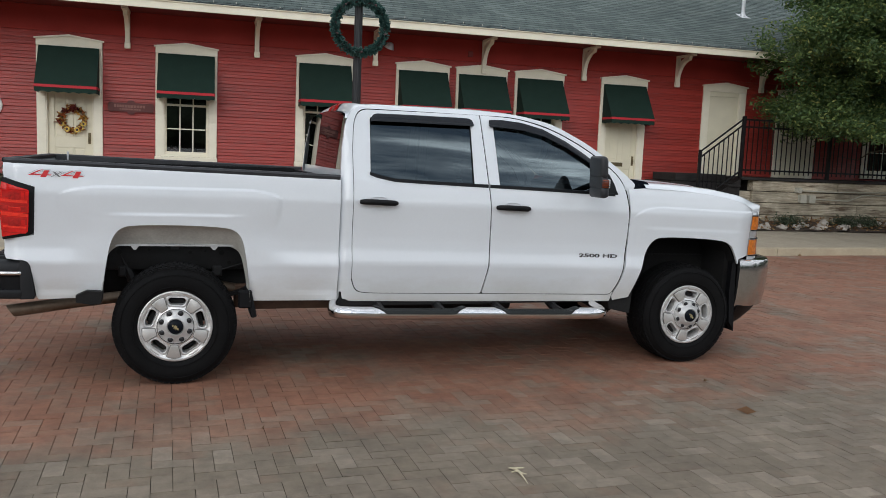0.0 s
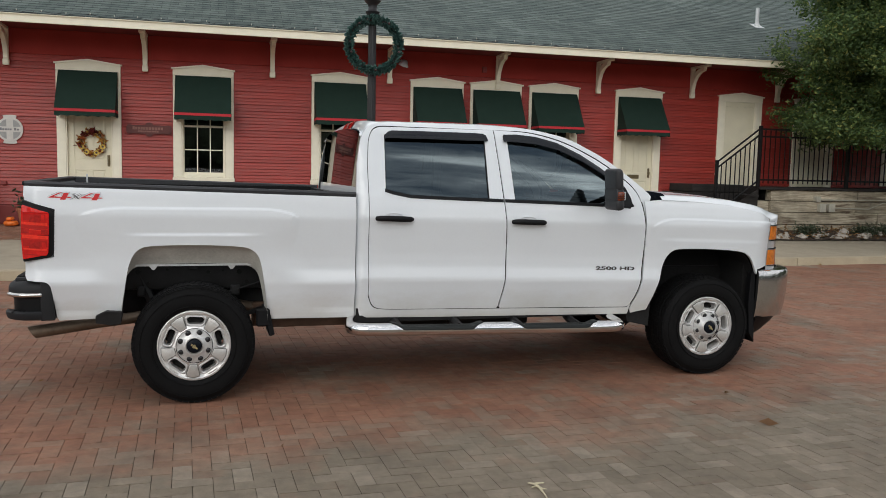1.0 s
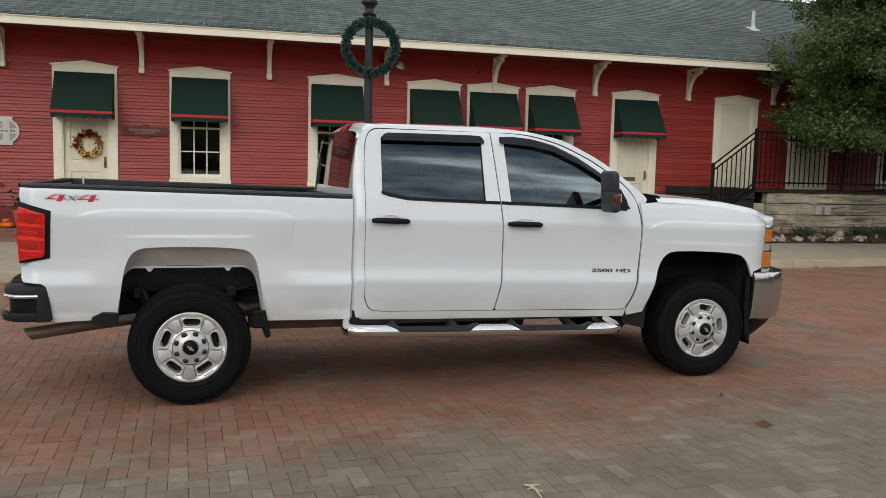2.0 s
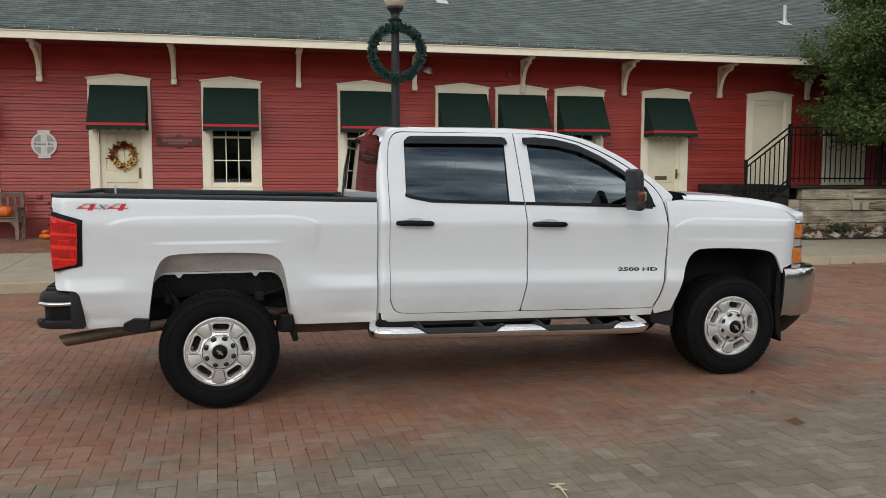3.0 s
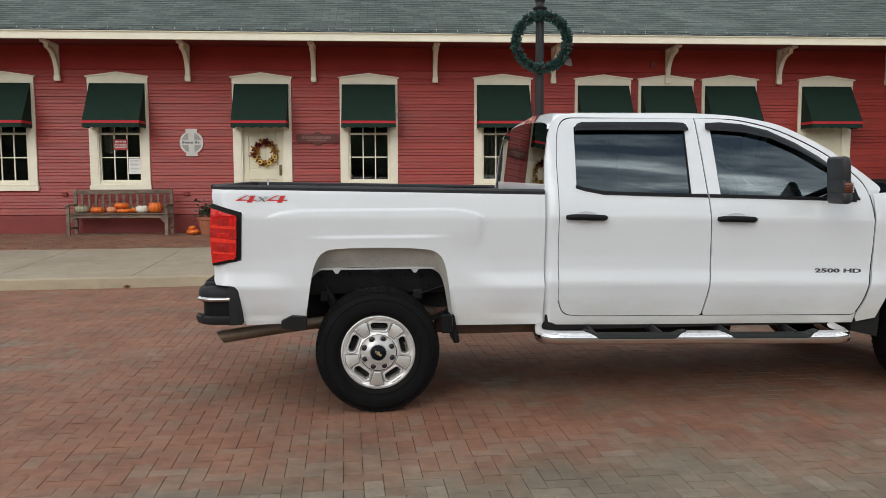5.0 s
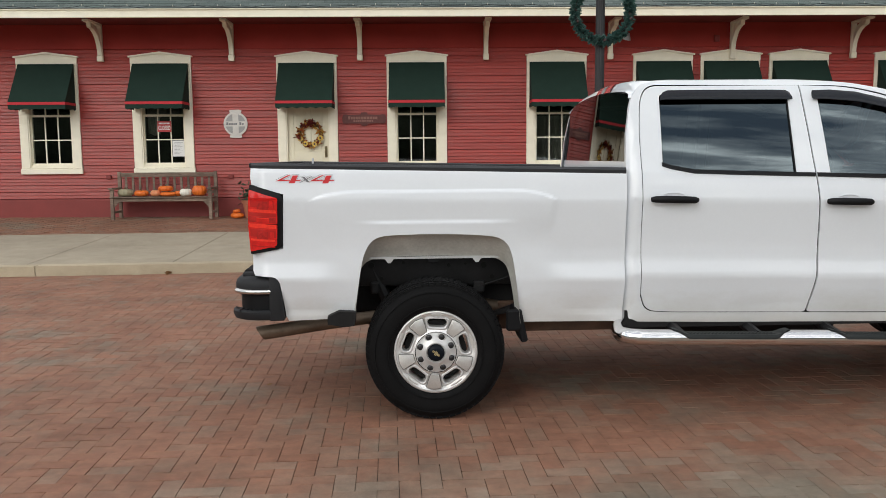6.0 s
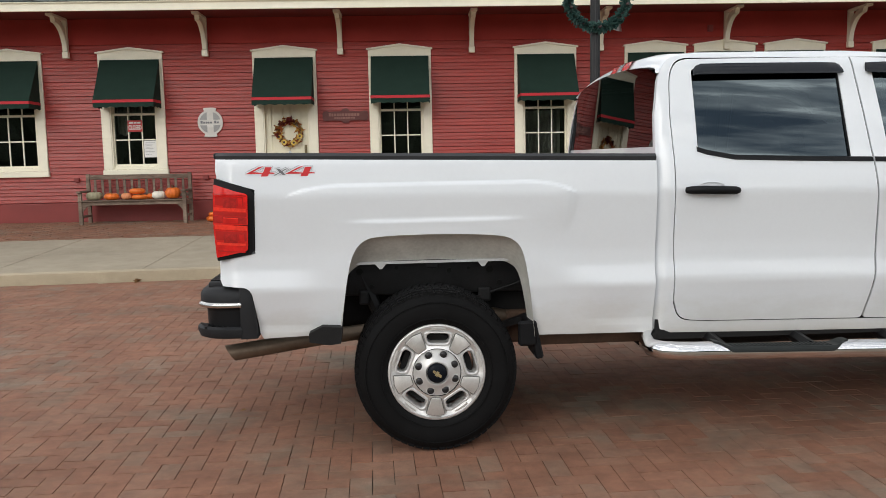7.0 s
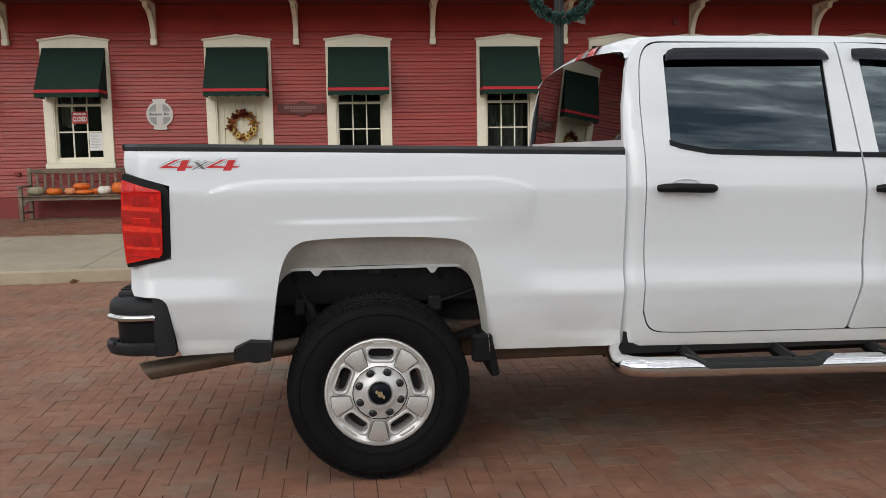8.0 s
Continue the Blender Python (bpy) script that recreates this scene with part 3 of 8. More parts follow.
# smooth painted base with a rounded top edge
bm = bmesh.new()
for a, b in ((WALL_L, -2.435 - 0.6), (-2.435 + 0.6, 9.305 - 0.6), (9.305 + 0.6, WALL_R)):
    box(bm, a, b, FRONT - 0.03, FRONT + 0.055, 0.15, 0.70, bev=0.012, seg=2)
solid("baseboard", bm, M["base_red"], "red painted foundation along the foot of the wall", "foundation", "structure")

# soffit, fascia and roof
EAVE_Y, EAVE_Z = 16.30, 3.985
FRIEZE_Z = 3.583
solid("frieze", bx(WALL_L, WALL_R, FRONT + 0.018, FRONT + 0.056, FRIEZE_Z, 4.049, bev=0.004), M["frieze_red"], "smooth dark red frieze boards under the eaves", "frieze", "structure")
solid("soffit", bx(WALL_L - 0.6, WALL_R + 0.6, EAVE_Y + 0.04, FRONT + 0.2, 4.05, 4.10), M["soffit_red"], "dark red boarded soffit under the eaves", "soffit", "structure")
fascia = solid("fascia", bx(WALL_L - 0.6, WALL_R + 0.6, EAVE_Y, EAVE_Y + 0.04, EAVE_Z, EAVE_Z + 0.115, bev=0.004), M["cream"], "cream painted fascia board along the eaves", "trim", "structure")
bm = bmesh.new()
prof = [(0, 0), (0.0, 0.02), (-0.03, 0.035), (-0.03, 0.06), (0.05, 0.06), (0.05, 0)]
prof = [(y + EAVE_Y - 0.001, z + EAVE_Z + 0.100) for y, z in prof]
a = [bm.verts.new((WALL_L - 0.62, y, z)) for y, z in prof]
b = [bm.verts.new((WALL_R + 0.62, y, z)) for y, z in prof]
bm.faces.new(a), bm.faces.new(list(reversed(b)))
for i in range(len(prof)):
    j = (i + 1) % len(prof)
    bm.faces.new((a[j], a[i], b[i], b[j]))
part("moulding", bm, M["cream"], fascia, "cream crown moulding")

PITCH, RIDGE_Y = radians(25.5), 21.9
roof = solid("roof", bmesh.new(), M["shingle"], "grey green asphalt shingle roof with lapped courses", "roof", "structure")
bm = bmesh.new()
uv = bm.loops.layers.uv.new("UVMap")
slope = (RIDGE_Y - EAVE_Y + 0.05) / math.cos(PITCH)
rows = int(slope / 0.145)
wob = random.Random(5)
XS = np.linspace(WALL_L - 0.7, WALL_R + 0.7, 40)
for i in range(rows + 1):
    s0, s1 = i * 0.145, min(slope, (i + 1) * 0.145 + 0.02)
    lo, hi = [], []
    for x in XS:
        d = wob.uniform(-0.002, 0.002)
        for s, h, store in ((s0, 0.007 + d, lo), (s1, 0.001, hi)):
            y = EAVE_Y - 0.036 + s * math.cos(PITCH) - h * math.sin(PITCH)
            z = EAVE_Z + 0.155 + s * math.sin(PITCH) + h * math.cos(PITCH)
            store.append(bm.verts.new((x, y, z)))
    under = [bm.verts.new(v.co + Vector((0, 0.010, -0.014))) for v in lo]
    for j in range(len(XS) - 1):
        f = bm.faces.new((lo[j], lo[j + 1], hi[j + 1], hi[j]))
        for lp, (u, v) in zip(f.loops, ((XS[j], s0), (XS[j + 1], s0), (XS[j + 1], s1), (XS[j], s1))):
            lp[uv].uv = (u, min(v, s0 + 0.1449))
        f = bm.faces.new((under[j], under[j + 1], lo[j + 1], lo[j]))
        for lp in f.loops:
            lp[uv].uv = (0.15, s0 + 0.002)
part("shingle_courses", bm, M["shingle"], roof)["kind"] = "stuff"
bm = bmesh.new()
RZ = EAVE_Z + 0.15 + slope * math.sin(PITCH)
pts = [(EAVE_Y - 0.018, EAVE_Z + 0.152), (RIDGE_Y, RZ), (27.5, EAVE_Z + 0.145), (27.5, EAVE_Z + 0.10), (EAVE_Y - 0.018, EAVE_Z + 0.13)]
a = [bm.verts.new((WALL_L - 0.7, y, z)) for y, z in pts]
b = [bm.verts.new((WALL_R + 0.7, y, z)) for y, z in pts]
bm.faces.new(a), bm.faces.new(list(reversed(b)))
for i in range(len(pts)):
    j = (i + 1) % len(pts)
    bm.faces.new((a[j], a[i], b[i], b[j]))
bmesh.ops.recalc_face_normals(bm, faces=bm.faces[:])
part("roof_deck", bm, M["shingle"], roof)
part("ridge_cap", tube(bmesh.new(), [(WALL_L - 0.7, RIDGE_Y, RZ), (WALL_R + 0.7, RIDGE_Y, RZ)], 0.05, 8), M["shingle"], roof)


def roof_z(y):
    return EAVE_Z + 0.155 + (y - EAVE_Y + 0.036) * math.tan(PITCH)


def vent(x, y, h, r):
    v = thing("roof_vent", pose(x, y, roof_z(y)), "pale metal vent pipe with a flared flashing on the shingle roof", "vent pipe", "roof vents")
    part("pipe", lathe(bmesh.new(), [(0, -0.15), (r, -0.15), (r, h), (r * 0.8, h), (r * 0.8, h - 0.05), (0, h - 0.05)], 16), M["galv"], v, smooth=40)
    bm = bmesh.new()
    box(bm, -0.13, 0.13, -0.17, 0.17, 0.012, 0.020)
    bmesh.ops.rotate(bm, verts=bm.verts[:], cent=(0, 0, 0), matrix=Matrix.Rotation(PITCH, 3, "X"))
    lathe(bm, [(r * 2.0, -0.03), (r * 1.05, 0.11)], 16)
    part("flashing", bm, M["galv"], v)
    return v


vent(13.17, 18.80, 0.46, 0.045)
vent(4.47, 19.27, 0.30, 0.045)

# string of small clear bulbs clipped along the eaves
lights = thing("string_lights", pose(0, EAVE_Y - 0.05, EAVE_Z + 0.17), "string of small unlit clear bulbs clipped along the eaves", "string lights")
pts = []
for i in range(0, 131):
    pts.append((-9 + i * 0.2, -0.012, 0.012 + 0.010 * math.sin(i * 1.9) - (0.012 if i % 2 else 0)))
part("cable", tube(bmesh.new(), pts, 0.005, 4), M["black_plastic"], lights)
bulb = mesh_of(lathe(bmesh.new(), [(0, 0.020), (0.007, 0.017), (0.009, 0.007), (0.006, -0.006), (0.005, -0.014), (0, -0.014)], 8), "bulb", 60)
bulb.materials.append(M["box_grey"])
for i in range(0, 131, 2):
    ob = part("bulb", bulb, None, lights)
    ob.location = (pts[i][0], -0.012, pts[i][2] + 0.014)


# ---- windows, doors, awnings, brackets ----
def surround(u, z0):
    """Jambs and a low pediment head in cream paint, round an opening that starts at z0."""
    for s in (-1, 1):
        bm = bmesh.new()
        box(bm, min(s * 0.42, s * 0.585), max(s * 0.42, s * 0.585), 0, 0.062, z0, 3.31, bev=0.006)
        part("jamb", bm, M["cream"], u)
        part("reveal", bx(min(s * 0.400, s * 0.4195), max(s * 0.400, s * 0.4195), 0.012, 0.20, z0, 3.31), M["cream"], u)
    bm = bmesh.new()
    extrude_poly(bm, [(-0.585, 3.312), (0.585, 3.312), (0.585, 3.43), (0, 3.505), (-0.585, 3.43)], 0.0, 0.06)
    part("head", bm, M["cream"], u)
    bm = bmesh.new()
    extrude_poly(bm, [(-0.615, 3.425), (0, 3.502), (0.615, 3.425), (0.615, 3.452), (0, 3.534), (-0.615, 3.452)], -0.035, 0.05)
    part("cap_moulding", bm, M["cream"], u)


def sash(u, z0, z1, y, rows=2):
    s = bmesh.new()
    box(s, -0.40, -0.375, y, y + 0.035, z0, z1)
    box(s, 0.375, 0.40, y, y + 0.035, z0, z1)
    box(s, -0.375, 0.375, y, y + 0.035, z0, z0 + 0.045)
    box(s, -0.375, 0.375, y, y + 0.035, z1 - 0.035, z1)
    fr = part("sash", s, M["cream"], u)
    for k in (-1, 1):
        part("muntin", bx(k * 0.125 - 0.011, k * 0.125 + 0.011, y + 0.004, y + 0.03, z0 + 0.045, z1 - 0.035), M["cream"], fr)
    zs = [z0 + 0.045 + (z1 - z0 - 0.080) * i / rows for i in range(rows + 1)]
    xs = [-0.375, -0.125, 0.125, 0.375]
    for i in range(rows):
        if i:
            for a, b in zip(xs, xs[1:]):
                part("muntin", bx(a + 0.011, b - 0.011, y + 0.004, y + 0.03, zs[i] - 0.011, zs[i] + 0.011), M["cream"], fr)
        for a, b in zip(xs, xs[1:]):
            p = part("pane", bx(a + 0.002, b - 0.002, y + 0.015, y + 0.019, zs[i] + 0.002, zs[i + 1] - 0.002), M["window_glass"], fr)
            p.visible_shadow = False


def window_unit(name, label):
    u = thing(name, pose(0, FRONT, 0), label, "window", kind="structure")
    surround(u, 1.30)
    part("window_sill", bx(-0.60, 0.60, -0.02, 0.09, 1.19, 1.298, bev=0.008), M["cream"], u)
    part("sill_rail", bx(-0.40, 0.40, 0.03, 0.16, 1.30, 1.355, bev=0.005), M["cream"], u)
    sash(u, 1.356, 2.335, 0.075)
    sash(u, 2.30, 3.30, 0.115)
    return u


first = window_unit("window_1", "cream framed sash window with small panes and dark interior")
first.location.x = WINDOWS[0]
for i, c in enumerate(WINDOWS[1:]):
    w = copy_thing(first, pose(c, FRONT, 0))
    w.name = f"window_{i + 2}"
w = copy_thing(first, pose(FAR_WINDOW, FRONT, 0.2))
w.name = "window_8"
w["label"] = "cream framed sash window behind the black railing"


def door_unit(name, cx, label, slot):
    u = thing(name, pose(cx, FRONT, 0), label, "door", kind="structure")
    surround(u, 0.34)
    leaf = part("door_leaf", bx(-0.398, 0.398, 0.085, 0.125, 0.39, 2.62, bev=0.003), M["cream_door"], u)
    part("transom", bx(-0.398, 0.398, 0.075, 0.13, 2.622, 3.30), M["cream_door"], u)
    part("threshold", bx(-0.45, 0.45, 0.0, 0.2, 0.30, 0.385, bev=0.006), M["walk_concrete"], u)
    # stiles and rails stand proud of the recessed panels
    for a, b, c, d in ((-0.398, -0.285, 0.39, 2.62), (0.285, 0.398, 0.39, 2.62), (-0.285, 0.285, 2.48, 2.62), (-0.285, 0.285, 0.39, 0.62),
                       (-0.285, 0.285, 1.40, 1.60), (-0.05, 0.05, 1.60, 2.48), (-0.05, 0.05, 0.62, 1.40)):
        part("door_rail", bx(a, b, 0.070, 0.0848, c + 0.0005, d - 0.0005, bev=0.003), M["cream_door"], leaf)
    for a, b, c, d in ((-0.285, -0.05, 1.60, 2.48), (0.05, 0.285, 1.60, 2.48), (-0.285, -0.05, 0.62, 1.40), (0.05, 0.285, 0.62, 1.40)):
        part("door_panel", bx(a + 0.03, b - 0.03, 0.076, 0.0848, c + 0.03, d - 0.03, bev=0.006), M["cream_door"], leaf)
    part("lock_plate", bx(0.315, 0.365, 0.058, 0.0698, 1.48, 1.70, bev=0.006, seg=2), M["brass"], leaf, "aged brass lock plate")
    part("door_handle", tube(bmesh.new(), [(0.34, 0.06, 1.53), (0.34, 0.02, 1.54), (0.34, 0.012, 1.58), (0.34, 0.02, 1.62), (0.34, 0.06, 1.63)], 0.009, 8), M["brass"], leaf, "aged brass pull")
    if slot:
        part("letter_slot", bx(-0.20, 0.10, 0.060, 0.0698, 1.455, 1.545, bev=0.005), M["brass"], leaf, "dark brass letter slot")
    return u


door_unit("door_1", DOORS[0], "cream panelled wooden door under a green awning, shut", False)
door_unit("door_2", DOORS[1], "cream panelled wooden door with a brass letter slot, shut", True)


def blank_unit(name, cx):
    u = thing(name, pose(cx, FRONT, 0), "boarded cream freight door on the timber platform, shut", "door", kind="structure")
    surround(u, 1.33)
    part("door_leaf", bx(-0.399, 0.399, 0.05, 0.10, 1.34, 3.20), M["cream_door"], u)
    part("top_rail", bx(-0.399, 0.399, 0.03, 0.049, 3.20, 3.31, bev=0.004), M["cream_door"], u)
    return u


blank_unit("door_3", BLANKS[0])
blank_unit("door_4", BLANKS[1])


def awning_unit():
    """Canvas awning: sloped top, closed sides, a straight red band and a scalloped valance."""
    a = thing("awning", pose(0, FRONT - 0.004, 0), "dark green canvas awning with a red band and scalloped edge", "awning", "awnings over the openings")
    w, zt, zb, d = 0.535, 3.305, 2.555, 0.50
    bm = bmesh.new()
    n, rows = 12, 8
    g = []
    for j in range(rows + 1):
        t = j / rows
        sag = -0.012 * math.sin(math.pi * t)
        g.append([bm.verts.new((-w + 2 * w * i / n, -0.02 - (d - 0.02) * t, zt + (zb - zt) * t + sag + 0.004 * math.sin(i * 1.3) * math.sin(math.pi * t))) for i in range(n + 1)])
    for r0, r1 in zip(g, g[1:]):
        for i in range(n):
            bm.faces.new((r0[i], r1[i], r1[i + 1], r0[i + 1]))
    ex = bmesh.ops.extrude_face_region(bm, geom=bm.faces[:])
    bmesh.ops.translate(bm, verts=[v for v in ex["geom"] if isinstance(v, bmesh.types.BMVert)], vec=(0, 0.004, -0.005))
    bmesh.ops.recalc_face_normals(bm, faces=bm.faces[:])
    part("canopy", bm, M["awning"], a, smooth=50)
    for s in (-1, 1):
        bm = bmesh.new()
        p = [(-0.02, zt - 0.004), (-d + 0.003, zb), (-0.02, zb)]
        va = [bm.verts.new((s * (w - 0.001), y, z)) for y, z in p]
        vb = [bm.verts.new((s * (w - 0.005), y, z)) for y, z in p]
        bm.faces.new(va), bm.faces.new(list(reversed(vb)))
        for i in range(3):
            bm.faces.new((va[i], va[(i + 1) % 3], vb[(i + 1) % 3], vb[i]))
        bmesh.ops.recalc_face_normals(bm, faces=bm.faces[:])
        part("side_panel", bm, M["awning"], a)

    def strip(bm, z_hi, low, out):
        """A band round the front and both sides whose lower edge is a function of the run."""
        path = [(-w, -0.02), (-w, -d), (w, -d), (w, -0.02)]
        run, cols = 0, []
        for (x0, y0), (x1, y1) in zip(path, path[1:]):
            L = math.hypot(x1 - x0, y1 - y0)
            k = max(2, int(L / 0.022))
            for i in range(k + 1):
                t = i / k
                nx, ny = (y1 - y0) / L, -(x1 - x0) / L
                cols.append((x0 + (x1 - x0) * t - nx * -out, y0 + (y1 - y0) * t + ny * out, run + L * t))
            run += L
        top = [bm.verts.new((x, y, z_hi)) for x, y, q in cols]
        bot = [bm.verts.new((x, y, low(q))) for x, y, q in cols]
        for i in range(len(cols) - 1):
            bm.faces.new((top[i], bot[i], bot[i + 1], top[i + 1]))
        return bm

    part("valance", strip(bmesh.new(), zb + 0.004, lambda q: 2.408 + 0.020 * abs(math.sin(q * math.pi / 0.178)), 0.002), M["awning"], a)
    part("band", strip(bmesh.new(), zb - 0.002, lambda q: zb - 0.052, 0.005), M["awning_red"], a, "red canvas band")
    for s in (-1, 1):
        part("frame_bar", tube(bmesh.new(), [(s * 0.52, -0.01, zb + 0.01), (s * 0.52, -d + 0.015, zb + 0.004)], 0.009, 6), M["galv"], a)
    part("frame_bar", tube(bmesh.new(), [(-0.52, -d + 0.016, zb + 0.004), (0.52, -d + 0.016, zb + 0.004)], 0.009, 6), M["galv"], a)
    return a


aw = awning_unit()
spots = sorted(WINDOWS + DOORS)
aw.location.x = spots[0]
for c in spots[1:]:
    copy_thing(aw, pose(c, FRONT - 0.004, 0))


def bracket_unit():
    b = thing("eave_bracket", pose(0, FRONT + 0.016, 0), "cream wooden bracket carrying the eaves", "bracket", "eave brackets")
    part("leg", bx(-0.045, 0.045, -0.075, -0.001, 3.46, 4.05, bev=0.004), M["cream"], b)
    part("foot_block", bx(-0.055, 0.055, -0.092, -0.001, 3.345, 3.458, bev=0.008), M["cream"], b)
    part("arm", bx(-0.06, 0.06, -0.70, -0.076, 4.005, 4.05, bev=0.004), M["cream"], b)
    bm = bmesh.new()
    prof = [(-0.077, 3.47)] + [(-0.09 - 0.44 * (1 - math.cos(i / 10 * math.pi / 2)), 3.47 + 0.45 * math.sin(i / 10 * math.pi / 2)) for i in range(11)]
    prof += [(-0.56, 4.004), (-0.40, 4.004)] + [(-0.077 - 0.30 * (1 - math.cos(i / 8 * math.pi / 2)), 3.62 + 0.36 * math.sin(i / 8 * math.pi / 2)) for i in range(8, -1, -1)]
    va = [bm.verts.new((-0.04, y, z)) for y, z in prof]
    vb = [bm.verts.new((0.04, y, z)) for y, z in prof]
    bm.faces.new(va), bm.faces.new(list(reversed(vb)))
    for i in range(len(prof)):
        j = (i + 1) % len(prof)
        bm.faces.new((va[j], va[i], vb[i], vb[j]))
    bmesh.ops.recalc_face_normals(bm, faces=bm.faces[:])
    part("brace", bm, M["cream"], b)
    return b


br = bracket_unit()
BR = [-8.82, -6.38, -3.865, -1.39, 1.055, 3.48, 5.875, 8.255, 10.63, 12.92, 15.3, 17.6]
br.location.x = BR[0]
for c in BR[1:]:
    copy_thing(br, pose(c, FRONT + 0.016, 0))


# ---- the white crew-cab pickup ----
# its own axes: x forward from the rear axle, y across from the near side, z up from the street
WIDE = 2.03
truck = thing("pickup_truck", pose(-0.082, 5.59, 0, 0, 0, 1.79), "white crew-cab heavy-duty pickup truck parked on brick street", "pickup truck")


def soft(z, table, w=0.014):
    xs, ys = [p[0] for p in table], [p[1] for p in table]
    return sum(float(np.interp(z + k * w / 2, xs, ys)) for k in (-2, -1, 0, 1, 2)) / 5


def step(a, b, v):
    t = min(1.0, max(0.0, (v - a) / (b - a)))
    return t * t * (3 - 2 * t)


CAB = [(0.46, 0.085), (0.525, 0.062), (0.565, 0.058), (0.62, 0.049), (0.66, 0.040), (0.79, 0.010), (0.805, 0.011), (0.875, 0.024), (0.89, 0.0265), (0.97, 0.0265), (1.10, 0.014), (1.20, 0.002), (1.222, 0.0),
       (1.30, 0.012), (1.37, 0.028), (1.41, 0.045), (1.60, 0.108), (1.84, 0.196), (1.88, 0.218), (1.91, 0.255)]
BED = [(0.48, 0.085), (0.540, 0.067), (0.585, 0.059), (0.604, 0.057), (0.614, 0.062), (0.70, 0.038), (0.80, 0.010), (0.815, 0.012), (0.885, 0.029), (0.90, 0.0315), (0.97, 0.030), (1.10, 0.015), (1.215, 0.002), (1.24, 0.0),
       (1.30, 0.006), (1.36, 0.012), (1.40, 0.018), (1.43, 0.04)]
# round the wheel opening the ledge dies away
BED_MID = [(0.48, 0.080), (0.56, 0.060), (0.70, 0.034), (0.80, 0.016), (0.90, 0.014), (1.00, 0.015), (1.10, 0.013)] + BED[12:]


def cab_y(x, z):
    corner = 0.045 * (1 - step(1.060, 1.140, x)) ** 2
    return soft(z + 0.020 * (x - 2.0), CAB) + corner


def fender_bulge(x, z, a, b, lo, hi):
    """Wheel-arch bulge of the fender: its upper edge level between a and b, rounding down at the rear."""
    t = max(0.0, (a - x) / 0.27)
    top = step(-0.005, 0.011, lo + (hi - lo) * math.sqrt(max(0.0, 1 - t * t)) - z)
    side = step(a - 0.275, a - 0.20, x) * step(b + 0.30, b - 0.10, x)
    return top * side * (0.35 + 0.65 * step(0.62, 1.0, z))


def bed_bulge(x, z, a, b, lo, mid, hi):
    """Bullet-shaped swelling over the rear wheel: a crisp upper crease, a round nose in front, dying away below."""
    t = max(0.0, (x - b) / 0.27, (a - x) / 0.30)
    h = math.sqrt(max(0.0, 1 - t * t))
    top = step(-0.005, 0.011, mid + (hi - mid) * h - z)
    low = step(-0.05 - 0.14 * h, 0.025, z - mid + (mid - lo) * h)
    ends = step(b + 0.275, b + 0.22, x) * step(a - 0.34, a - 0.08, x)
    return top * low * ends


def bed_y(x, z):
    ledge = max(step(0.52, 0.80, x + 0.5 * (z - 0.85)), step(-0.46, -0.70, x))
    y = soft(z + 0.012 * x, BED) * ledge + soft(z + 0.012 * x, BED_MID) * (1 - ledge)
    m = bed_bulge(x, z, -0.40, 0.42, 1.125, 1.213, 1.297)
    m2 = step(1.138, 1.112, z) * step(0.50, 0.26, x) * step(-0.48, -0.24, x)
    rear = 0.055 * step(-0.90, -1.02, x) ** 1.5
    return y - 0.0110 * m - 0.0085 * m2 + rear


def fend_y(x, z):
    y = soft(z + 0.020 * (x - 2.0), CAB[:16])
    zr = z + 0.03 * (x - 3.9)
    m = fender_bulge(x, zr, 3.60, 4.30, 1.10, 1.236)
    m2 = step(1.088, 1.055, zr) * step(3.34, 3.60, x) * step(4.48, 4.20, x)
    turn = 0.10 * step(4.22, 4.56, x) ** 2
    return y - 0.0085 * m - 0.0050 * m2 + turn


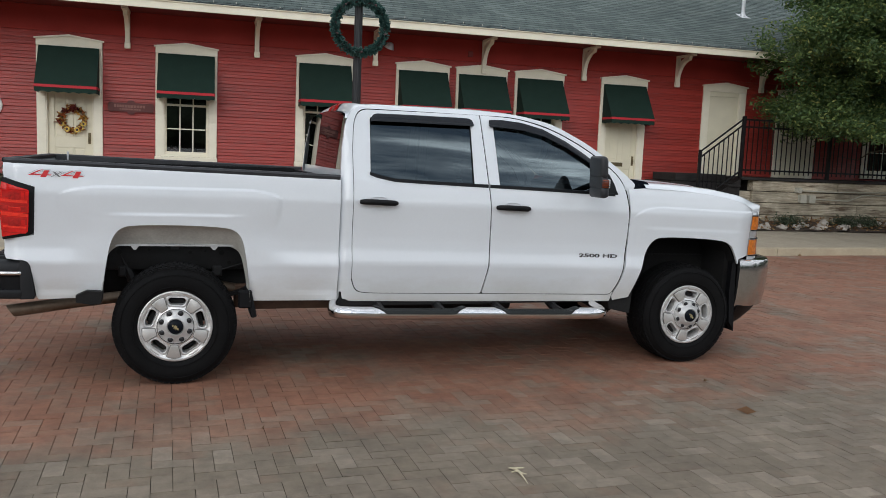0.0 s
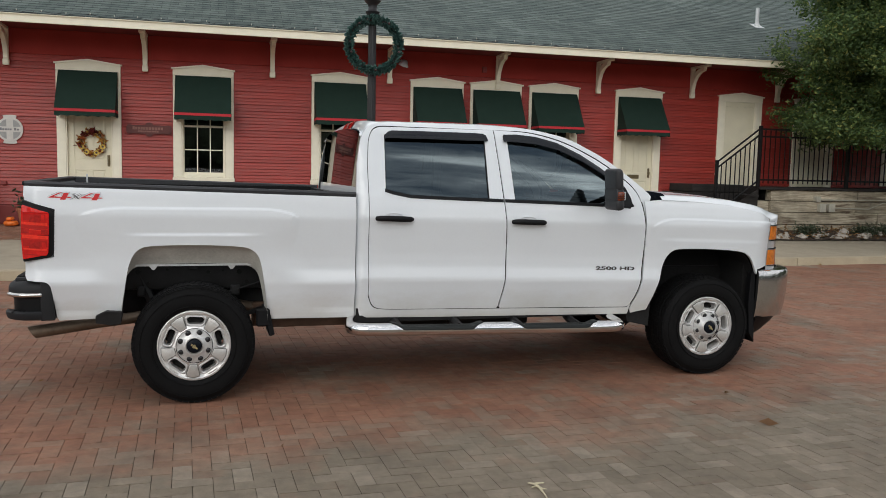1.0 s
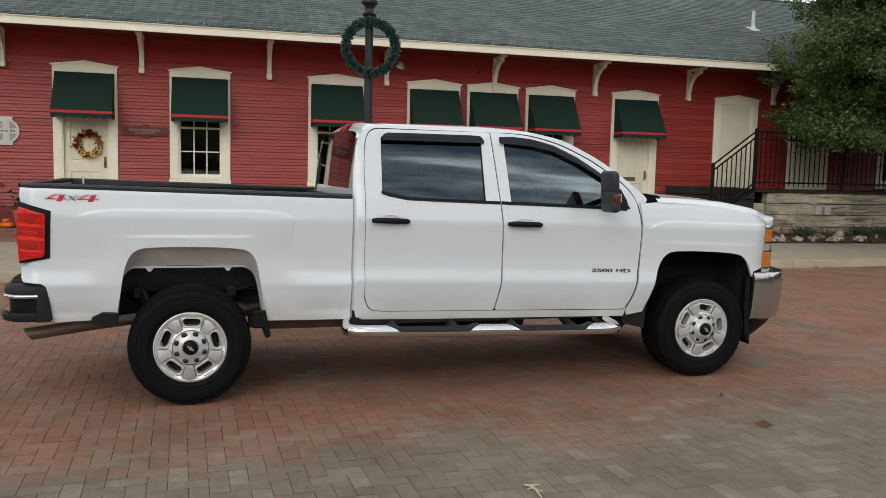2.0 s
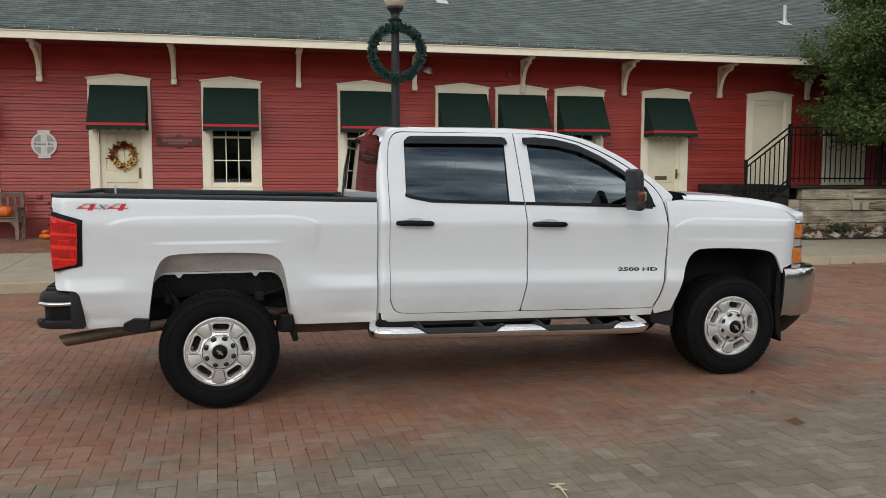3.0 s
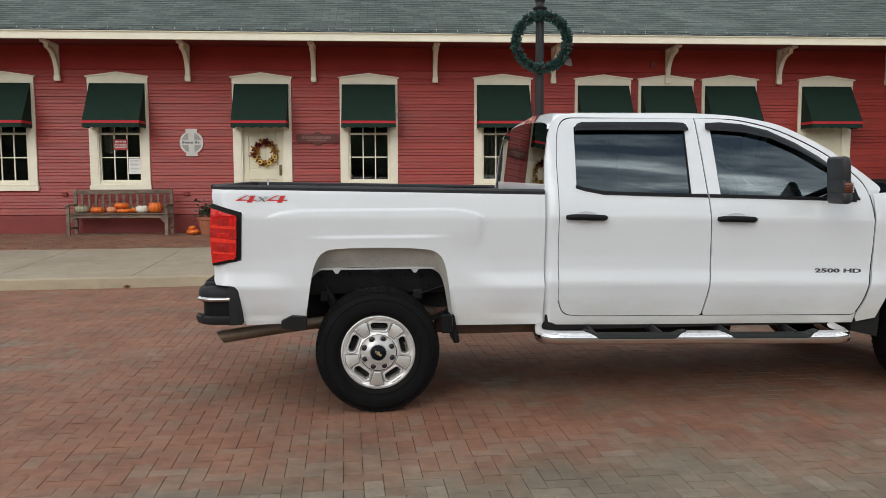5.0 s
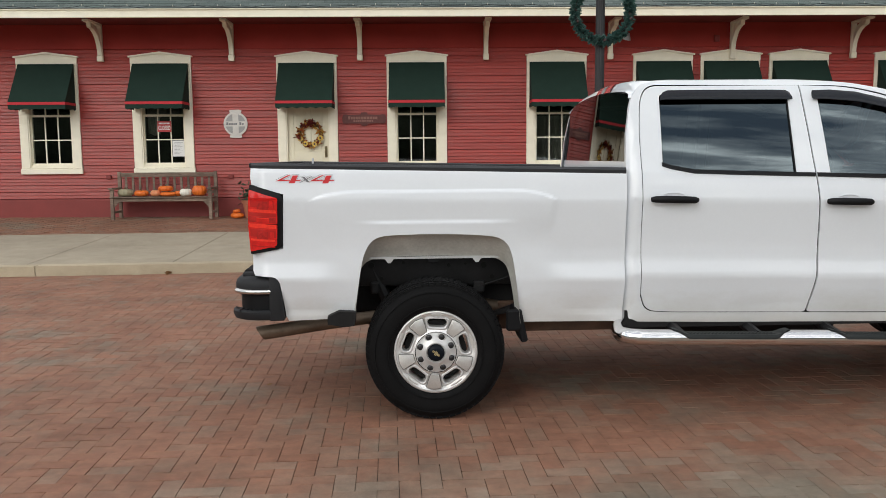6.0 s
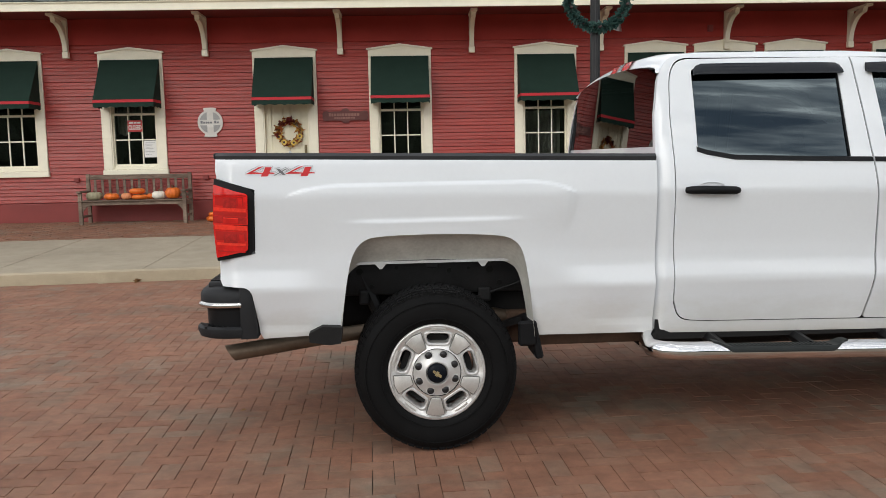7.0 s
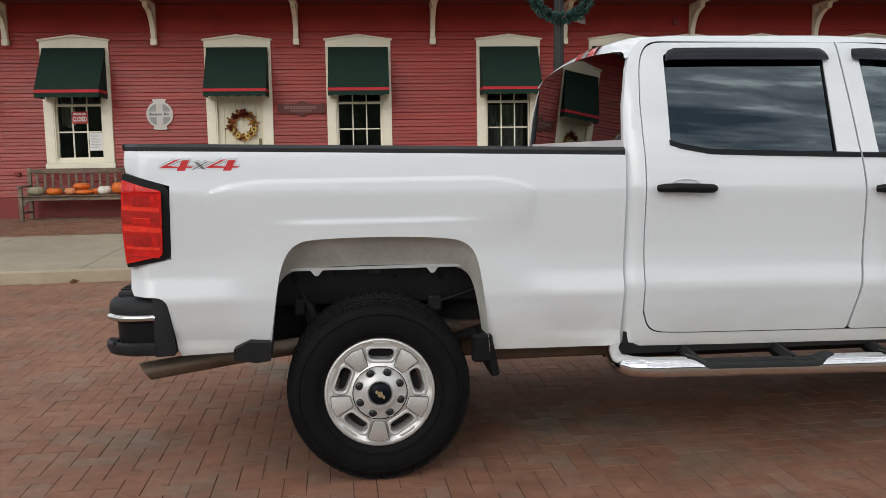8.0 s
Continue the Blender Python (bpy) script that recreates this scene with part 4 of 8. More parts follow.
def skin(name, outer, holes, f, material, parent, depth=0.018, grid=0.055, off=0.0, flip=False, label=""):
    """Sheet metal: an outline in (x, z), less holes, bent on to the side surface y = f(x, z), with folded edges.
    flip puts it on the far side."""
    bm = bmesh.new()
    for loop in [outer] + list(holes):
        vs = [bm.verts.new((x, 0, z)) for x, z in loop]
        for i in range(len(vs)):
            bm.edges.new((vs[i - 1], vs[i]))
    bmesh.ops.triangle_fill(bm, use_beauty=True, edges=bm.edges[:], normal=(0, -1, 0))
    lo = [min(p[i] for p in outer) for i in (0, 1)]
    hi = [max(p[i] for p in outer) for i in (0, 1)]
    for ax, (dx, dz) in ((0, (1, 0)), (1, (0, 1))):
        k = lo[ax] + grid * 0.5
        while k < hi[ax]:
            bmesh.ops.bisect_plane(bm, geom=bm.verts[:] + bm.edges[:] + bm.faces[:], plane_co=(k, 0, k), plane_no=(dx, 0, dz), dist=1e-5)
            k += grid if ax == 0 else grid * 0.45
    bmesh.ops.recalc_face_normals(bm, faces=bm.faces[:])
    for fc in bm.faces:
        fc.smooth = True
    if sum(fc.normal.y for fc in bm.faces) > 0:
        bmesh.ops.reverse_faces(bm, faces=bm.faces[:])
    for v in bm.verts:
        v.co.y = f(v.co.x, v.co.z) + off
    main = len(bm.faces)
    rim = [e for e in bm.edges if e.is_boundary]
    ex = bmesh.ops.extrude_edge_only(bm, edges=rim)
    bmesh.ops.translate(bm, verts=[g for g in ex["geom"] if isinstance(g, bmesh.types.BMVert)], vec=(0, depth, 0))
    bm.faces.ensure_lookup_table()
    if flip:
        for v in bm.verts:
            v.co.y = WIDE - v.co.y
        bmesh.ops.reverse_faces(bm, faces=bm.faces[:])
    me = bpy.data.meshes.new(name)
    bm.normal_update()
    bm.to_mesh(me)
    bm.free()
    e = 0.004
    normals = []
    for p in me.polygons:
        for li in p.loop_indices:
            v = me.vertices[me.loops[li].vertex_index].co
            if p.index < main:
                n = Vector(((f(v.x + e, v.z) - f(v.x - e, v.z)) / (2 * e), -1, (f(v.x, v.z + e) - f(v.x, v.z - e)) / (2 * e))).normalized()
                if flip:
                    n.y = -n.y
                normals.append(n)
            else:
                normals.append(p.normal.copy())
    me.normals_split_custom_set(normals)
    return part(name, me, material, parent, label)


def surface(nu, nv, fn, flip=False):
    bm = bmesh.new()
    g = [[bm.verts.new(fn(i / nu, j / nv)) for j in range(nv + 1)] for i in range(nu + 1)]
    for i in range(nu):
        for j in range(nv):
            q = (g[i][j], g[i + 1][j], g[i + 1][j + 1], g[i][j + 1])
            bm.faces.new(tuple(reversed(q)) if flip else q)
    return bm


def offset_line(pts, d):
    """Shifts every point of a closed outline inwards by about d."""
    out = []
    area = sum(pts[i - 1][0] * pts[i][1] - pts[i][0] * pts[i - 1][1] for i in range(len(pts)))
    s = 1 if area > 0 else -1
    for i, p in enumerate(pts):
        a, b = Vector(pts[i - 1]), Vector(pts[(i + 1) % len(pts)])
        t = (b - a).normalized()
        out.append((p[0] - t.y * d * s, p[1] + t.x * d * s))
    return out


# outlines of the near side
REAR_DOOR = fillet([(1.171, 0.70), (1.165, 1.04), (1.166, 1.60), (1.184, 1.80, 0.07), (1.235, 1.872, 0.06), (2.120, 1.876), (2.140, 1.58), (2.153, 1.38), (2.174, 1.15, 0.12),
                    (2.180, 0.80, 0.15), (2.135, 0.578, 0.02), (1.31, 0.591, 0.10), (1.203, 0.603, 0.06)])
FRONT_DOOR = fillet([(2.145, 0.578, 0.02), (2.190, 0.80, 0.15), (2.182, 1.15, 0.12), (2.161, 1.38), (2.148, 1.58), (2.128, 1.876), (2.40, 1.868, 0.1), (2.68, 1.805, 0.15), (2.97, 1.66, 0.12),
                     (3.195, 1.495, 0.1), (3.262, 1.405, 0.05), (3.298, 1.22, 0.1), (3.303, 0.95, 0.2), (3.268, 0.67, 0.1), (3.205, 0.561, 0.03)])
HOLE = fillet([(1.1665, 0.69), (1.1605, 1.04), (1.1615, 1.60), (1.1795, 1.805, 0.075), (1.231, 1.879, 0.06), (2.40, 1.876, 0.1), (2.685, 1.813, 0.15), (2.977, 1.667, 0.12), (3.203, 1.501, 0.1),
               (3.268, 1.408, 0.05), (3.304, 1.22, 0.1), (3.309, 0.95, 0.2), (3.274, 0.67, 0.1), (3.209, 0.555, 0.03), (2.14, 0.5735), (1.31, 0.5865, 0.10), (1.199, 0.598, 0.06)])
CAB_OUT = fillet([(1.081, 0.532), (1.081, 1.40), (1.093, 1.60), (1.126, 1.80, 0.06), (1.192, 1.888, 0.05), (1.35, 1.906), (2.10, 1.910), (2.42, 1.897, 0.1), (2.71, 1.838, 0.1), (3.00, 1.695, 0.1),
                  (3.25, 1.512, 0.1), (3.365, 1.412, 0.03), (3.35, 1.384), (3.318, 1.22, 0.1), (3.322, 0.95, 0.2), (3.288, 0.68, 0.1), (3.225, 0.550), (3.215, 0.505)])
REAR_GLASS = fillet([(1.295, 1.822, 0.02), (1.284, 1.427, 0.02), (1.46, 1.388, 0.05), (2.046, 1.372, 0.01), (2.046, 1.822, 0.02)])
FRONT_GLASS = fillet([(2.220, 1.825, 0.02), (2.242, 1.366, 0.01), (3.03, 1.338), (3.215, 1.328, 0.02), (3.13, 1.46), (2.92, 1.620, 0.06), (2.66, 1.762, 0.1), (2.42, 1.822, 0.08)])
ARCH_R = [(-0.445, 0.585), (-0.428, 0.72), (-0.400, 0.90), (-0.372, 0.985), (-0.330, 1.032), (-0.270, 1.052), (0.02, 1.058), (0.31, 1.046), (0.385, 1.022), (0.430, 0.965), (0.458, 0.80), (0.482, 0.546)]
ARCH_F = [(3.365, 0.535), (3.415, 0.66), (3.448, 0.80), (3.478, 0.92), (3.530, 0.990), (3.60, 1.012), (3.88, 1.008), (4.17, 0.988), (4.245, 0.950), (4.290, 0.885), (4.325, 0.80)]
ARCH_R, ARCH_F = rounded(ARCH_R), rounded(ARCH_F)
BED_OUT = ([(-1.000, 1.435), (1.073, 1.395), (1.073, 0.540)] + list(reversed(ARCH_R)) + [(-0.812, 0.572), (-0.826, 0.60)] +
           fillet([(-0.842, 0.74), (-0.857, 0.826, 0.045), (-0.99, 0.832)])[1:] + [(-1.003, 0.86), (-1.003, 0.955), (-0.830, 0.982), (-0.817, 1.281), (-0.995, 1.336), (-1.003, 1.37)])
FENDER = ([(3.300, 1.372), (3.45, 1.384), (3.80, 1.370), (4.07, 1.345), (4.37, 1.290), (4.46, 1.245), (4.458, 0.862), (4.335, 0.838)] + list(reversed(ARCH_F)) +
          [(3.232, 0.512), (3.222, 0.545), (3.280, 0.67), (3.307, 0.82), (3.313, 0.95), (3.309, 1.22)])

for far in (False, True):
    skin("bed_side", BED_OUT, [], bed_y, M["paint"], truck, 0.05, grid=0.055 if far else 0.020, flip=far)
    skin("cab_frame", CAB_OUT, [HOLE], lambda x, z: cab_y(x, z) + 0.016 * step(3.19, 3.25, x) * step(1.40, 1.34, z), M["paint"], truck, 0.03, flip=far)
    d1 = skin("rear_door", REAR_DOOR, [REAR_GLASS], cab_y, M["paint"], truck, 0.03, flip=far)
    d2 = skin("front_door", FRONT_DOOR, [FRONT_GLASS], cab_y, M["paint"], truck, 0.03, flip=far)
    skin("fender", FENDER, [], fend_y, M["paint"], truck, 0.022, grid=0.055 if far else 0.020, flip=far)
    # dark tubes laid in the door gaps, painting in the shade there
    for ln, nm in ((HOLE, "door_seal"),):
        bm = tube(bmesh.new(), [(x, cab_y(x, z) + 0.020, z) for x, z in dense(ln + ln[:1])], 0.012, 6, False)
        if far:
            bmesh.ops.scale(bm, vec=(1, -1, 1), verts=bm.verts[:])
            bmesh.ops.translate(bm, vec=(0, WIDE, 0), verts=bm.verts[:])
        part(nm, bm, M["under"], truck)
    mid = [(2.124, 1.876), (2.144, 1.58), (2.157, 1.38), (2.178, 1.15), (2.185, 0.80), (2.14, 0.598)]
    bm = tube(bmesh.new(), [(x, (WIDE - cab_y(x, z) - 0.02) if far else cab_y(x, z) + 0.02, z) for x, z in dense(mid)], 0.010, 6)
    part("door_seal", bm, M["under"], truck)
    for d, out, mt in ((d1, REAR_GLASS, "car_glass"), (d2, FRONT_GLASS, "car_glass_front")):
        g = skin("side_window", [(x, z) for x, z in offset_line(out, -0.004)], [], lambda x, z: 0.05 + (z - 1.4) * 0.345, M[mt], d, 0.004, off=0.008, flip=far, label="dark tinted side window")
        g.visible_shadow = False
        # black rubber round the glass
        bm = tube(bmesh.new(), [(x, (WIDE - cab_y(x, z) - 0.012) if far else cab_y(x, z) + 0.012, z) for x, z in out + out[:1]], 0.0065, 6, False)
        part("window_rubber", bm, M["black_plastic"], d)


def near_strip(name, pts, h, out, material, parent, label=""):
    """A narrow trim strip that follows the near side."""
    bm = bmesh.new()
    prof = [(0.0, -h / 2), (-out, -h / 2 + 0.003), (-out, h / 2 - 0.004), (0.0, h / 2)]
    dense = []
    for (x0, z0), (x1, z1) in zip(pts, pts[1:]):
        k = max(1, int((x1 - x0) / 0.08))
        dense += [(x0 + (x1 - x0) * i / k, z0 + (z1 - z0) * i / k) for i in range(k)]
    dense.append(pts[-1])
    rings = [[bm.verts.new((x, cab_y(x, z + dz) + dy, z + dz)) for dy, dz in prof] for x, z in dense]
    for a, b in zip(rings, rings[1:]):
        for i in range(len(prof)):
            j = (i + 1) % len(prof)
            bm.faces.new((a[i], a[j], b[j], b[i]))
    bm.faces.new(rings[0]), bm.faces.new(list(reversed(rings[-1])))
    bmesh.ops.recalc_face_normals(bm, faces=bm.faces[:])
    return part(name, bm, material, parent, label)


doors = [o for o in truck.children if o.name.startswith(("rear_door", "front_door"))]
rear_near, front_near = doors[0], doors[1]
near_strip("belt_moulding", [(1.279, 1.430), (1.33, 1.413), (1.46, 1.388), (1.70, 1.379), (2.150, 1.366)], 0.024, 0.008, M["black_plastic"], rear_near)
near_strip("belt_moulding", [(2.164, 1.366), (2.60, 1.353), (3.03, 1.339), (3.175, 1.329)], 0.024, 0.008, M["black_plastic"], front_near)


def rain_guard(name, pts, parent):
    """Smoked acrylic deflector over a side window: it leans out at the bottom."""
    bm = bmesh.new()
    rings = []
    for i, (x, z, h) in enumerate(pts):
        y = cab_y(x, z)
        y2 = cab_y(x, z - h)
        rings.append([bm.verts.new(p) for p in ((x, y - 0.003, z), (x, y - 0.010, z - 0.006), (x, (y + y2) / 2 - 0.019, z - h * 0.45), (x, y2 - 0.024, z - h), (x, y2 - 0.020, z - h - 0.002), (x, y2 + 0.004, z - h * 0.8))])
    for a, b in zip(rings, rings[1:]):
        for i in range(6):
            j = (i + 1) % 6
            bm.faces.new((a[i], a[j], b[j], b[i]))
    bm.faces.new(rings[0]), bm.faces.new(list(reversed(rings[-1])))
    bmesh.ops.recalc_face_normals(bm, faces=bm.faces[:])
    return part(name, bm, M["visor"], parent, "smoked rain guard", smooth=50)


rain_guard("rain_guard", [(1.300, 1.798, 0.010), (1.305, 1.818, 0.026), (1.320, 1.837, 0.044), (1.350, 1.848, 0.055), (1.55, 1.850, 0.056), (1.97, 1.850, 0.057), (2.040, 1.847, 0.054), (2.060, 1.836, 0.042), (2.064, 1.824, 0.028)], rear_near)
rain_guard("rain_guard", [(2.190, 1.832, 0.035), (2.196, 1.846, 0.050), (2.30, 1.850, 0.058), (2.45, 1.838, 0.058), (2.62, 1.798, 0.055), (2.80, 1.716, 0.052), (2.95, 1.625, 0.048), (3.06, 1.545, 0.040), (3.12, 1.490, 0.02)], front_near)
# black sail panel that carries the mirror
skin("sail_panel", fillet([(3.035, 1.345), (3.196, 1.326, 0.025), (3.184, 1.40, 0.02), (3.145, 1.478), (3.06, 1.528)]), [], cab_y, M["black_plastic"], front_near, 0.02, off=-0.006)

for d, x0 in ((rear_near, 1.210), (front_near, 2.210)):
    z0 = 1.236 - 0.02 * (x0 - 1.21)
    bm = bmesh.new()
    pts = [(x0, -0.012, z0), (x0 + 0.018, -0.036, z0 + 0.001), (x0 + 0.08, -0.044, z0 + 0.001), (x0 + 0.18, -0.044, z0 - 0.002), (x0 + 0.235, -0.036, z0 - 0.004), (x0 + 0.255, -0.010, z0 - 0.005)]
    tube(bm, pts, [0.013, 0.0165, 0.0175, 0.0175, 0.0165, 0.012], 10)
    bmesh.ops.scale(bm, vec=(1, 0.75, 1.15), verts=bm.verts[:], space=Matrix.Translation((0, 0.03, -z0)))
    part("door_handle", bm, M["black_plastic"], d, "black pull handle", smooth=50)
    bm = bmesh.new()
    lathe(bm, [(0, 0.0), (0.7, 0.0), (0.92, 0.25), (1.0, 1.0)], 24)
    bmesh.ops.transform(bm, verts=bm.verts[:], matrix=pose(x0 + 0.127, 0.003, z0 + 0.006, 90, 0, 0) @ Matrix.Diagonal((0.072, 0.030, 0.004, 1)))
    part("handle_cup", bm, M["paint"], d, smooth=50)

# roof, windscreen, back of the cab
ROOF_EDGE = sorted((x, z) for x, z in CAB_OUT if z > 1.795 and x < 2.75)


def roof_pt(u, v):
    x = 1.117 + (2.60 - 1.117) * u ** 1.6
    edge = float(np.interp(x, [p[0] for p in ROOF_EDGE], [p[1] for p in ROOF_EDGE]))
    y0 = cab_y(x, edge) + 0.002
    y = y0 + (WIDE - 2 * y0) * v
    s = math.sin(math.pi * v)
    back = step(1.32, 1.117, x)
    return (x + back * (0.045 * s ** 0.5), y, edge - 0.002 + (0.036 + 0.040 * back) * s ** (0.55 - 0.1 * back) * (1 - 0.35 * step(2.2, 2.6, x)))


part("roof", surface(46, 36, roof_pt), M["paint"], truck, smooth=80)
# the roof's rear lip folds forward to the glass
def lip_pt(u, v):
    p = Vector(roof_pt(0, v))
    return (p.x + 0.045 * u, p.y + 0.02 * u * (1 - 2 * v), p.z - 0.012 * math.sin(math.pi * u) - 0.004 * u)


part("roof_lip", surface(3, 36, lip_pt, True), M["paint"], truck, smooth=80)


def screen_pt(u, v):
    a = Vector(roof_pt(1, v))
    y0 = 0.10
    b = Vector((3.40 + 0.16 * math.sin(math.pi * v), y0 + (WIDE - 2 * y0) * v, 1.405 + 0.01 * math.sin(math.pi * v)))
    p = a.lerp(b, u)
    p.z += 0.035 * math.sin(math.pi * u) * math.sin(math.pi * v) ** 0.5 + 0.026 * math.sin(math.pi * u) * (1 - math.sin(math.pi * v))
    return p


g = part("windscreen", surface(10, 14, screen_pt), M["car_glass_front"], truck, "dark tinted windscreen", smooth=80)
g.visible_shadow = False


def back_x(y, z):
    return 1.100 + 0.075 * max(0.0, z - 1.42) - 0.012 * math.sin(math.pi * y / WIDE)


def back_pt(u, v):
    """Rear wall of the cab below the glass, u up, v across."""
    z = 0.60 + 0.855 * u
    y0 = cab_y(1.085, z) + 0.004
    y = y0 + (WIDE - 2 * y0) * v
    return (back_x(y, z), y, z)


part("cab_back", surface(6, 8, back_pt), M["paint"], truck, smooth=60)


def back_glass(u, v):
    edge = roof_pt(0, v)
    z = 1.445 + (edge[2] - 0.004 - 1.445) * u
    y0 = cab_y(1.09, min(z, 1.82)) + 0.004
    y = y0 + (WIDE - 2 * y0) * v
    return (back_x(y, z), y, z)


part("rear_window", surface(8, 16, back_glass), M["rear_glass"], truck, "dark mirror-like rear window", smooth=80)


def lamp_strip(v0, v1, lift):
    """A lens bent over the roof's rear edge."""
    def fn(u, v):
        p = Vector(roof_pt((0.004 + 0.046 * u) ** 0.625, v0 + (v1 - v0) * v))
        e = math.sin(math.pi * u) ** 0.3 * lift
        return p + Vector((-0.6, 0, 0.8)) * e
    return fn


lamp = part("brake_lamp", surface(6, 12, lamp_strip(0.385, 0.615, 0.010)), M["red_lens"], truck, "red high brake lamp with a clear middle", smooth=60)
part("cargo_lamp", surface(6, 4, lamp_strip(0.472, 0.528, 0.012)), M["clear_lens"], lamp, smooth=60)

# bonnet with a raised middle, and the cowl
def hood_z(x, v):
    base = float(np.interp(x, [3.338, 3.45, 3.80, 4.07, 4.37, 4.46, 4.60, 4.72, 4.80, 4.86], [1.374, 1.381, 1.367, 1.342, 1.287, 1.260, 1.236, 1.198, 1.150, 1.08]))
    t = min(v, 1 - v) * 2
    return base + 0.004 + 0.032 * (1 - (1 - min(1.0, t / 0.10)) ** 2) + 0.016 * (1 - (1 - min(1.0, t / 0.40)) ** 2) + 0.014 * step(0.40, 0.56, t) * step(4.80, 4.30, x)


def hood_pt(u, v):
    s = math.sin(math.pi * v)
    edge = fend_y(4.0, 1.33) + 0.002
    d = min(v, 1 - v) * (WIDE - 2 * edge)
    front = 4.462 + 0.200 * math.sqrt(1 - (1 - min(1.0, d / 0.36)) ** 2) + 0.05 * s
    x = 3.45 + 0.10 * s + (front - 3.45 - 0.10 * s) * min(1.0, u / 0.96)
    y0 = fend_y(min(x, 4.46), 1.36 - 0.15 * step(4.1, 4.5, x)) + 0.001
    drop = 0.05 * max(0.0, (u - 0.96) / 0.04)
    return (x, y0 + (WIDE - 2 * y0) * v, hood_z(x - (front - 4.462) * u * 0.7, v) - drop - 0.022 * step(0.70, 0.96, u) ** 1.5)


part("hood", surface(50, 48, hood_pt), M["paint"], truck, smooth=80)
part("cowl", surface(3, 12, lambda u, v: (3.33 + 0.16 * math.sin(math.pi * v) + 0.16 * u, 0.10 + (WIDE - 0.2) * v, 1.392 + 0.004 * u)), M["black_plastic"], truck)
# black wedge standing in for the dark windscreen corner past the pillar
bm = bmesh.new()
extrude_poly(bm, fillet([(3.30, 1.375), (3.545, 1.366), (3.52, 1.40, 0.01), (3.485, 1.434, 0.02), (3.30, 1.456, 0.01)]), 0.095, 0.34)
part("cowl_corner", bm, M["cap"], truck)

# bed: rail caps, inner walls, floor, tailgate
for far in (False, True):
    bm = bmesh.new()
    rings = []
    for i in range(70):
        x = -1.0 + 2.071 * (i / 69) ** 1.5
        z = 1.436 - 0.0194 * (x + 1.0)
        y = bed_y(x, z - 0.005) - 0.004
        ring = [(y, z - 0.022), (y - 0.003, z + 0.004), (y + 0.012, z + 0.017), (y + 0.075, z + 0.017), (y + 0.085, z + 0.008), (y + 0.085, z - 0.03)]
        rings.append([bm.verts.new((x, WIDE - b if far else b, c)) for b, c in ring])
    for a, b in zip(rings, rings[1:]):
        for i in range(5):
            bm.faces.new((a[i], a[i + 1], b[i + 1], b[i]))
    bm.faces.new(rings[0]), bm.faces.new(rings[-1])
    bmesh.ops.recalc_face_normals(bm, faces=bm.faces[:])
    part("rail_cap", bm, M["rail"], truck, "black plastic bed rail cap", smooth=40)
    y = WIDE - 0.14 if far else 0.09
    part("bed_wall", bx(-0.95, 1.04, y, y + 0.05, 1.07, 1.385 if not far else 1.40), M["black_plastic"], truck, "black lined bed wall")
part("bed_floor", bx(-0.95, 1.04, 0.36, WIDE - 0.36, 0.90, 0.94), M["black_plastic"], truck)
part("bed_front", bx(1.005, 1.05, 0.14, WIDE - 0.14, 0.86, 1.39), M["black_plastic"], truck)
gate = part("tailgate", bx(-1.005, -0.945, 0.085, WIDE - 0.085, 0.83, 1.43, bev=0.012, seg=2), M["paint"], truck, smooth=40)
part("gate_cap", bx(-1.012, -0.938, 0.08, WIDE - 0.08, 1.424, 1.452, bev=0.008, seg=2), M["black_plastic"], gate, "black plastic tailgate cap")
part("rail_hook", bx(-0.86, -0.845, WIDE - 0.12, WIDE - 0.105, 1.40, 1.475, bev=0.003), M["galv"], truck)

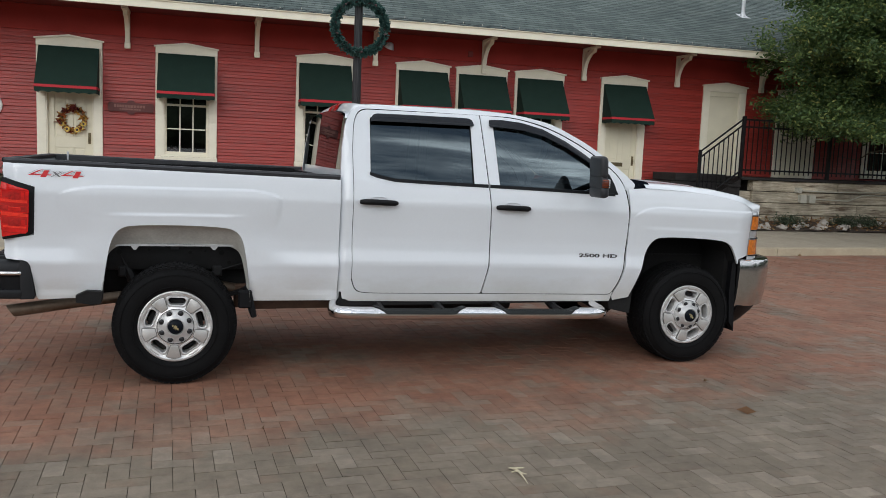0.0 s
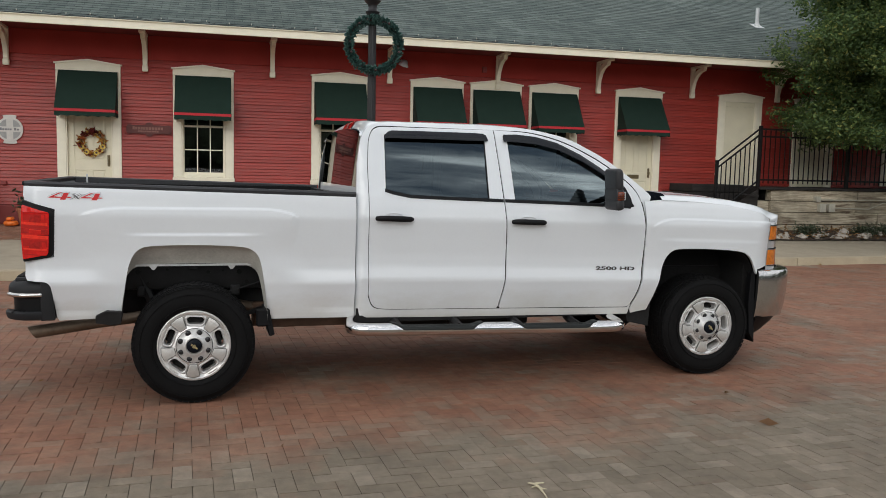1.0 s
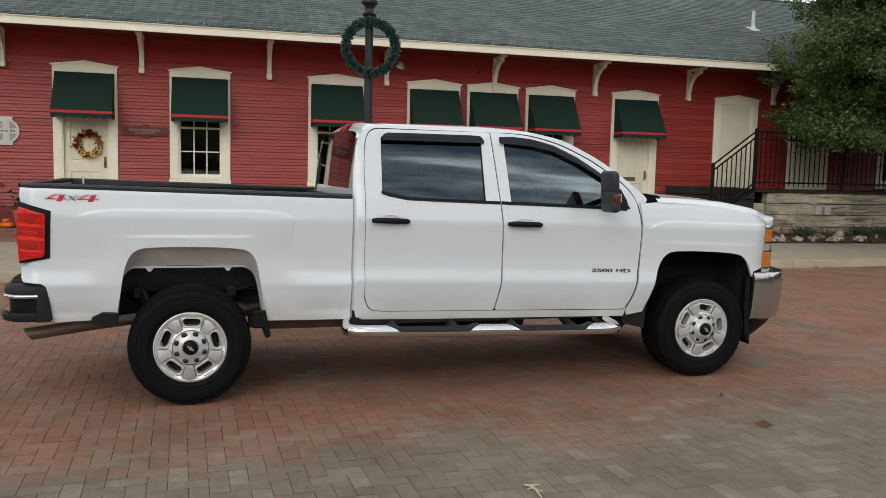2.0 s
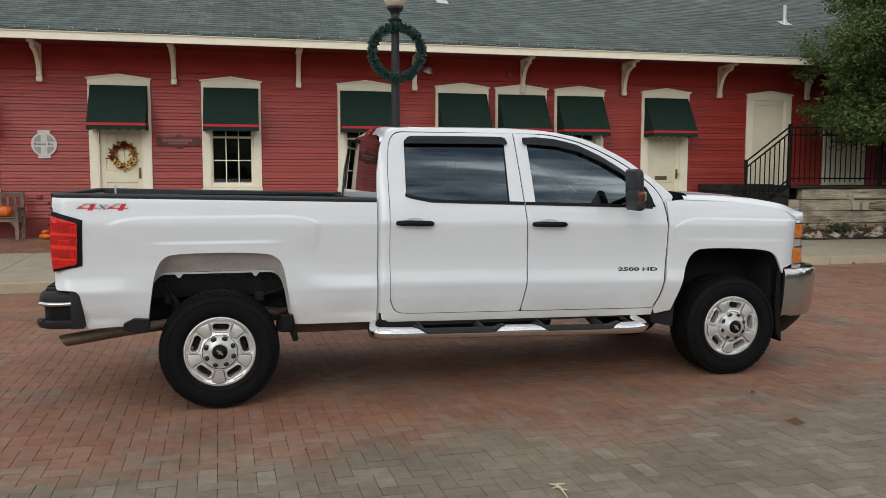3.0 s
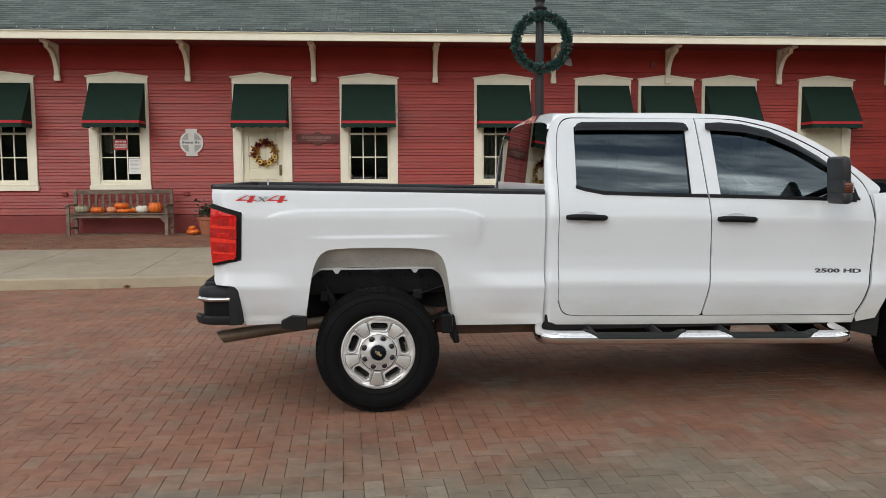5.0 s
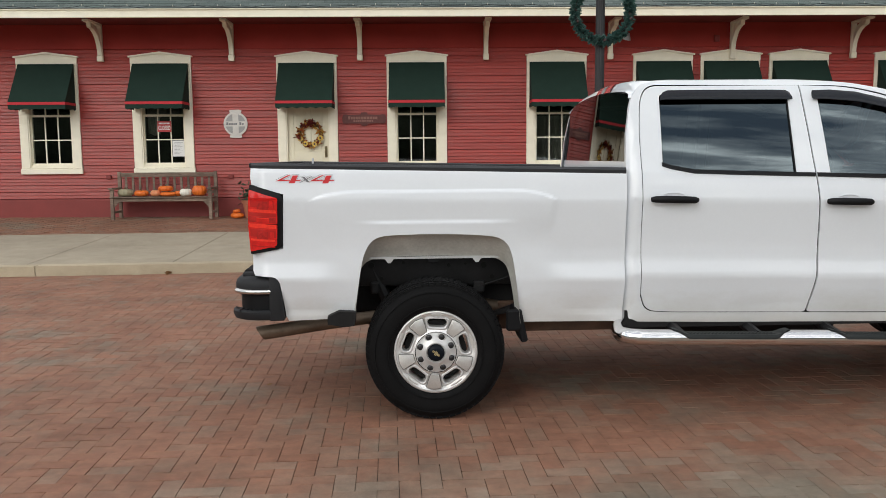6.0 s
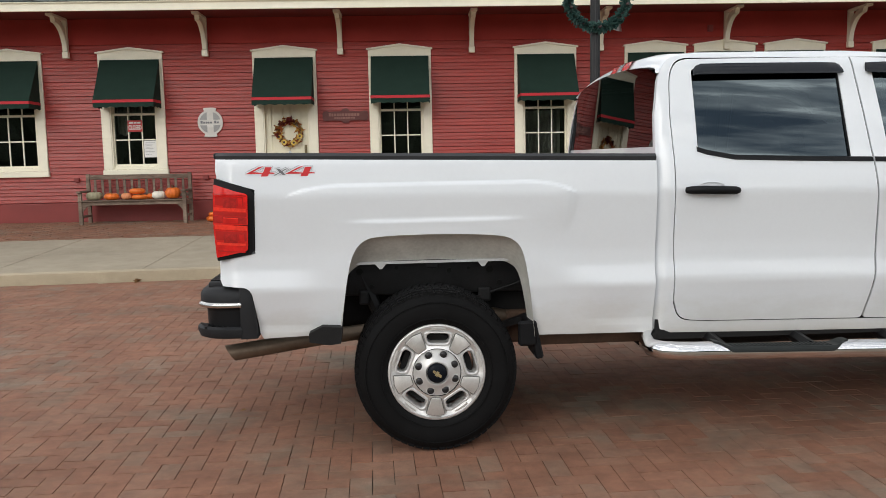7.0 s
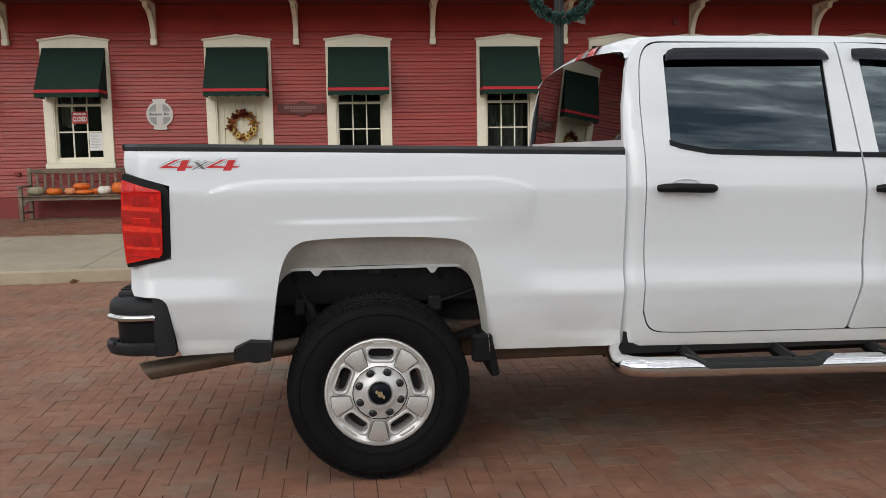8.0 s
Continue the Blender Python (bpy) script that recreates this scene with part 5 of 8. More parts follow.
# tail lamps
for far in (False, True):
    def wrap(x, z):
        return bed_y(max(x, -0.90), z) + 0.025 * step(-0.90, -1.02, x) ** 2 - 0.004
    out = fillet([(-0.833, 0.984, 0.030), (-0.820, 1.279, 0.030), (-0.885, 1.302), (-1.002, 1.336, 0.01), (-1.014, 1.20), (-1.008, 0.951, 0.01)])
    h = skin("tail_lamp", out, [], wrap, M["black_plastic"], truck, 0.05, off=-0.003, flip=far, label="red tail lamp in a black bezel")
    glow = [[(-0.853, 1.120, 0.004), (-0.848, 1.262, 0.012), (-0.900, 1.276), (-1.004, 1.310, 0.01), (-1.015, 1.120, 0.004)],
            [(-0.860, 1.000, 0.012), (-0.853, 1.117, 0.004), (-1.015, 1.117, 0.004), (-1.009, 0.968, 0.01)]]
    for o in glow:
        skin("lens", fillet(o), [], wrap, M["red_lens"], h, 0.02, grid=0.04, off=-0.012, flip=far)
    # steps, ledges and reflector cells of the lens, glints and shade painted as tones: (x0, x1, z0, z1, tone, lift)
    for x0, x1, z0, z1, mt, lift in (
            (-0.852, -1.010, 1.252, 1.258, "red_lens_deep", 0.001), (-0.868, -0.998, 1.206, 1.250, "red_lens_deep", 0.0012), (-0.900, -0.960, 1.200, 1.244, "red_lens_dark", 0.0026),
            (-0.872, -0.892, 1.206, 1.246, "red_lens", 0.003), (-0.858, -1.008, 1.180, 1.196, "red_lens_bright", 0.002), (-0.857, -1.010, 1.158, 1.176, "red_lens_deep", 0.001),
            (-0.858, -1.012, 1.124, 1.156, "red_lens_dark", 0.001), (-0.895, -0.965, 1.128, 1.153, "red_lens", 0.003), (-0.895, -0.965, 1.150, 1.154, "red_lens_bright", 0.004),
            (-0.858, -1.008, 1.094, 1.116, "red_lens_bright", 0.003), (-0.862, -1.006, 1.044, 1.086, "red_lens_deep", 0.0012), (-0.905, -0.968, 1.036, 1.078, "red_lens_dark", 0.0026),
            (-0.872, -0.895, 1.040, 1.076, "red_lens", 0.003), (-0.868, -1.002, 1.022, 1.034, "red_lens_bright", 0.002), (-0.870, -1.000, 0.990, 0.996, "red_lens_deep", 0.001)):
        tilt = 0.010 * (abs(x1) - abs(x0)) / 0.15
        skin("lens_step", fillet([(x0, z0, 0.003), (x0, z1, 0.003), (x1, z1 + tilt, 0.003), (x1, z0 + tilt, 0.003)], 2), [], wrap, M[mt], h, 0.006, grid=0.04, off=-0.0125 - lift, flip=far)

# rear bumper: a stepped grey moulding with a bright strip
FACE_IN = Matrix.Rotation(radians(90), 4, "X") @ Matrix.Diagonal((1, 1, -1, 1))


def swept(plan, prof, close=True):
    """Sweeps a profile of (out, z) along a plan of points, outwards by the plan's normal."""
    bm = bmesh.new()
    rings = []
    for i, p in enumerate(plan):
        a, b = Vector(plan[max(i - 1, 0)]), Vector(plan[min(i + 1, len(plan) - 1)])
        t = (b - a).normalized()
        n = Vector((-t.y, t.x))
        rings.append([bm.verts.new((p[0] + n.x * o, p[1] + n.y * o, z)) for o, z in prof])
    for a, b in zip(rings, rings[1:]):
        for i in range(len(prof)):
            j = (i + 1) % len(prof)
            bm.faces.new((a[i], b[i], b[j], a[j]))
    bm.faces.new(rings[0]), bm.faces.new(list(reversed(rings[-1])))
    bmesh.ops.recalc_face_normals(bm, faces=bm.faces[:])
    return bm


def corner_plan(xs, xe, y0, r, n=8, sign=1):
    """Runs from the near flank round a corner, across and round to the far flank."""
    pts = [(xs, y0)]
    for i in range(n + 1):
        a = i / n * math.pi / 2
        pts.append((xe - sign * r * (1 - math.sin(a)), y0 + r * (1 - math.cos(a))))
    far = [(x, WIDE - y) for x, y in reversed(pts)]
    return pts + far


plan = corner_plan(-0.905, -1.110, 0.030, 0.13, sign=-1)
bump = part("rear_bumper", swept(plan, [(-0.14, 0.712), (-0.030, 0.713), (-0.012, 0.722), (0.002, 0.738), (0.006, 0.752), (0.005, 0.786), (-0.002, 0.804), (-0.014, 0.815), (-0.07, 0.822)]), M["grey_plastic"], truck, "weathered grey step bumper", smooth=40)
part("recess_wall", swept(corner_plan(-0.905, -1.088, 0.052, 0.13, sign=-1), [(-0.06, 0.61), (0.0, 0.61), (0.004, 0.72), (-0.06, 0.72)]), M["black_plastic"], bump, smooth=40)
strip_plan = corner_plan(-0.905, -1.118, 0.022, 0.13, sign=-1)
part("bright_strip", swept(strip_plan, [(-0.014, 0.731), (0.004, 0.733), (0.007, 0.740), (0.006, 0.748), (0.0, 0.756), (-0.014, 0.759)]), M["bumper_chrome"], bump, "thin bright strip", smooth=50)
part("strip_end", lathe(bmesh.new(), [(0, -0.007), (0.009, -0.006), (0.0125, -0.002), (0.0135, 0.012)], 16, pose(-0.914, 0.0225, 0.745) @ FACE_IN), M["bumper_chrome"], bump, smooth=60)
part("corner_step", swept(corner_plan(-0.905, -1.135, 0.018, 0.16, sign=-1)[:10], [(-0.16, 0.584), (-0.03, 0.580), (-0.006, 0.588), (0.003, 0.612), (0.002, 0.630), (-0.010, 0.640), (-0.03, 0.634), (-0.16, 0.632)]), M["grey_plastic"], bump, "black moulded corner step", smooth=40)
for i in range(6):
    part("tread_rib", bx(-1.085 + i * 0.026, -1.075 + i * 0.026, 0.05, 0.16, 0.632, 0.640, bev=0.002), M["black_plastic"], bump)
for y0, y1 in ((0.020, 0.15), (WIDE - 0.15, WIDE - 0.020)):
    bm = extrude_poly(bmesh.new(), fillet([(-0.912, 0.580), (-0.912, 0.828), (-0.866, 0.829, 0.045), (-0.846, 0.770, 0.055), (-0.832, 0.582, 0.006)], 6), y0, y1)
    bmesh.ops.bevel(bm, geom=[e for e in bm.edges if abs(e.verts[0].co.y - e.verts[1].co.y) < 1e-5], offset=0.010, segments=3, profile=0.5, affect="EDGES", clamp_overlap=True)
    part("bumper_end", bm, M["grey_plastic"], bump, smooth=40)
step_top = part("step_pad", bx(-1.075, -0.96, 0.13, WIDE - 0.13, 0.805, 0.842, bev=0.012, seg=2), M["grey_plastic"], bump, smooth=40)
for i in range(9):
    part("tread_rib", bx(-1.068, -0.97, 0.16 + i * 0.035, 0.175 + i * 0.035, 0.840, 0.848), M["black_plastic"], step_top)
part("lower_panel", bx(-0.84, -0.80, 0.06, WIDE - 0.06, 0.60, 0.80), M["under"], truck)

# front bumper, lamps, grille
plan = list(reversed(corner_plan(4.345, 4.812, 0.045, 0.40, 12)))
part("front_bumper", swept(plan, [(-0.05, 0.450), (-0.002, 0.447), (0.016, 0.52), (0.029, 0.63), (0.035, 0.74), (0.034, 0.800), (0.024, 0.826), (0.0, 0.834), (-0.06, 0.838)]), M["bumper_chrome"], truck, "chrome front bumper", smooth=40)
part("air_dam", swept(list(reversed(corner_plan(4.36, 4.74, 0.065, 0.38, 12))), [(-0.24, 0.26), (-0.17, 0.243), (-0.10, 0.300), (-0.02, 0.385), (0.026, 0.455), (-0.05, 0.458)]), M["black_plastic"], truck, "black air dam", smooth=40)
bm = bmesh.new()
extrude_poly(bm, [(4.335, 0.836), (4.345, 0.455), (4.36, 0.24), (4.31, 0.32), (4.29, 0.56), (4.30, 0.80)], 0.05, 0.10)
part("arch_flap", bm, M["black_plastic"], truck)
part("grille", bx(4.50, 4.68, 0.46, WIDE - 0.40, 0.83, 1.17, bev=0.02, seg=2), M["chrome"], truck, "chrome barred grille", smooth=40)
for far in (False, True):
    def lamp_pt(z0, z1, out=0.0):
        def fn(u, v):
            a = v * 1.25
            z = z0 + (z1 - z0) * u
            x = 4.455 + 0.24 * math.sin(a) + out * 0.7
            y = fend_y(4.455, z) + 0.36 * (1 - math.cos(a)) - out
            return (x - 0.05 * v * (z - 0.82) / 0.4, WIDE - y if far else y, z0 + (z1 - z0) * u)
        return fn
    hl = part("headlamp", surface(4, 10, lamp_pt(0.824, 1.222), not far), M["clear_lens"], truck, "stacked headlamp with amber markers", smooth=70)
    part("amber_lens", surface(3, 8, lamp_pt(1.075, 1.182, 0.006), not far), M["amber"], hl, "amber upper lens", smooth=70)
    part("amber_lens", surface(3, 8, lamp_pt(0.868, 0.990, 0.006), not far), M["amber"], hl, "amber lower lens", smooth=70)
    part("clear_lens", surface(3, 8, lamp_pt(1.184, 1.216, 0.005), not far), M["clear_lens"], hl, smooth=70)
    for z in (0.857, 0.995, 1.064, 1.184):
        part("lamp_divider", surface(1, 8, lamp_pt(z, z + 0.008, 0.0085), not far), M["black_plastic"], hl, smooth=70)
part("lower_front", bx(4.30, 4.60, 0.16, WIDE - 0.16, 0.50, 1.15), M["under"], truck)

# towing mirrors
for far in (False, True):
    def mir(bm):
        if far:
            for v in bm.verts:
                v.co.y = WIDE - v.co.y
            bmesh.ops.reverse_faces(bm, faces=bm.faces[:])
        return bm
    bm = bmesh.new()
    # upper shell, a waist that holds the lamp, and a lower shell
    box(bm, 2.872, 2.938, -0.318, -0.112, 1.452, 1.618, bev=0.030, seg=4)
    box(bm, 2.876, 2.934, -0.310, -0.118, 1.385, 1.470, bev=0.008, seg=2)
    box(bm, 2.872, 2.942, -0.318, -0.112, 1.315, 1.400, bev=0.026, seg=4)
    for v in bm.verts:
        t = max(0.0, (v.co.x - 2.88) / 0.08)
        v.co.y += t * 0.10 * (-0.21 - v.co.y)
        v.co.z += t * 0.06 * (1.43 - v.co.z)
        v.co.x += 0.05 * (1.46 - v.co.z)
    mr = part("wing_mirror", mir(bm), M["rail"], truck, "black towing mirror", smooth=60)
    part("mirror_arm", mir(tube(bmesh.new(), [(2.93, -0.13, 1.385), (3.03, -0.02, 1.385), (3.10, 0.05, 1.385)], [0.026, 0.030, 0.04], 8)), M["black_plastic"], mr, smooth=50)
    part("mirror_arm", mir(tube(bmesh.new(), [(2.93, -0.13, 1.46), (3.02, -0.02, 1.445), (3.09, 0.06, 1.435)], [0.020, 0.022, 0.03], 8)), M["black_plastic"], mr, smooth=50)
    part("turn_lamp", mir(bx(2.884, 2.938, -0.3185, -0.24, 1.388, 1.450, bev=0.010, seg=2)), M["amber_dark"], mr, "amber turn lamp", smooth=50)
    for z in (1.402, 1.418, 1.434):
        part("lamp_rib", mir(bx(2.885, 2.937, -0.3200, -0.26, z, z + 0.004)), M["black_plastic"], mr)
    part("lamp_trim", mir(bx(2.934, 2.943, -0.3195, -0.25, 1.390, 1.452, bev=0.004)), M["galv"], mr, "pale edge of the turn lamp")

# lettering and decals
LX = Matrix.Rotation(radians(90), 4, "X")
decal = part("decal", bx(-0.70, -0.69, 0.02, 0.021, 1.36, 1.361), M["paint"], truck, "red and grey off-road decal")
FOUR = [(0, 0.24), (0, 0.42), (0.34, 1.0), (0.56, 1.0), (0.24, 0.47), (0.56, 0.47), (0.56, 0.98), (0.82, 0.98), (0.82, 0.47), (1.0, 0.47), (1.0, 0.24), (0.82, 0.24), (0.82, 0), (0.56, 0), (0.56, 0.24)]
CROSS = [(0, 0), (0.30, 0), (0.5, 0.28), (0.70, 0), (1.0, 0), (0.66, 0.5), (1.0, 1.0), (0.70, 1.0), (0.5, 0.72), (0.30, 1.0), (0, 1.0), (0.34, 0.5)]


def decal_mark(outline, x, z, w, h, lift, grow, material):
    """One slanted mark of the decal, as a thin film; grow widens it for its borders."""
    pts = [(x + a * w + b * h * 0.45, z + b * h) for a, b in outline]
    y = bed_y(x + w / 2, z + h / 2) - 0.0012 - lift
    part("decal_mark", extrude_poly(bmesh.new(), offset_line(pts, -grow), y, y + 0.0009), material, decal)


for lift, grow, col in ((0.0, 0.0040, "decal_grey"), (0.0009, 0.0026, "paint"), (0.0018, -0.0034, "decal_red")):
    decal_mark(FOUR, -0.862, 1.338, 0.132, 0.049, lift, grow, M[col])
    decal_mark(FOUR, -0.681, 1.336, 0.132, 0.049, lift, grow, M[col])
    decal_mark(CROSS, -0.735, 1.344, 0.066, 0.034, lift + 0.0002, grow, M["decal_grey" if lift > 0.001 else col])
words("badge", "2500 HD", 0.052, Matrix.Translation((3.067, 0.023, 0.862)) @ Matrix.Rotation(radians(1.2), 4, "Y") @ LX @ Matrix.Diagonal((1.68, 0.72, 1, 1)), M["badge"], truck, "dark chrome badge letters", 0.002, 0.0016)

# side step: a bent chrome tube with two black pads
def bar_z(x):
    return 0.486 - 0.020 * (x - 1.1)


pts = [(1.10, 0.16, bar_z(1.1) + 0.05), (1.045, 0.04, bar_z(1.05) + 0.01), (1.04, -0.05, bar_z(1.04)), (1.075, -0.105, bar_z(1.08)), (1.14, -0.125, bar_z(1.14))]
pts += [(x, -0.128, bar_z(x)) for x in np.linspace(1.22, 2.93, 70)] + [(2.98, -0.125, bar_z(2.98)), (3.045, -0.105, bar_z(3.05)), (3.08, -0.05, bar_z(3.08)), (3.075, 0.04, bar_z(3.08) + 0.01), (3.02, 0.16, bar_z(3.0) + 0.05)]
PADS = ((1.305, 1.955), (2.195, 2.845))


def pad_depth(x):
    """How far the bar is pressed down at x to take a pad: 0 to 1."""
    return max(step(0, 0.085, min(x - a, b - x)) for a, b in PADS)


bar_bm = tube(bmesh.new(), pts, 0.044, 20)
for v in bar_bm.verts:
    top = bar_z(v.co.x) + 0.044 - 0.024 * pad_depth(v.co.x)
    if 1.2 < v.co.x < 2.95 and v.co.z > top:
        v.co.z = top
bar = part("side_step", bar_bm, M["chrome"], truck, "chrome tubular side step", smooth=60)
for a, b in PADS:
    bm = bmesh.new()
    ring = []
    for i in range(41):
        x = a - 0.004 + (b - a + 0.008) * i / 40
        e = pad_depth(x)
        z = bar_z(x)
        top = z + 0.0475 - 0.022 * e
        low = radians(74 - 70 * e)
        row = [(x, -0.085, z - 0.02), (x, -0.085, top)]
        high = math.asin(min(1.0, (top - z) / 0.050))
        for k in range(6):
            q = high + (low - high) * k / 5
            row.append((x, -0.128 - 0.050 * math.cos(q), z + 0.050 * math.sin(q)))
        row.append((x, -0.128 - 0.043 * math.cos(low), z + 0.043 * math.sin(low) - 0.004))
        ring.append([bm.verts.new(p) for p in row])
    for r0, r1 in zip(ring, ring[1:]):
        for i in range(len(r0) - 1):
            bm.faces.new((r0[i], r1[i], r1[i + 1], r0[i + 1]))
    bmesh.ops.recalc_face_normals(bm, faces=bm.faces[:])
    pad = part("step_pad", bm, M["pad"], bar, "black ribbed step pad", smooth=50)
    for i in range(24):
        x = a + 0.09 + (b - a - 0.18) * i / 23
        part("pad_rib", bx(x - 0.006, x + 0.006, -0.160, -0.095, bar_z(x) + 0.024, bar_z(x) + 0.0295, bev=0.002), M["pad"], pad)
for x in (1.36, 1.80, 2.26, 2.72):
    part("step_bracket", tube(bmesh.new(), [(x, -0.10, bar_z(x) + 0.005), (x + 0.005, 0.04, bar_z(x) + 0.015), (x + 0.01, 0.22, 0.52)], [0.030, 0.032, 0.032], 6), M["black_plastic"], bar)

# under the body
def slant_end(bm):
    """Cuts the tail of the pipe on a slant, the top standing out over the bottom."""
    for v in bm.verts:
        if v.co.x < -0.9:
            v.co.x += 0.55 * (0.507 - v.co.z) - 0.02
    return bm


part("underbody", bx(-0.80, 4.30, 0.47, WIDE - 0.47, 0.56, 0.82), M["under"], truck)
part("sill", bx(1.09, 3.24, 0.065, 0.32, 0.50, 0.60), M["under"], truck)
for y in (0.42, WIDE - 0.50):
    part("frame_rail", bx(0.401, 4.25, y, y + 0.08, 0.43, 0.60, bev=0.01), M["rust"], truck, "rusty frame rail")
part("rock_rail", bx(0.50, 1.10, 0.24, 0.30, 0.452, 0.545, bev=0.008), M["rust"], truck, "rusty lower rail")
part("fuel_tank", bx(1.15, 2.6, 0.55, 1.2, 0.34, 0.56, bev=0.05, seg=3), M["under"], truck, smooth=50)
part("gearbox", bx(2.2, 3.6, 0.80, 1.25, 0.36, 0.60, bev=0.05, seg=3), M["under"], truck, smooth=50)
part("rear_axle", tube(bmesh.new(), [(0, 0.2, 0.40), (0, 0.85, 0.40), (0, 0.92, 0.40), (0, 1.1, 0.40), (0, 1.18, 0.40), (0, WIDE - 0.2, 0.40)], [0.06, 0.06, 0.17, 0.17, 0.06, 0.06], 14), M["under"], truck, smooth=50)
part("front_axle", tube(bmesh.new(), [(3.904, 0.2, 0.40), (3.904, WIDE - 0.2, 0.40)], 0.05, 10), M["under"], truck, smooth=50)
for y in (0.36, WIDE - 0.36):
    for k in range(3):
        pts = [(-0.75 + 0.12 * k + (1.35 - 0.24 * k) * i / 12, y, 0.60 - 0.022 * k - 0.12 * math.sin(math.pi * i / 12)) for i in range(13)]
        bm = tube(bmesh.new(), pts, 0.016, 4)
        bmesh.ops.scale(bm, vec=(1, 2.2, 1), verts=bm.verts[:], space=Matrix.Translation((0, -y, 0)))
        part("leaf_spring", bm, M["frame_black"], truck)
    part("shock_absorber", tube(bmesh.new(), [(-0.12, y - 0.05, 0.36), (-0.26, y + 0.02, 0.60), (-0.36, y + 0.04, 0.84)], [0.032, 0.032, 0.04], 8), M["frame_black"], truck)
part("exhaust_pipe", slant_end(tube(bmesh.new(), [(1.6, 0.55, 0.46), (0.55, 0.50, 0.53), (0.25, 0.42, 0.60), (-0.12, 0.36, 0.60), (-0.32, 0.30, 0.545), (-0.60, 0.27, 0.518), (-1.005, 0.24, 0.468)], [0.038, 0.038, 0.038, 0.038, 0.038, 0.039, 0.039], 18, False)), M["exhaust"], truck, "heat-stained tailpipe", smooth=60)
part("pipe_inner", tube(bmesh.new(), [(-0.62, 0.269, 0.514), (-0.95, 0.244, 0.474)], 0.034, 12), M["under"], truck)

# wheel houses
for far in (False, True):
    def side(bm):
        if far:
            for v in bm.verts:
                v.co.y = WIDE - v.co.y
            bmesh.ops.reverse_faces(bm, faces=bm.faces[:])
        return bm
    bm = bmesh.new()
    top = [(x, z) for x, z in ARCH_R]
    rings = [[bm.verts.new((x * (1 - 0.35 * (1 - k) if x > 0 else 1 + 1.7 * (1 - k)), y, 0.60 + (z - 0.60) * q)) for x, z in top] for y, k, q in ((0.012, 1.0, 1.0), (0.035, 0.995, 0.985), (0.075, 0.975, 0.90), (0.150, 0.955, 0.70))]
    for a, b in zip(rings, rings[1:]):
        for i in range(len(top) - 1):
            bm.faces.new((a[i], a[i + 1], b[i + 1], b[i]))
    part("wheel_house", side(bm), M["liner"], truck, "dusty beige inner wheel arch", smooth=40)
    part("arch_flange", side(bx(-0.395, 0.42, 0.136, 0.150, 0.904, 0.916)), M["galv"], truck, "pale metal flange")
    for x in (-0.25, 0.25):
        part("flange_tab", side(extrude_poly(bmesh.new(), [(x - 0.026, 0.904), (x + 0.026, 0.904), (x + 0.007, 0.880), (x - 0.007, 0.880)], 0.138, 0.143)), M["galv"], truck)
    part("flange_clip", side(bx(-0.03, 0.03, 0.138, 0.147, 0.878, 0.904, bev=0.004)), M["black_plastic"], truck)
    # added near-black sheet, standing for the depth of shade in the well
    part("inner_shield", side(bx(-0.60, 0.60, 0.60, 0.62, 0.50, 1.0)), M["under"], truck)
    # the boxed frame over the axle, with brackets, lines, and dark discs painting shaded holes
    fr = part("kicked_frame", side(bx(-0.62, 0.58, 0.36, 0.44, 0.715, 0.885, bev=0.012, seg=2)), M["frame_black"], truck, "black painted frame rail", smooth=40)
    for x, z, r in ((-0.36, 0.84, 0.018), (-0.17, 0.855, 0.010), (0.10, 0.835, 0.013), (0.20, 0.845, 0.008), (0.31, 0.835, 0.018), (-0.30, 0.76, 0.012), (0.36, 0.765, 0.014)):
        part("frame_hole", side(lathe(bmesh.new(), [(0, -0.0015), (r, -0.0015), (r * 1.04, 0.004)], 16, pose(x, 0.358, z) @ Matrix.Rotation(radians(90), 4, "X") @ Matrix.Diagonal((1, 1, -1, 1)))), M["under"], fr)
    for x, w in ((-0.34, 0.026), (0.28, 0.034)):
        part("bracket", side(bx(x - w, x + w, 0.335, 0.36, 0.67, 0.745, bev=0.012, seg=2)), M["frame_black"], fr)
    part("bump_stop", side(lathe(bmesh.new(), [(0.0, 0.60), (0.028, 0.60), (0.036, 0.64), (0.030, 0.70), (0.036, 0.72), (0, 0.72)], 14, pose(-0.02, 0.36, 0.0))), M["under"], fr)
    part("brake_line", side(tube(bmesh.new(), [(0.55, 0.35, 0.80), (0.42, 0.345, 0.75), (0.25, 0.34, 0.70), (0.12, 0.33, 0.66), (0.02, 0.30, 0.58)], 0.007, 6)), M["frame_black"], fr)
    bm = bmesh.new()
    rings = [[bm.verts.new((3.88 + (x - 3.88) * k, y, 0.53 + (z - 0.53) * k)) for x, z in ARCH_F] for y, k in ((0.06, 1.0), (0.25, 1.02), (0.50, 1.02))]
    for a, b in zip(rings, rings[1:]):
        for i in range(len(ARCH_F) - 1):
            bm.faces.new((a[i], a[i + 1], b[i + 1], b[i]))
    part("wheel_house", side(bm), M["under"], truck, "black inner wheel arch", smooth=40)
    # the same added dark sheet behind the front wheel
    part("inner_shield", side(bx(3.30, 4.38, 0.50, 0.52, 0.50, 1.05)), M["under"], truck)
    part("mud_flap", side(bx(-0.02, 0.02, 0.03, 0.26, -0.17, 0.02, bev=0.008, mat=pose(0.475, 0, 0.60, 0, -12, 0))), M["black_plastic"], truck, "black rubber mud flap")
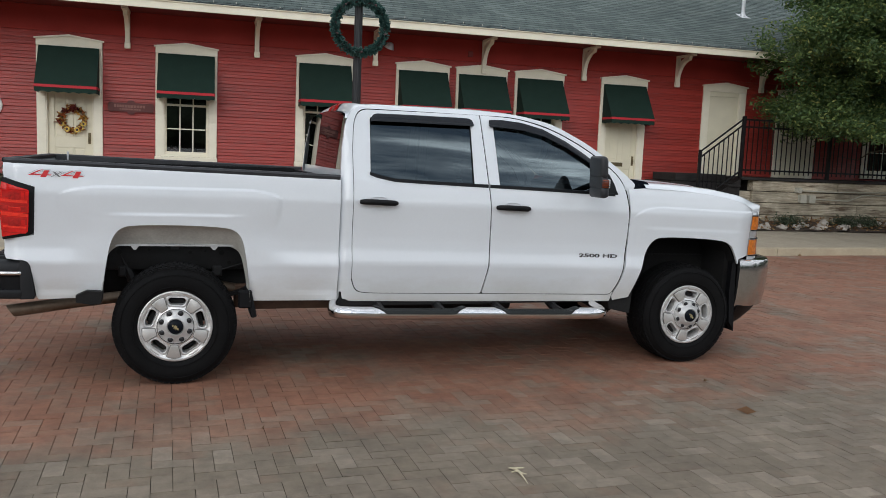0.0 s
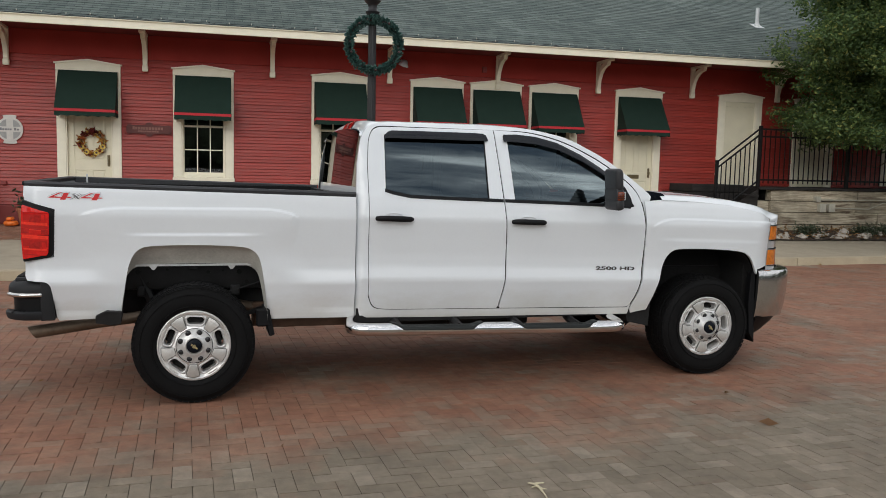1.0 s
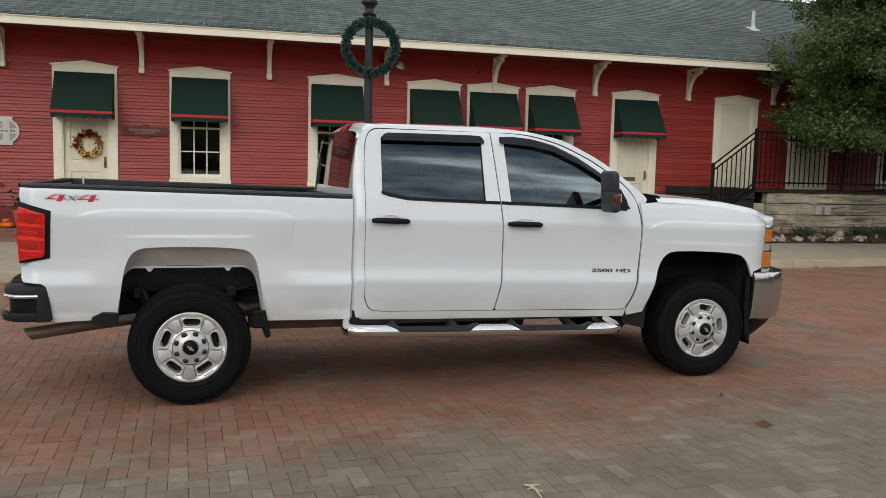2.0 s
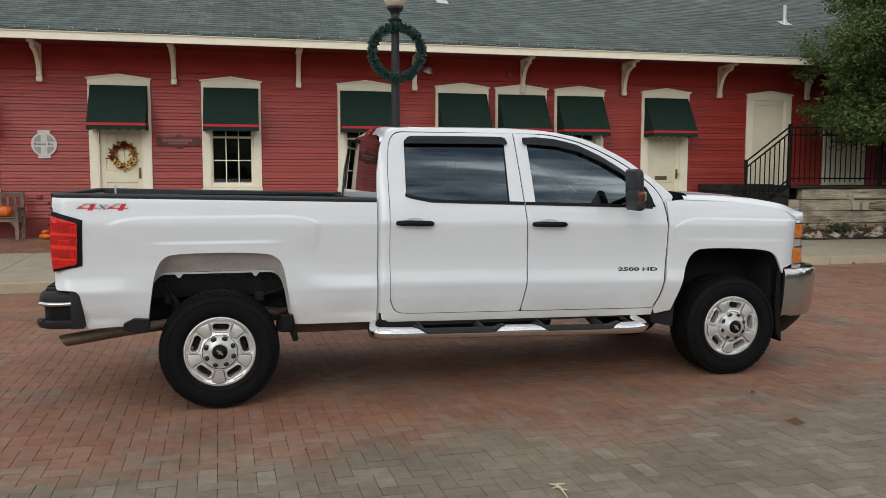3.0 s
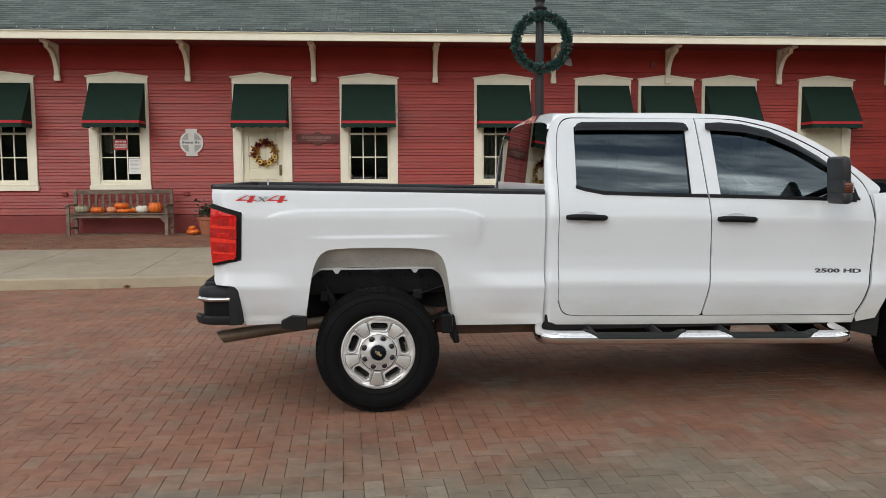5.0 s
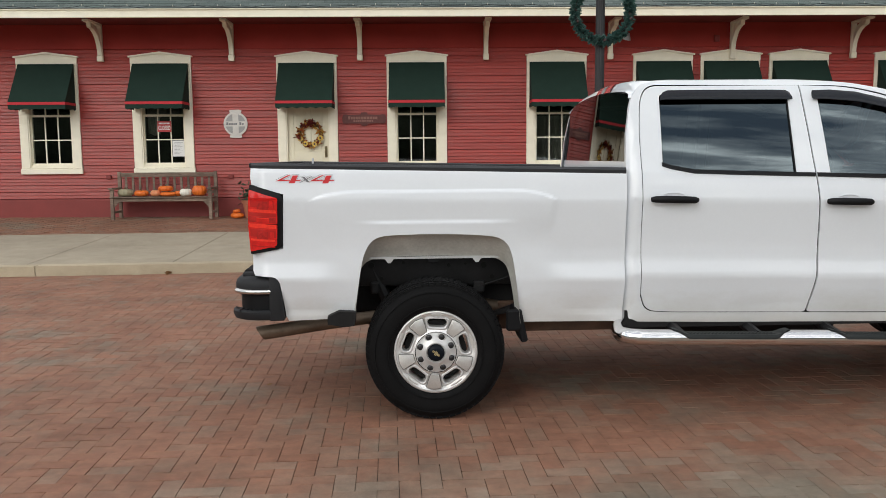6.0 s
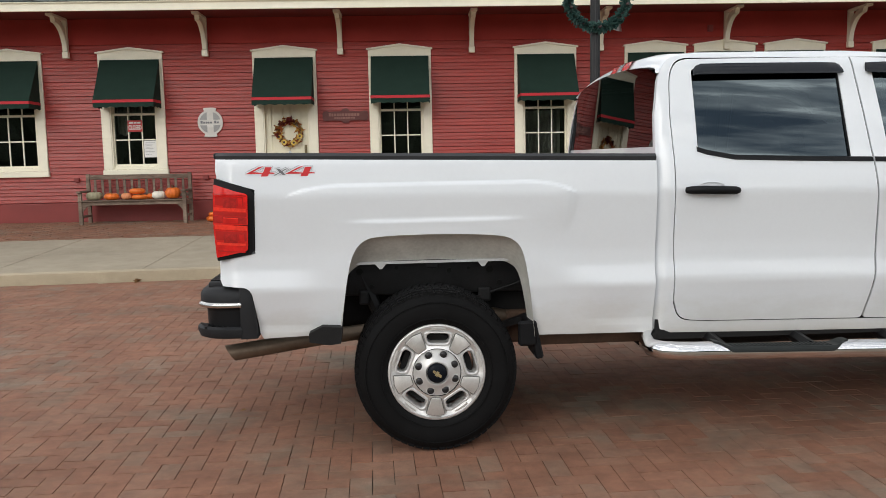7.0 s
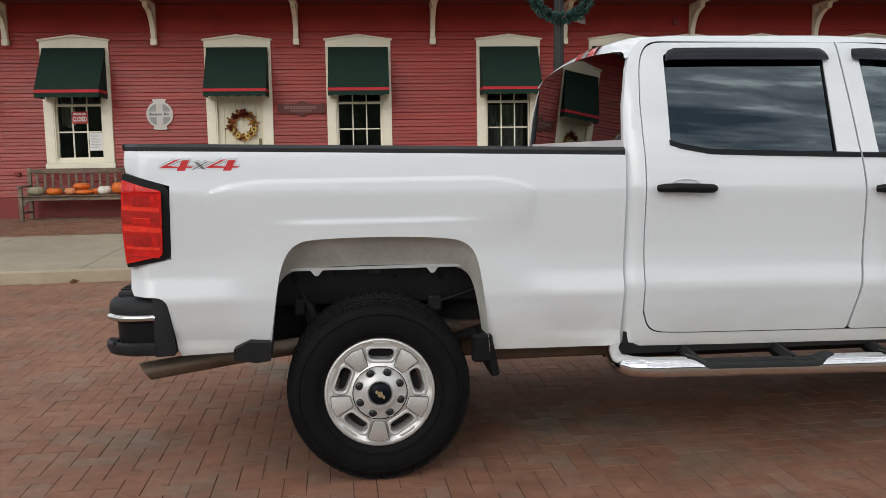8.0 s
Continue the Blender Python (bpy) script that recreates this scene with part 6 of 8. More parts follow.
    part("mud_flap", side(bx(0.405, 0.495, 0.02, 0.06, 0.50, 0.62, bev=0.01)), M["black_plastic"], truck)
    bm = bmesh.new()
    extrude_poly(bm, [(-0.592, 0.562), (-0.50, 0.545), (-0.445, 0.552), (-0.437, 0.628), (-0.530, 0.634), (-0.592, 0.604)], -0.010, 0.12)
    part("splash_guard", side(bm), M["under"], truck)
    bm = bmesh.new()
    extrude_poly(bm, [(3.20, 0.515), (3.36, 0.525), (3.42, 0.66), (3.40, 0.40), (3.22, 0.44)], 0.08, 0.2)
    part("splash_guard", side(bm), M["under"], truck)


# ---- wheels ----
SLOT = [(0.146, -0.27), (0.146, 0.27), (0.160, 0.325), (0.184, 0.315), (0.194, 0.22), (0.194, -0.22), (0.184, -0.315), (0.160, -0.325)]


def slot_loop(c, grow=0.0):
    """One slot of the alloy, centred on the angle c, widened by grow."""
    mid = 0.170
    pl = []
    for r, da in SLOT:
        s = 1 if r > mid else -1
        pl.append(((r + s * grow) * math.cos(c + da + math.copysign(grow / r, da)), (r + s * grow) * math.sin(c + da + math.copysign(grow / r, da)), 0.012 + grow * 0.6))
    return fillet(pl, 3)


def spoke_face():
    """The alloy's face in its own plane: a disc with five slots near the rim, dished towards the hub."""
    bm = bmesh.new()
    R0 = 0.226
    loops = [[(R0 * math.cos(a), R0 * math.sin(a)) for a in np.linspace(0, 2 * math.pi, 80, endpoint=False)]]
    for k in range(5):
        loops.append(slot_loop(math.pi / 2 + k * 2 * math.pi / 5))
    loops.append([(0.1165 * math.cos(a), 0.1165 * math.sin(a)) for a in np.linspace(0, 2 * math.pi, 48, endpoint=False)])
    for lp in loops:
        vs = [bm.verts.new((x, 0, z)) for x, z in lp]
        for i in range(len(vs)):
            bm.edges.new((vs[i - 1], vs[i]))
    bmesh.ops.triangle_fill(bm, use_beauty=True, edges=bm.edges[:], normal=(0, -1, 0))
    if sum(f.normal.y for f in bm.faces) > 0:
        bmesh.ops.reverse_faces(bm, faces=bm.faces[:])
    rim = [e for e in bm.edges if e.is_boundary]
    for v in bm.verts:
        r = math.hypot(v.co.x, v.co.z)
        v.co.y = float(np.interp(r, [0.1165, 0.145, 0.19, 0.226], [-0.010, 0.002, 0.008, -0.006]))
    ex = bmesh.ops.extrude_edge_only(bm, edges=rim)
    for g in ex["geom"]:
        if isinstance(g, bmesh.types.BMVert):
            g.co.y += 0.05
            r = math.hypot(g.co.x, g.co.z)
            if 0.13 < r < 0.199:
                g.co.x *= 0.97 if r > 0.165 else 1.03
                g.co.z *= 0.97 if r > 0.165 else 1.03
    return bm


WHEEL_TURN = Matrix.Rotation(radians(90), 4, "X")  # lathe axis z -> wheel axis -y
FACE_OUT = WHEEL_TURN @ Matrix.Diagonal((1, 1, -1, 1))
HUB_Z = 0.388


def settle(bm, spin):
    """Flattens a tyre where it stands on the street, with a slight bulge of the wall above."""
    turn = Matrix.Rotation(radians(spin), 3, "Y")
    back = turn.transposed()
    for v in bm.verts:
        p = turn @ v.co
        if p.z < -0.30:
            t = step(-0.30, -HUB_Z, p.z)
            if p.y < 0.03:
                p.y -= 0.006 * t
            p.z = max(p.z, -HUB_Z + 0.001)
            v.co = back @ p
    return bm


def wheel(parent, x, y, steer, spin, mirror, dome=0.0):
    w = part("wheel", lathe(bmesh.new(), [(0.236, 0.012), (0.236, -0.006), (0.2325, -0.010), (0.226, -0.010), (0.219, 0.0), (0.212, 0.10), (0.200, 0.22), (0.212, 0.24)], 64, FACE_OUT), M["alloy"], parent, "eight-lug five-spoke alloy wheel", smooth=50)
    w.matrix_basis = pose(x, y, HUB_Z, 0, 0, steer + (180 if mirror else 0)) @ pose(0, 0, 0, 0, spin, 0)
    # tyre with a squared shoulder
    prof = [(0.232, 0.006), (0.244, -0.012), (0.262, -0.020), (0.280, -0.024), (0.315, -0.027), (0.342, -0.022), (0.361, -0.011), (0.374, 0.002), (0.3825, 0.016), (0.3875, 0.034), (0.3920, 0.12), (0.3915, 0.20), (0.3895, 0.228), (0.376, 0.248), (0.352, 0.262), (0.315, 0.268), (0.275, 0.262), (0.232, 0.24)]
    ty = part("tyre", settle(lathe(bmesh.new(), prof, 96, FACE_OUT), spin), M["rubber"], w, "black all-terrain tyre", smooth=40)
    bm = bmesh.new()
    n = 64
    for k in range(n):
        a = 360 / n * k
        for y0, y1, off, tw, top in ((0.020, 0.050, 0.0, 0, 0.3905), (0.058, 0.105, 0.5, -6, 0.3960), (0.115, 0.16, 0.0, 6, 0.3965), (0.17, 0.25, 0.5, -8, 0.3950)):
            box(bm, -0.0160, 0.0160, y0, y1, 0.380, top, mat=pose(0, 0, 0, 0, a + off * 360 / n, 0) @ pose(0, 0, 0, 0, 0, tw))
        # shoulder lugs on the outer wall, long and short in turn
        lo = 0.358 if k % 2 else 0.366
        box(bm, -0.0155, 0.0155, 0.0030 if k % 2 == 0 else 0.0, 0.022, lo, 0.3850, mat=pose(0, 0, 0, 0, a, 0))
    part("tread", settle(bm, spin), M["rubber"], ty)
    # raised ribs on the side wall
    for r in (0.262, 0.338):
        part("sidewall_ring", settle(lathe(bmesh.new(), [(r, -0.019), (r + 0.002, -0.0275), (r + 0.005, -0.0275), (r + 0.007, -0.019)], 80, FACE_OUT), spin), M["rubber"], ty, smooth=40)
    fc = part("spokes", spoke_face(), M["alloy"], w, "silver spokes with five slots", smooth=35)
    for k in range(5):
        # machined pads between the slots
        a = math.pi / 2 + (k + 0.5) * 2 * math.pi / 5
        pl = [(0.1285, -0.175), (0.1285, 0.175), (0.208, 0.215), (0.212, 0.0), (0.208, -0.215)]
        pts = fillet([(r * math.cos(a + da), r * math.sin(a + da), 0.005) for r, da in pl], 3)
        bm = bmesh.new()
        extrude_poly(bm, pts, -0.0165, 0.0)
        bmesh.ops.bevel(bm, geom=[e for e in bm.edges if e.verts[0].co.y < -0.016 and e.verts[1].co.y < -0.016], offset=0.0025, segments=2, profile=0.5, affect="EDGES", clamp_overlap=True)
        part("spoke_pad", bm, M["alloy_pad"], fc, "machined spoke face", smooth=30)
        # a darker, slightly larger plate paints the shadow line round the pad
        part("pad_groove", extrude_poly(bmesh.new(), offset_line(pts, -0.0032), -0.0088, 0.0), M["shade_alloy"], fc, "darker plate painting the shadow line round the spoke face")
    for k in range(5):
        a = math.pi / 2 + k * 2 * math.pi / 5
        # a raised frame runs round each slot
        bm = bmesh.new()
        rings = [[bm.verts.new((x, yy, z)) for x, z in slot_loop(a, g)] for yy, g in ((0.006, 0.0125), (-0.004, 0.0115), (-0.0065, 0.0085), (-0.0065, 0.003), (-0.004, 0.0005), (0.045, 0.0))]
        for r0, r1 in zip(rings, rings[1:]):
            for i in range(len(r0)):
                j = (i + 1) % len(r0)
                bm.faces.new((r0[i], r0[j], r1[j], r1[i]))
        bmesh.ops.recalc_face_normals(bm, faces=bm.faces[:])
        part("slot_frame", bm, M["alloy_paint"], fc, smooth=50)
        pl = [(0.209, -0.17), (0.2155, -0.165), (0.2155, 0.165), (0.209, 0.17)]
        pts = [(r * math.cos(a + da), r * math.sin(a + da)) for r, da in pl[:2]] + [(0.216 * math.cos(a + t), 0.216 * math.sin(a + t)) for t in (-0.08, 0, 0.08)] + [(r * math.cos(a + da), r * math.sin(a + da)) for r, da in pl[2:]] + [(0.2095 * math.cos(a + t), 0.2095 * math.sin(a + t)) for t in (0.08, 0, -0.08)]
        bm = bmesh.new()
        extrude_poly(bm, pts, -0.009, 0.01)
        part("rim_pad", bm, M["alloy_pad"], fc)
    hub = part("hub", lathe(bmesh.new(), [(0, -0.010 - dome), (0.050, -0.010 - dome), (0.054, -0.018 - dome), (0.060, -0.018 - dome), (0.066, -0.013 - dome), (0.084, -0.010 - 0.55 * dome), (0.107, -0.0085), (0.1135, -0.008), (0.1150, -0.004), (0.1155, 0.03)], 48, FACE_OUT), M["alloy_paint"], w, "silver hub plate", smooth=45)
    # raised dark ring in place of a shaded gap round the hub
    part("hub_gap", lathe(bmesh.new(), [(0.1140, -0.0050), (0.1145, -0.0090), (0.1168, -0.0122), (0.1175, -0.011)], 48, FACE_OUT), M["under"], w)
    for k in range(8):
        a = (k + 0.5) * math.pi / 4 + 0.09
        m = pose(0.0925 * math.cos(a), -0.002 - 0.40 * dome, 0.0925 * math.sin(a)) @ FACE_OUT
        part("lug_hole", lathe(bmesh.new(), [(0, -0.0080), (0.0165, -0.0080), (0.0200, -0.0125), (0.0225, -0.007), (0.0225, 0.02)], 20, m), M["alloy_paint"], hub, smooth=40)
        part("lug_nut", lathe(bmesh.new(), [(0, -0.015), (0.008, -0.0148), (0.0135, -0.0125), (0.0172, -0.0095), (0.0178, 0.0)], 12, m), M["lug"], hub, "dark lug nut", smooth=35)
    part("centre_cap", lathe(bmesh.new(), [(0, -0.030), (0.034, -0.028), (0.046, -0.021), (0.0495, -0.005)], 40, FACE_OUT), M["cap"], w, "black centre cap", smooth=60).location.y = -dome
    bm = bmesh.new()
    extrude_poly(bm, [(a * 0.82 + b * 0.57, b * 0.82 - a * 0.57) for a, b in ((-0.024, -0.006), (-0.008, -0.006), (-0.006, -0.012), (0.008, -0.012), (0.008, -0.006), (0.026, -0.006), (0.022, 0.006), (0.006, 0.006), (0.004, 0.012), (-0.010, 0.012), (-0.008, 0.006), (-0.026, 0.006))], -0.0325, -0.026)
    part("cap_emblem", bm, M["gold"], w, "plain gold emblem").location.y = -dome
    # disc coloured near-black, giving the slots their dark depth
    part("brake_disc", lathe(bmesh.new(), [(0, 0.05), (0.175, 0.05), (0.175, 0.075), (0, 0.075)], 32, FACE_OUT), M["under"], w)
    return w


wheel(truck, 0.006, 0.028, 0, 3, False, 0.010)
wheel(truck, 3.900, 0.050, -1, 10, False, 0.045)
wheel(truck, 0.006, WIDE - 0.028, 0, 20, True, 0.010)
wheel(truck, 3.900, WIDE - 0.050, -1, 35, True, 0.045)

# inside the cab
for y in (0.50, 1.50):
    seat = part("front_seat", bx(2.35, 2.85, y - 0.26, y + 0.26, 0.85, 1.05, bev=0.06, seg=2), M["seat"], truck, "grey cloth front seat", smooth=50)
    part("seat_back", bx(-0.07, 0.07, y - 0.25, y + 0.25, 0, 0.62, bev=0.05, seg=2, mat=pose(2.36, 0, 0.95, 0, -14, 0)), M["seat"], seat, smooth=50)
    part("headrest", bx(-0.05, 0.05, y - 0.13, y + 0.13, 0.65, 0.83, bev=0.04, seg=2, mat=pose(2.36, 0, 0.95, 0, -14, 0)), M["seat"], seat, smooth=50)
seat = part("rear_seat", bx(1.35, 1.85, 0.25, WIDE - 0.25, 0.85, 1.05, bev=0.06, seg=2), M["seat"], truck, "grey cloth rear bench", smooth=50)
part("seat_back", bx(1.24, 1.38, 0.25, WIDE - 0.25, 0.95, 1.52, bev=0.05, seg=2), M["seat"], seat, smooth=50)
part("dashboard", bx(3.02, 3.42, 0.14, WIDE - 0.14, 1.02, 1.32, bev=0.05, seg=2), M["black_plastic"], truck, smooth=50)
part("cab_floor", bx(1.18, 3.3, 0.13, WIDE - 0.13, 0.60, 0.66), M["under"], truck)
part("firewall", bx(3.3, 3.34, 0.13, WIDE - 0.13, 0.60, 1.36), M["under"], truck)
part("headliner", bx(1.25, 2.55, 0.27, WIDE - 0.27, 1.855, 1.87), M["seat"], truck)


# ---- things on the wall ----
def rough_torus(R, r, seed, n=40, k=8):
    rg = random.Random(seed)
    return [((R + rg.gauss(0, r * 0.55)) * math.cos(a), rg.gauss(0, r * 0.45), (R + rg.gauss(0, r * 0.55)) * math.sin(a)) for a in [rg.uniform(0, 2 * math.pi) for _ in range(n)]]


door_wreath = thing("door_wreath", pose(-2.39, FRONT + 0.045, 1.94), "autumn wreath of brown and gold leaves hanging on the cream door", "wreath")
bm = bmesh.new()
tube(bm, [(0.215 * math.cos(a), 0, 0.215 * math.sin(a)) for a in np.linspace(0, 2 * math.pi, 33)], 0.022, 6, False)
part("ring", bm, M["stem"], door_wreath)
part("leaves", leaves(bmesh.new(), rough_torus(0.215, 0.065, 2, 210), 0.058, 0.012, random.Random(7)), M["autumn"], door_wreath)
for a in (-22, 205, 242, 292, 318):
    c = Vector((0.212 * math.cos(radians(a)), -0.055, 0.212 * math.sin(radians(a))))
    bm = bmesh.new()
    for q in range(15):
        # one petal: a narrow folded blade pointing away from the heart
        t = q * 2 * math.pi / 15 + a
        d, s = Vector((math.cos(t), -0.12, math.sin(t))), Vector((-math.sin(t), 0, math.cos(t)))
        pts = [c + d * 0.012, c + d * 0.034 + s * 0.011, c + d * 0.062, c + d * 0.034 - s * 0.011]
        vs = [bm.verts.new(p) for p in pts]
        bm.faces.new((vs[0], vs[1], vs[2])), bm.faces.new((vs[0], vs[2], vs[3]))
    fl = part("sunflower", bm, M["gilt"], door_wreath, "gold cloth flower")
    part("flower_heart", lathe(bmesh.new(), [(0, -0.014), (0.012, -0.012), (0.020, -0.004), (0.021, 0.006)], 12, pose(c.x, c.y, c.z) @ FACE_IN), M["cone"], fl, "brown flower heart", smooth=60)
for a, s in ((95, 3), (75, 5), (190, 6), (130, 8)):
    c = (0.215 * math.cos(radians(a)), -0.045, 0.215 * math.sin(radians(a)))
    part("leaf_cluster", leaves(bmesh.new(), [c] * 18, 0.060, 0.020, random.Random(s)), M["wine_leaf"], door_wreath, "dark red leaf cluster")

sign = thing("round_sign", pose(-3.84, FRONT + 0.012, 2.145), "round faded white and grey board with a cross", "sign")
bm = bmesh.new()
pts = []
for a in np.linspace(0, 2 * math.pi, 72, endpoint=False):
    pts.append((0.232 * math.cos(a), 0.232 * math.sin(a)))
extrude_poly(bm, pts, -0.012, 0.012)
part("disc", bm, M["sign_white"], sign)
for s in (1, -1):
    bm = bmesh.new()
    extrude_poly(bm, fillet([(-0.10, s * 0.20), (-0.125, s * 0.262, 0.02), (-0.06, s * 0.272, 0.01), (0.06, s * 0.272, 0.01), (0.125, s * 0.262, 0.02), (0.10, s * 0.20)]), -0.010, 0.011)
    part("tab", bm, M["sign_white"], sign)
for qx in (1, -1):
    for qz in (1, -1):
        bm = bmesh.new()
        p = [(0.058, 0.050)] + [(0.195 * math.cos(a), 0.195 * math.sin(a)) for a in np.linspace(0.26, 1.27, 12)]
        extrude_poly(bm, [(x * qx, z * qz) for x, z in p], -0.015, -0.0121)
        part("quadrant", bm, M["sign_grey"], sign, "grey quadrant")
rg = random.Random(4)
for i, (a, b) in enumerate(((-0.178, -0.140), (-0.128, -0.094), (-0.084, -0.050), (-0.040, -0.014), (-0.004, 0.030), (0.075, 0.112), (0.122, 0.158))):
    part("letter_bar", bx(a, b, -0.0165, -0.0121, -0.020, 0.030 if i in (0, 5) else 0.014), M["ink"], sign)

plaque = thing("name_plaque", pose(-1.33, FRONT + 0.010, 2.222), "dark red carved wooden plaque with worn lettering", "plaque")
bm = bmesh.new()
right = [(0.0, 0.128), (0.05, 0.120), (0.075, 0.085), (0.30, 0.075), (0.34, 0.088), (0.40, 0.080), (0.42, 0.03), (0.415, 0.0)]
half = right + [(x, -z) for x, z in reversed(right[:-1])]
pts = half + [(-x, z) for x, z in reversed(half[1:-1])]
extrude_poly(bm, pts, -0.014, 0.014)
part("board", bm, M["plaque"], plaque)
bm = bmesh.new()
extrude_poly(bm, [(x * 1.03, z * 1.10) for x, z in pts], -0.008, 0.012)
part("border", bm, M["soffit_red"], plaque, "darker carved border")
xx = -0.31
for i in range(11):
    wd = rg.uniform(0.034, 0.05)
    part("letter_bar", bx(xx, xx + wd, -0.019, -0.0141, -0.004, 0.046 if i else 0.055), M["plaque_letter"], plaque)
    xx += wd + 0.012
xx = -0.21
for i in range(9):
    wd = rg.uniform(0.028, 0.04)
    part("letter_bar", bx(xx, xx + wd, -0.019, -0.0141, -0.052, -0.022), M["plaque_letter"], plaque)
    xx += wd + 0.010

# cards behind the glass of one window
card = thing("closed_card", pose(-5.245, FRONT + 0.068, 2.105), "red card sign with white capital letters hung in the window", "sign")
part("card", bx(-0.135, 0.135, 0, 0.003, -0.105, 0.105, bev=0.001), M["sign_red"], card)
words("lettering", "CLOSED", 0.098, Matrix.Translation((0, -0.002, -0.030)) @ Matrix.Rotation(radians(90), 4, "X") @ Matrix.Diagonal((0.66, 1.15, 1, 1)), M["paper"], card, "white capital letters", 0.0008, 0.003)
for a, b in ((-0.105, -0.03), (-0.015, 0.03), (0.045, 0.105)):
    part("letter_bar", bx(a, b, -0.0022, -0.0002, 0.045, 0.075), M["paper"], card)
notice = thing("paper_notice", pose(-4.985, FRONT + 0.068, 1.675), "white paper notice with small print in the window", "notice")
part("sheet", bx(-0.115, 0.115, 0, 0.002, -0.155, 0.155), M["paper"], notice)
for i in range(9):
    z = 0.115 - i * 0.027
    part("print_line", bx(-0.085, 0.085 - 0.03 * (i % 3), -0.0015, -0.0002, z, z + 0.004), M["ink"], notice)

def curtain(x, w, z0, z1, y, label):
    """A gathered cloth, added behind a window to lighten its panes."""
    bm = bmesh.new()
    n = max(10, int(w / 0.016))
    top = [bm.verts.new((-w / 2 + w * i / n, 0.018 * math.sin(i * 1.1) + 0.006 * math.sin(i * 2.7), z1)) for i in range(n + 1)]
    low = [bm.verts.new((-w / 2 + w * i / n, 0.024 * math.sin(i * 1.1 + 0.2) + 0.008 * math.sin(i * 2.7), z0 + 0.02 * math.sin(i * 0.6))) for i in range(n + 1)]
    for i in range(n):
        bm.faces.new((top[i], low[i], low[i + 1], top[i + 1]))
    bmesh.ops.solidify(bm, geom=bm.faces[:], thickness=0.002)
    ob = solid("curtain", bm, M["curtain"], label, "curtain", group="curtains behind the windows", smooth=60)
    ob.location = (x, y, 0)


# added sheets: their pale colour stands for brightness in the panes
curtain(-5.25, 0.78, 2.33, 3.25, FRONT + 0.30, "added pale cloth that lightens the panes at the window top")
curtain(-5.52, 0.24, 1.95, 2.33, FRONT + 0.32, "added pale cloth that lightens the panes at the window side")
curtain(2.44, 0.80, 1.40, 2.30, FRONT + 0.75, "added pale sheet standing in for the lit wall behind the window")

wall_lamp = thing("wall_lamp", pose(3.72, FRONT + 0.02, 3.78), "small grey floodlamp fixed under the eaves", "lamp")
part("bracket", tube(bmesh.new(), [(0, 0, 0.05), (0, -0.10, 0.06), (0.02, -0.16, 0.04)], 0.015, 8), M["galv"], wall_lamp)
part("hood", lathe(bmesh.new(), [(0.02, 0.06), (0.05, 0.05), (0.10, -0.05), (0.11, -0.07), (0.095, -0.07)], 20, pose(0.04, -0.18, 0, 20, 15, 0)), M["galv"], wall_lamp, smooth=50)
solid("junction_box", bx(5.52, 5.62, FRONT - 0.03, FRONT + 0.03, 3.68, 3.80, bev=0.008), M["base_red"], "small red painted junction box on the wall", "junction box")
for x in (-6.35, -3.97):
    solid("outlet_box", bx(x - 0.05, x + 0.05, FRONT - 0.02, FRONT + 0.035, 1.09, 1.16, bev=0.008), M["base_red"], "red painted outlet box low on the wall", "outlet", group="outlet boxes")

# ---- bench, pumpkins and pots ----
bench = thing("garden_bench", pose(-5.145, 17.05, walk_z(-5.1, 17.05)), "weathered grey wooden slatted bench against the red wall", "bench")
for s in (-1, 1):
    x = s * 0.925
    part("front_leg", bx(x - 0.032, x + 0.032, -0.215, -0.15, 0, 0.57, bev=0.005), M["bench_wood"], bench)
    part("back_leg", bx(x - 0.032, x + 0.032, 0.22, 0.275, 0, 0.90, bev=0.005, mat=pose(0, 0, 0)), M["bench_wood"], bench)
    part("arm_rest", bx(x - 0.042, x + 0.042, -0.27, 0.22, 0.571, 0.605, bev=0.010, seg=2), M["bench_wood"], bench)
    part("side_rail", bx(x - 0.02, x + 0.02, -0.149, 0.219, 0.33, 0.40), M["bench_wood"], bench)
    part("side_rail", bx(x - 0.018, x + 0.018, -0.149, 0.219, 0.12, 0.16), M["bench_wood"], bench)
    bm = bmesh.new()
    extrude_poly(bm, [(s * 0.892, 0.36), (s * 0.892, 0.23), (s * 0.86, 0.27), (s * 0.80, 0.335), (s * 0.74, 0.36)], -0.19, -0.165)
    part("corner_brace", bm, M["bench_wood"], bench)
part("seat_rail", bx(-0.893, 0.893, -0.195, -0.16, 0.345, 0.412, bev=0.004), M["bench_wood"], bench)
for i in range(5):
    part("seat_slat", bx(-0.96, 0.96, -0.235 + i * 0.09, -0.158 + i * 0.09, 0.413, 0.432, bev=0.005), M["bench_wood"], bench)
part("top_rail", bx(-0.893, 0.893, 0.225, 0.265, 0.80, 0.885, bev=0.008), M["bench_wood"], bench)
part("low_rail", bx(-0.893, 0.893, 0.23, 0.262, 0.475, 0.53, bev=0.004), M["bench_wood"], bench)
for i in range(13):
    x = -0.80 + i * 1.6 / 12
    part("back_slat", bx(x - 0.021, x + 0.021, 0.238, 0.254, 0.53, 0.80), M["bench_wood"], bench)


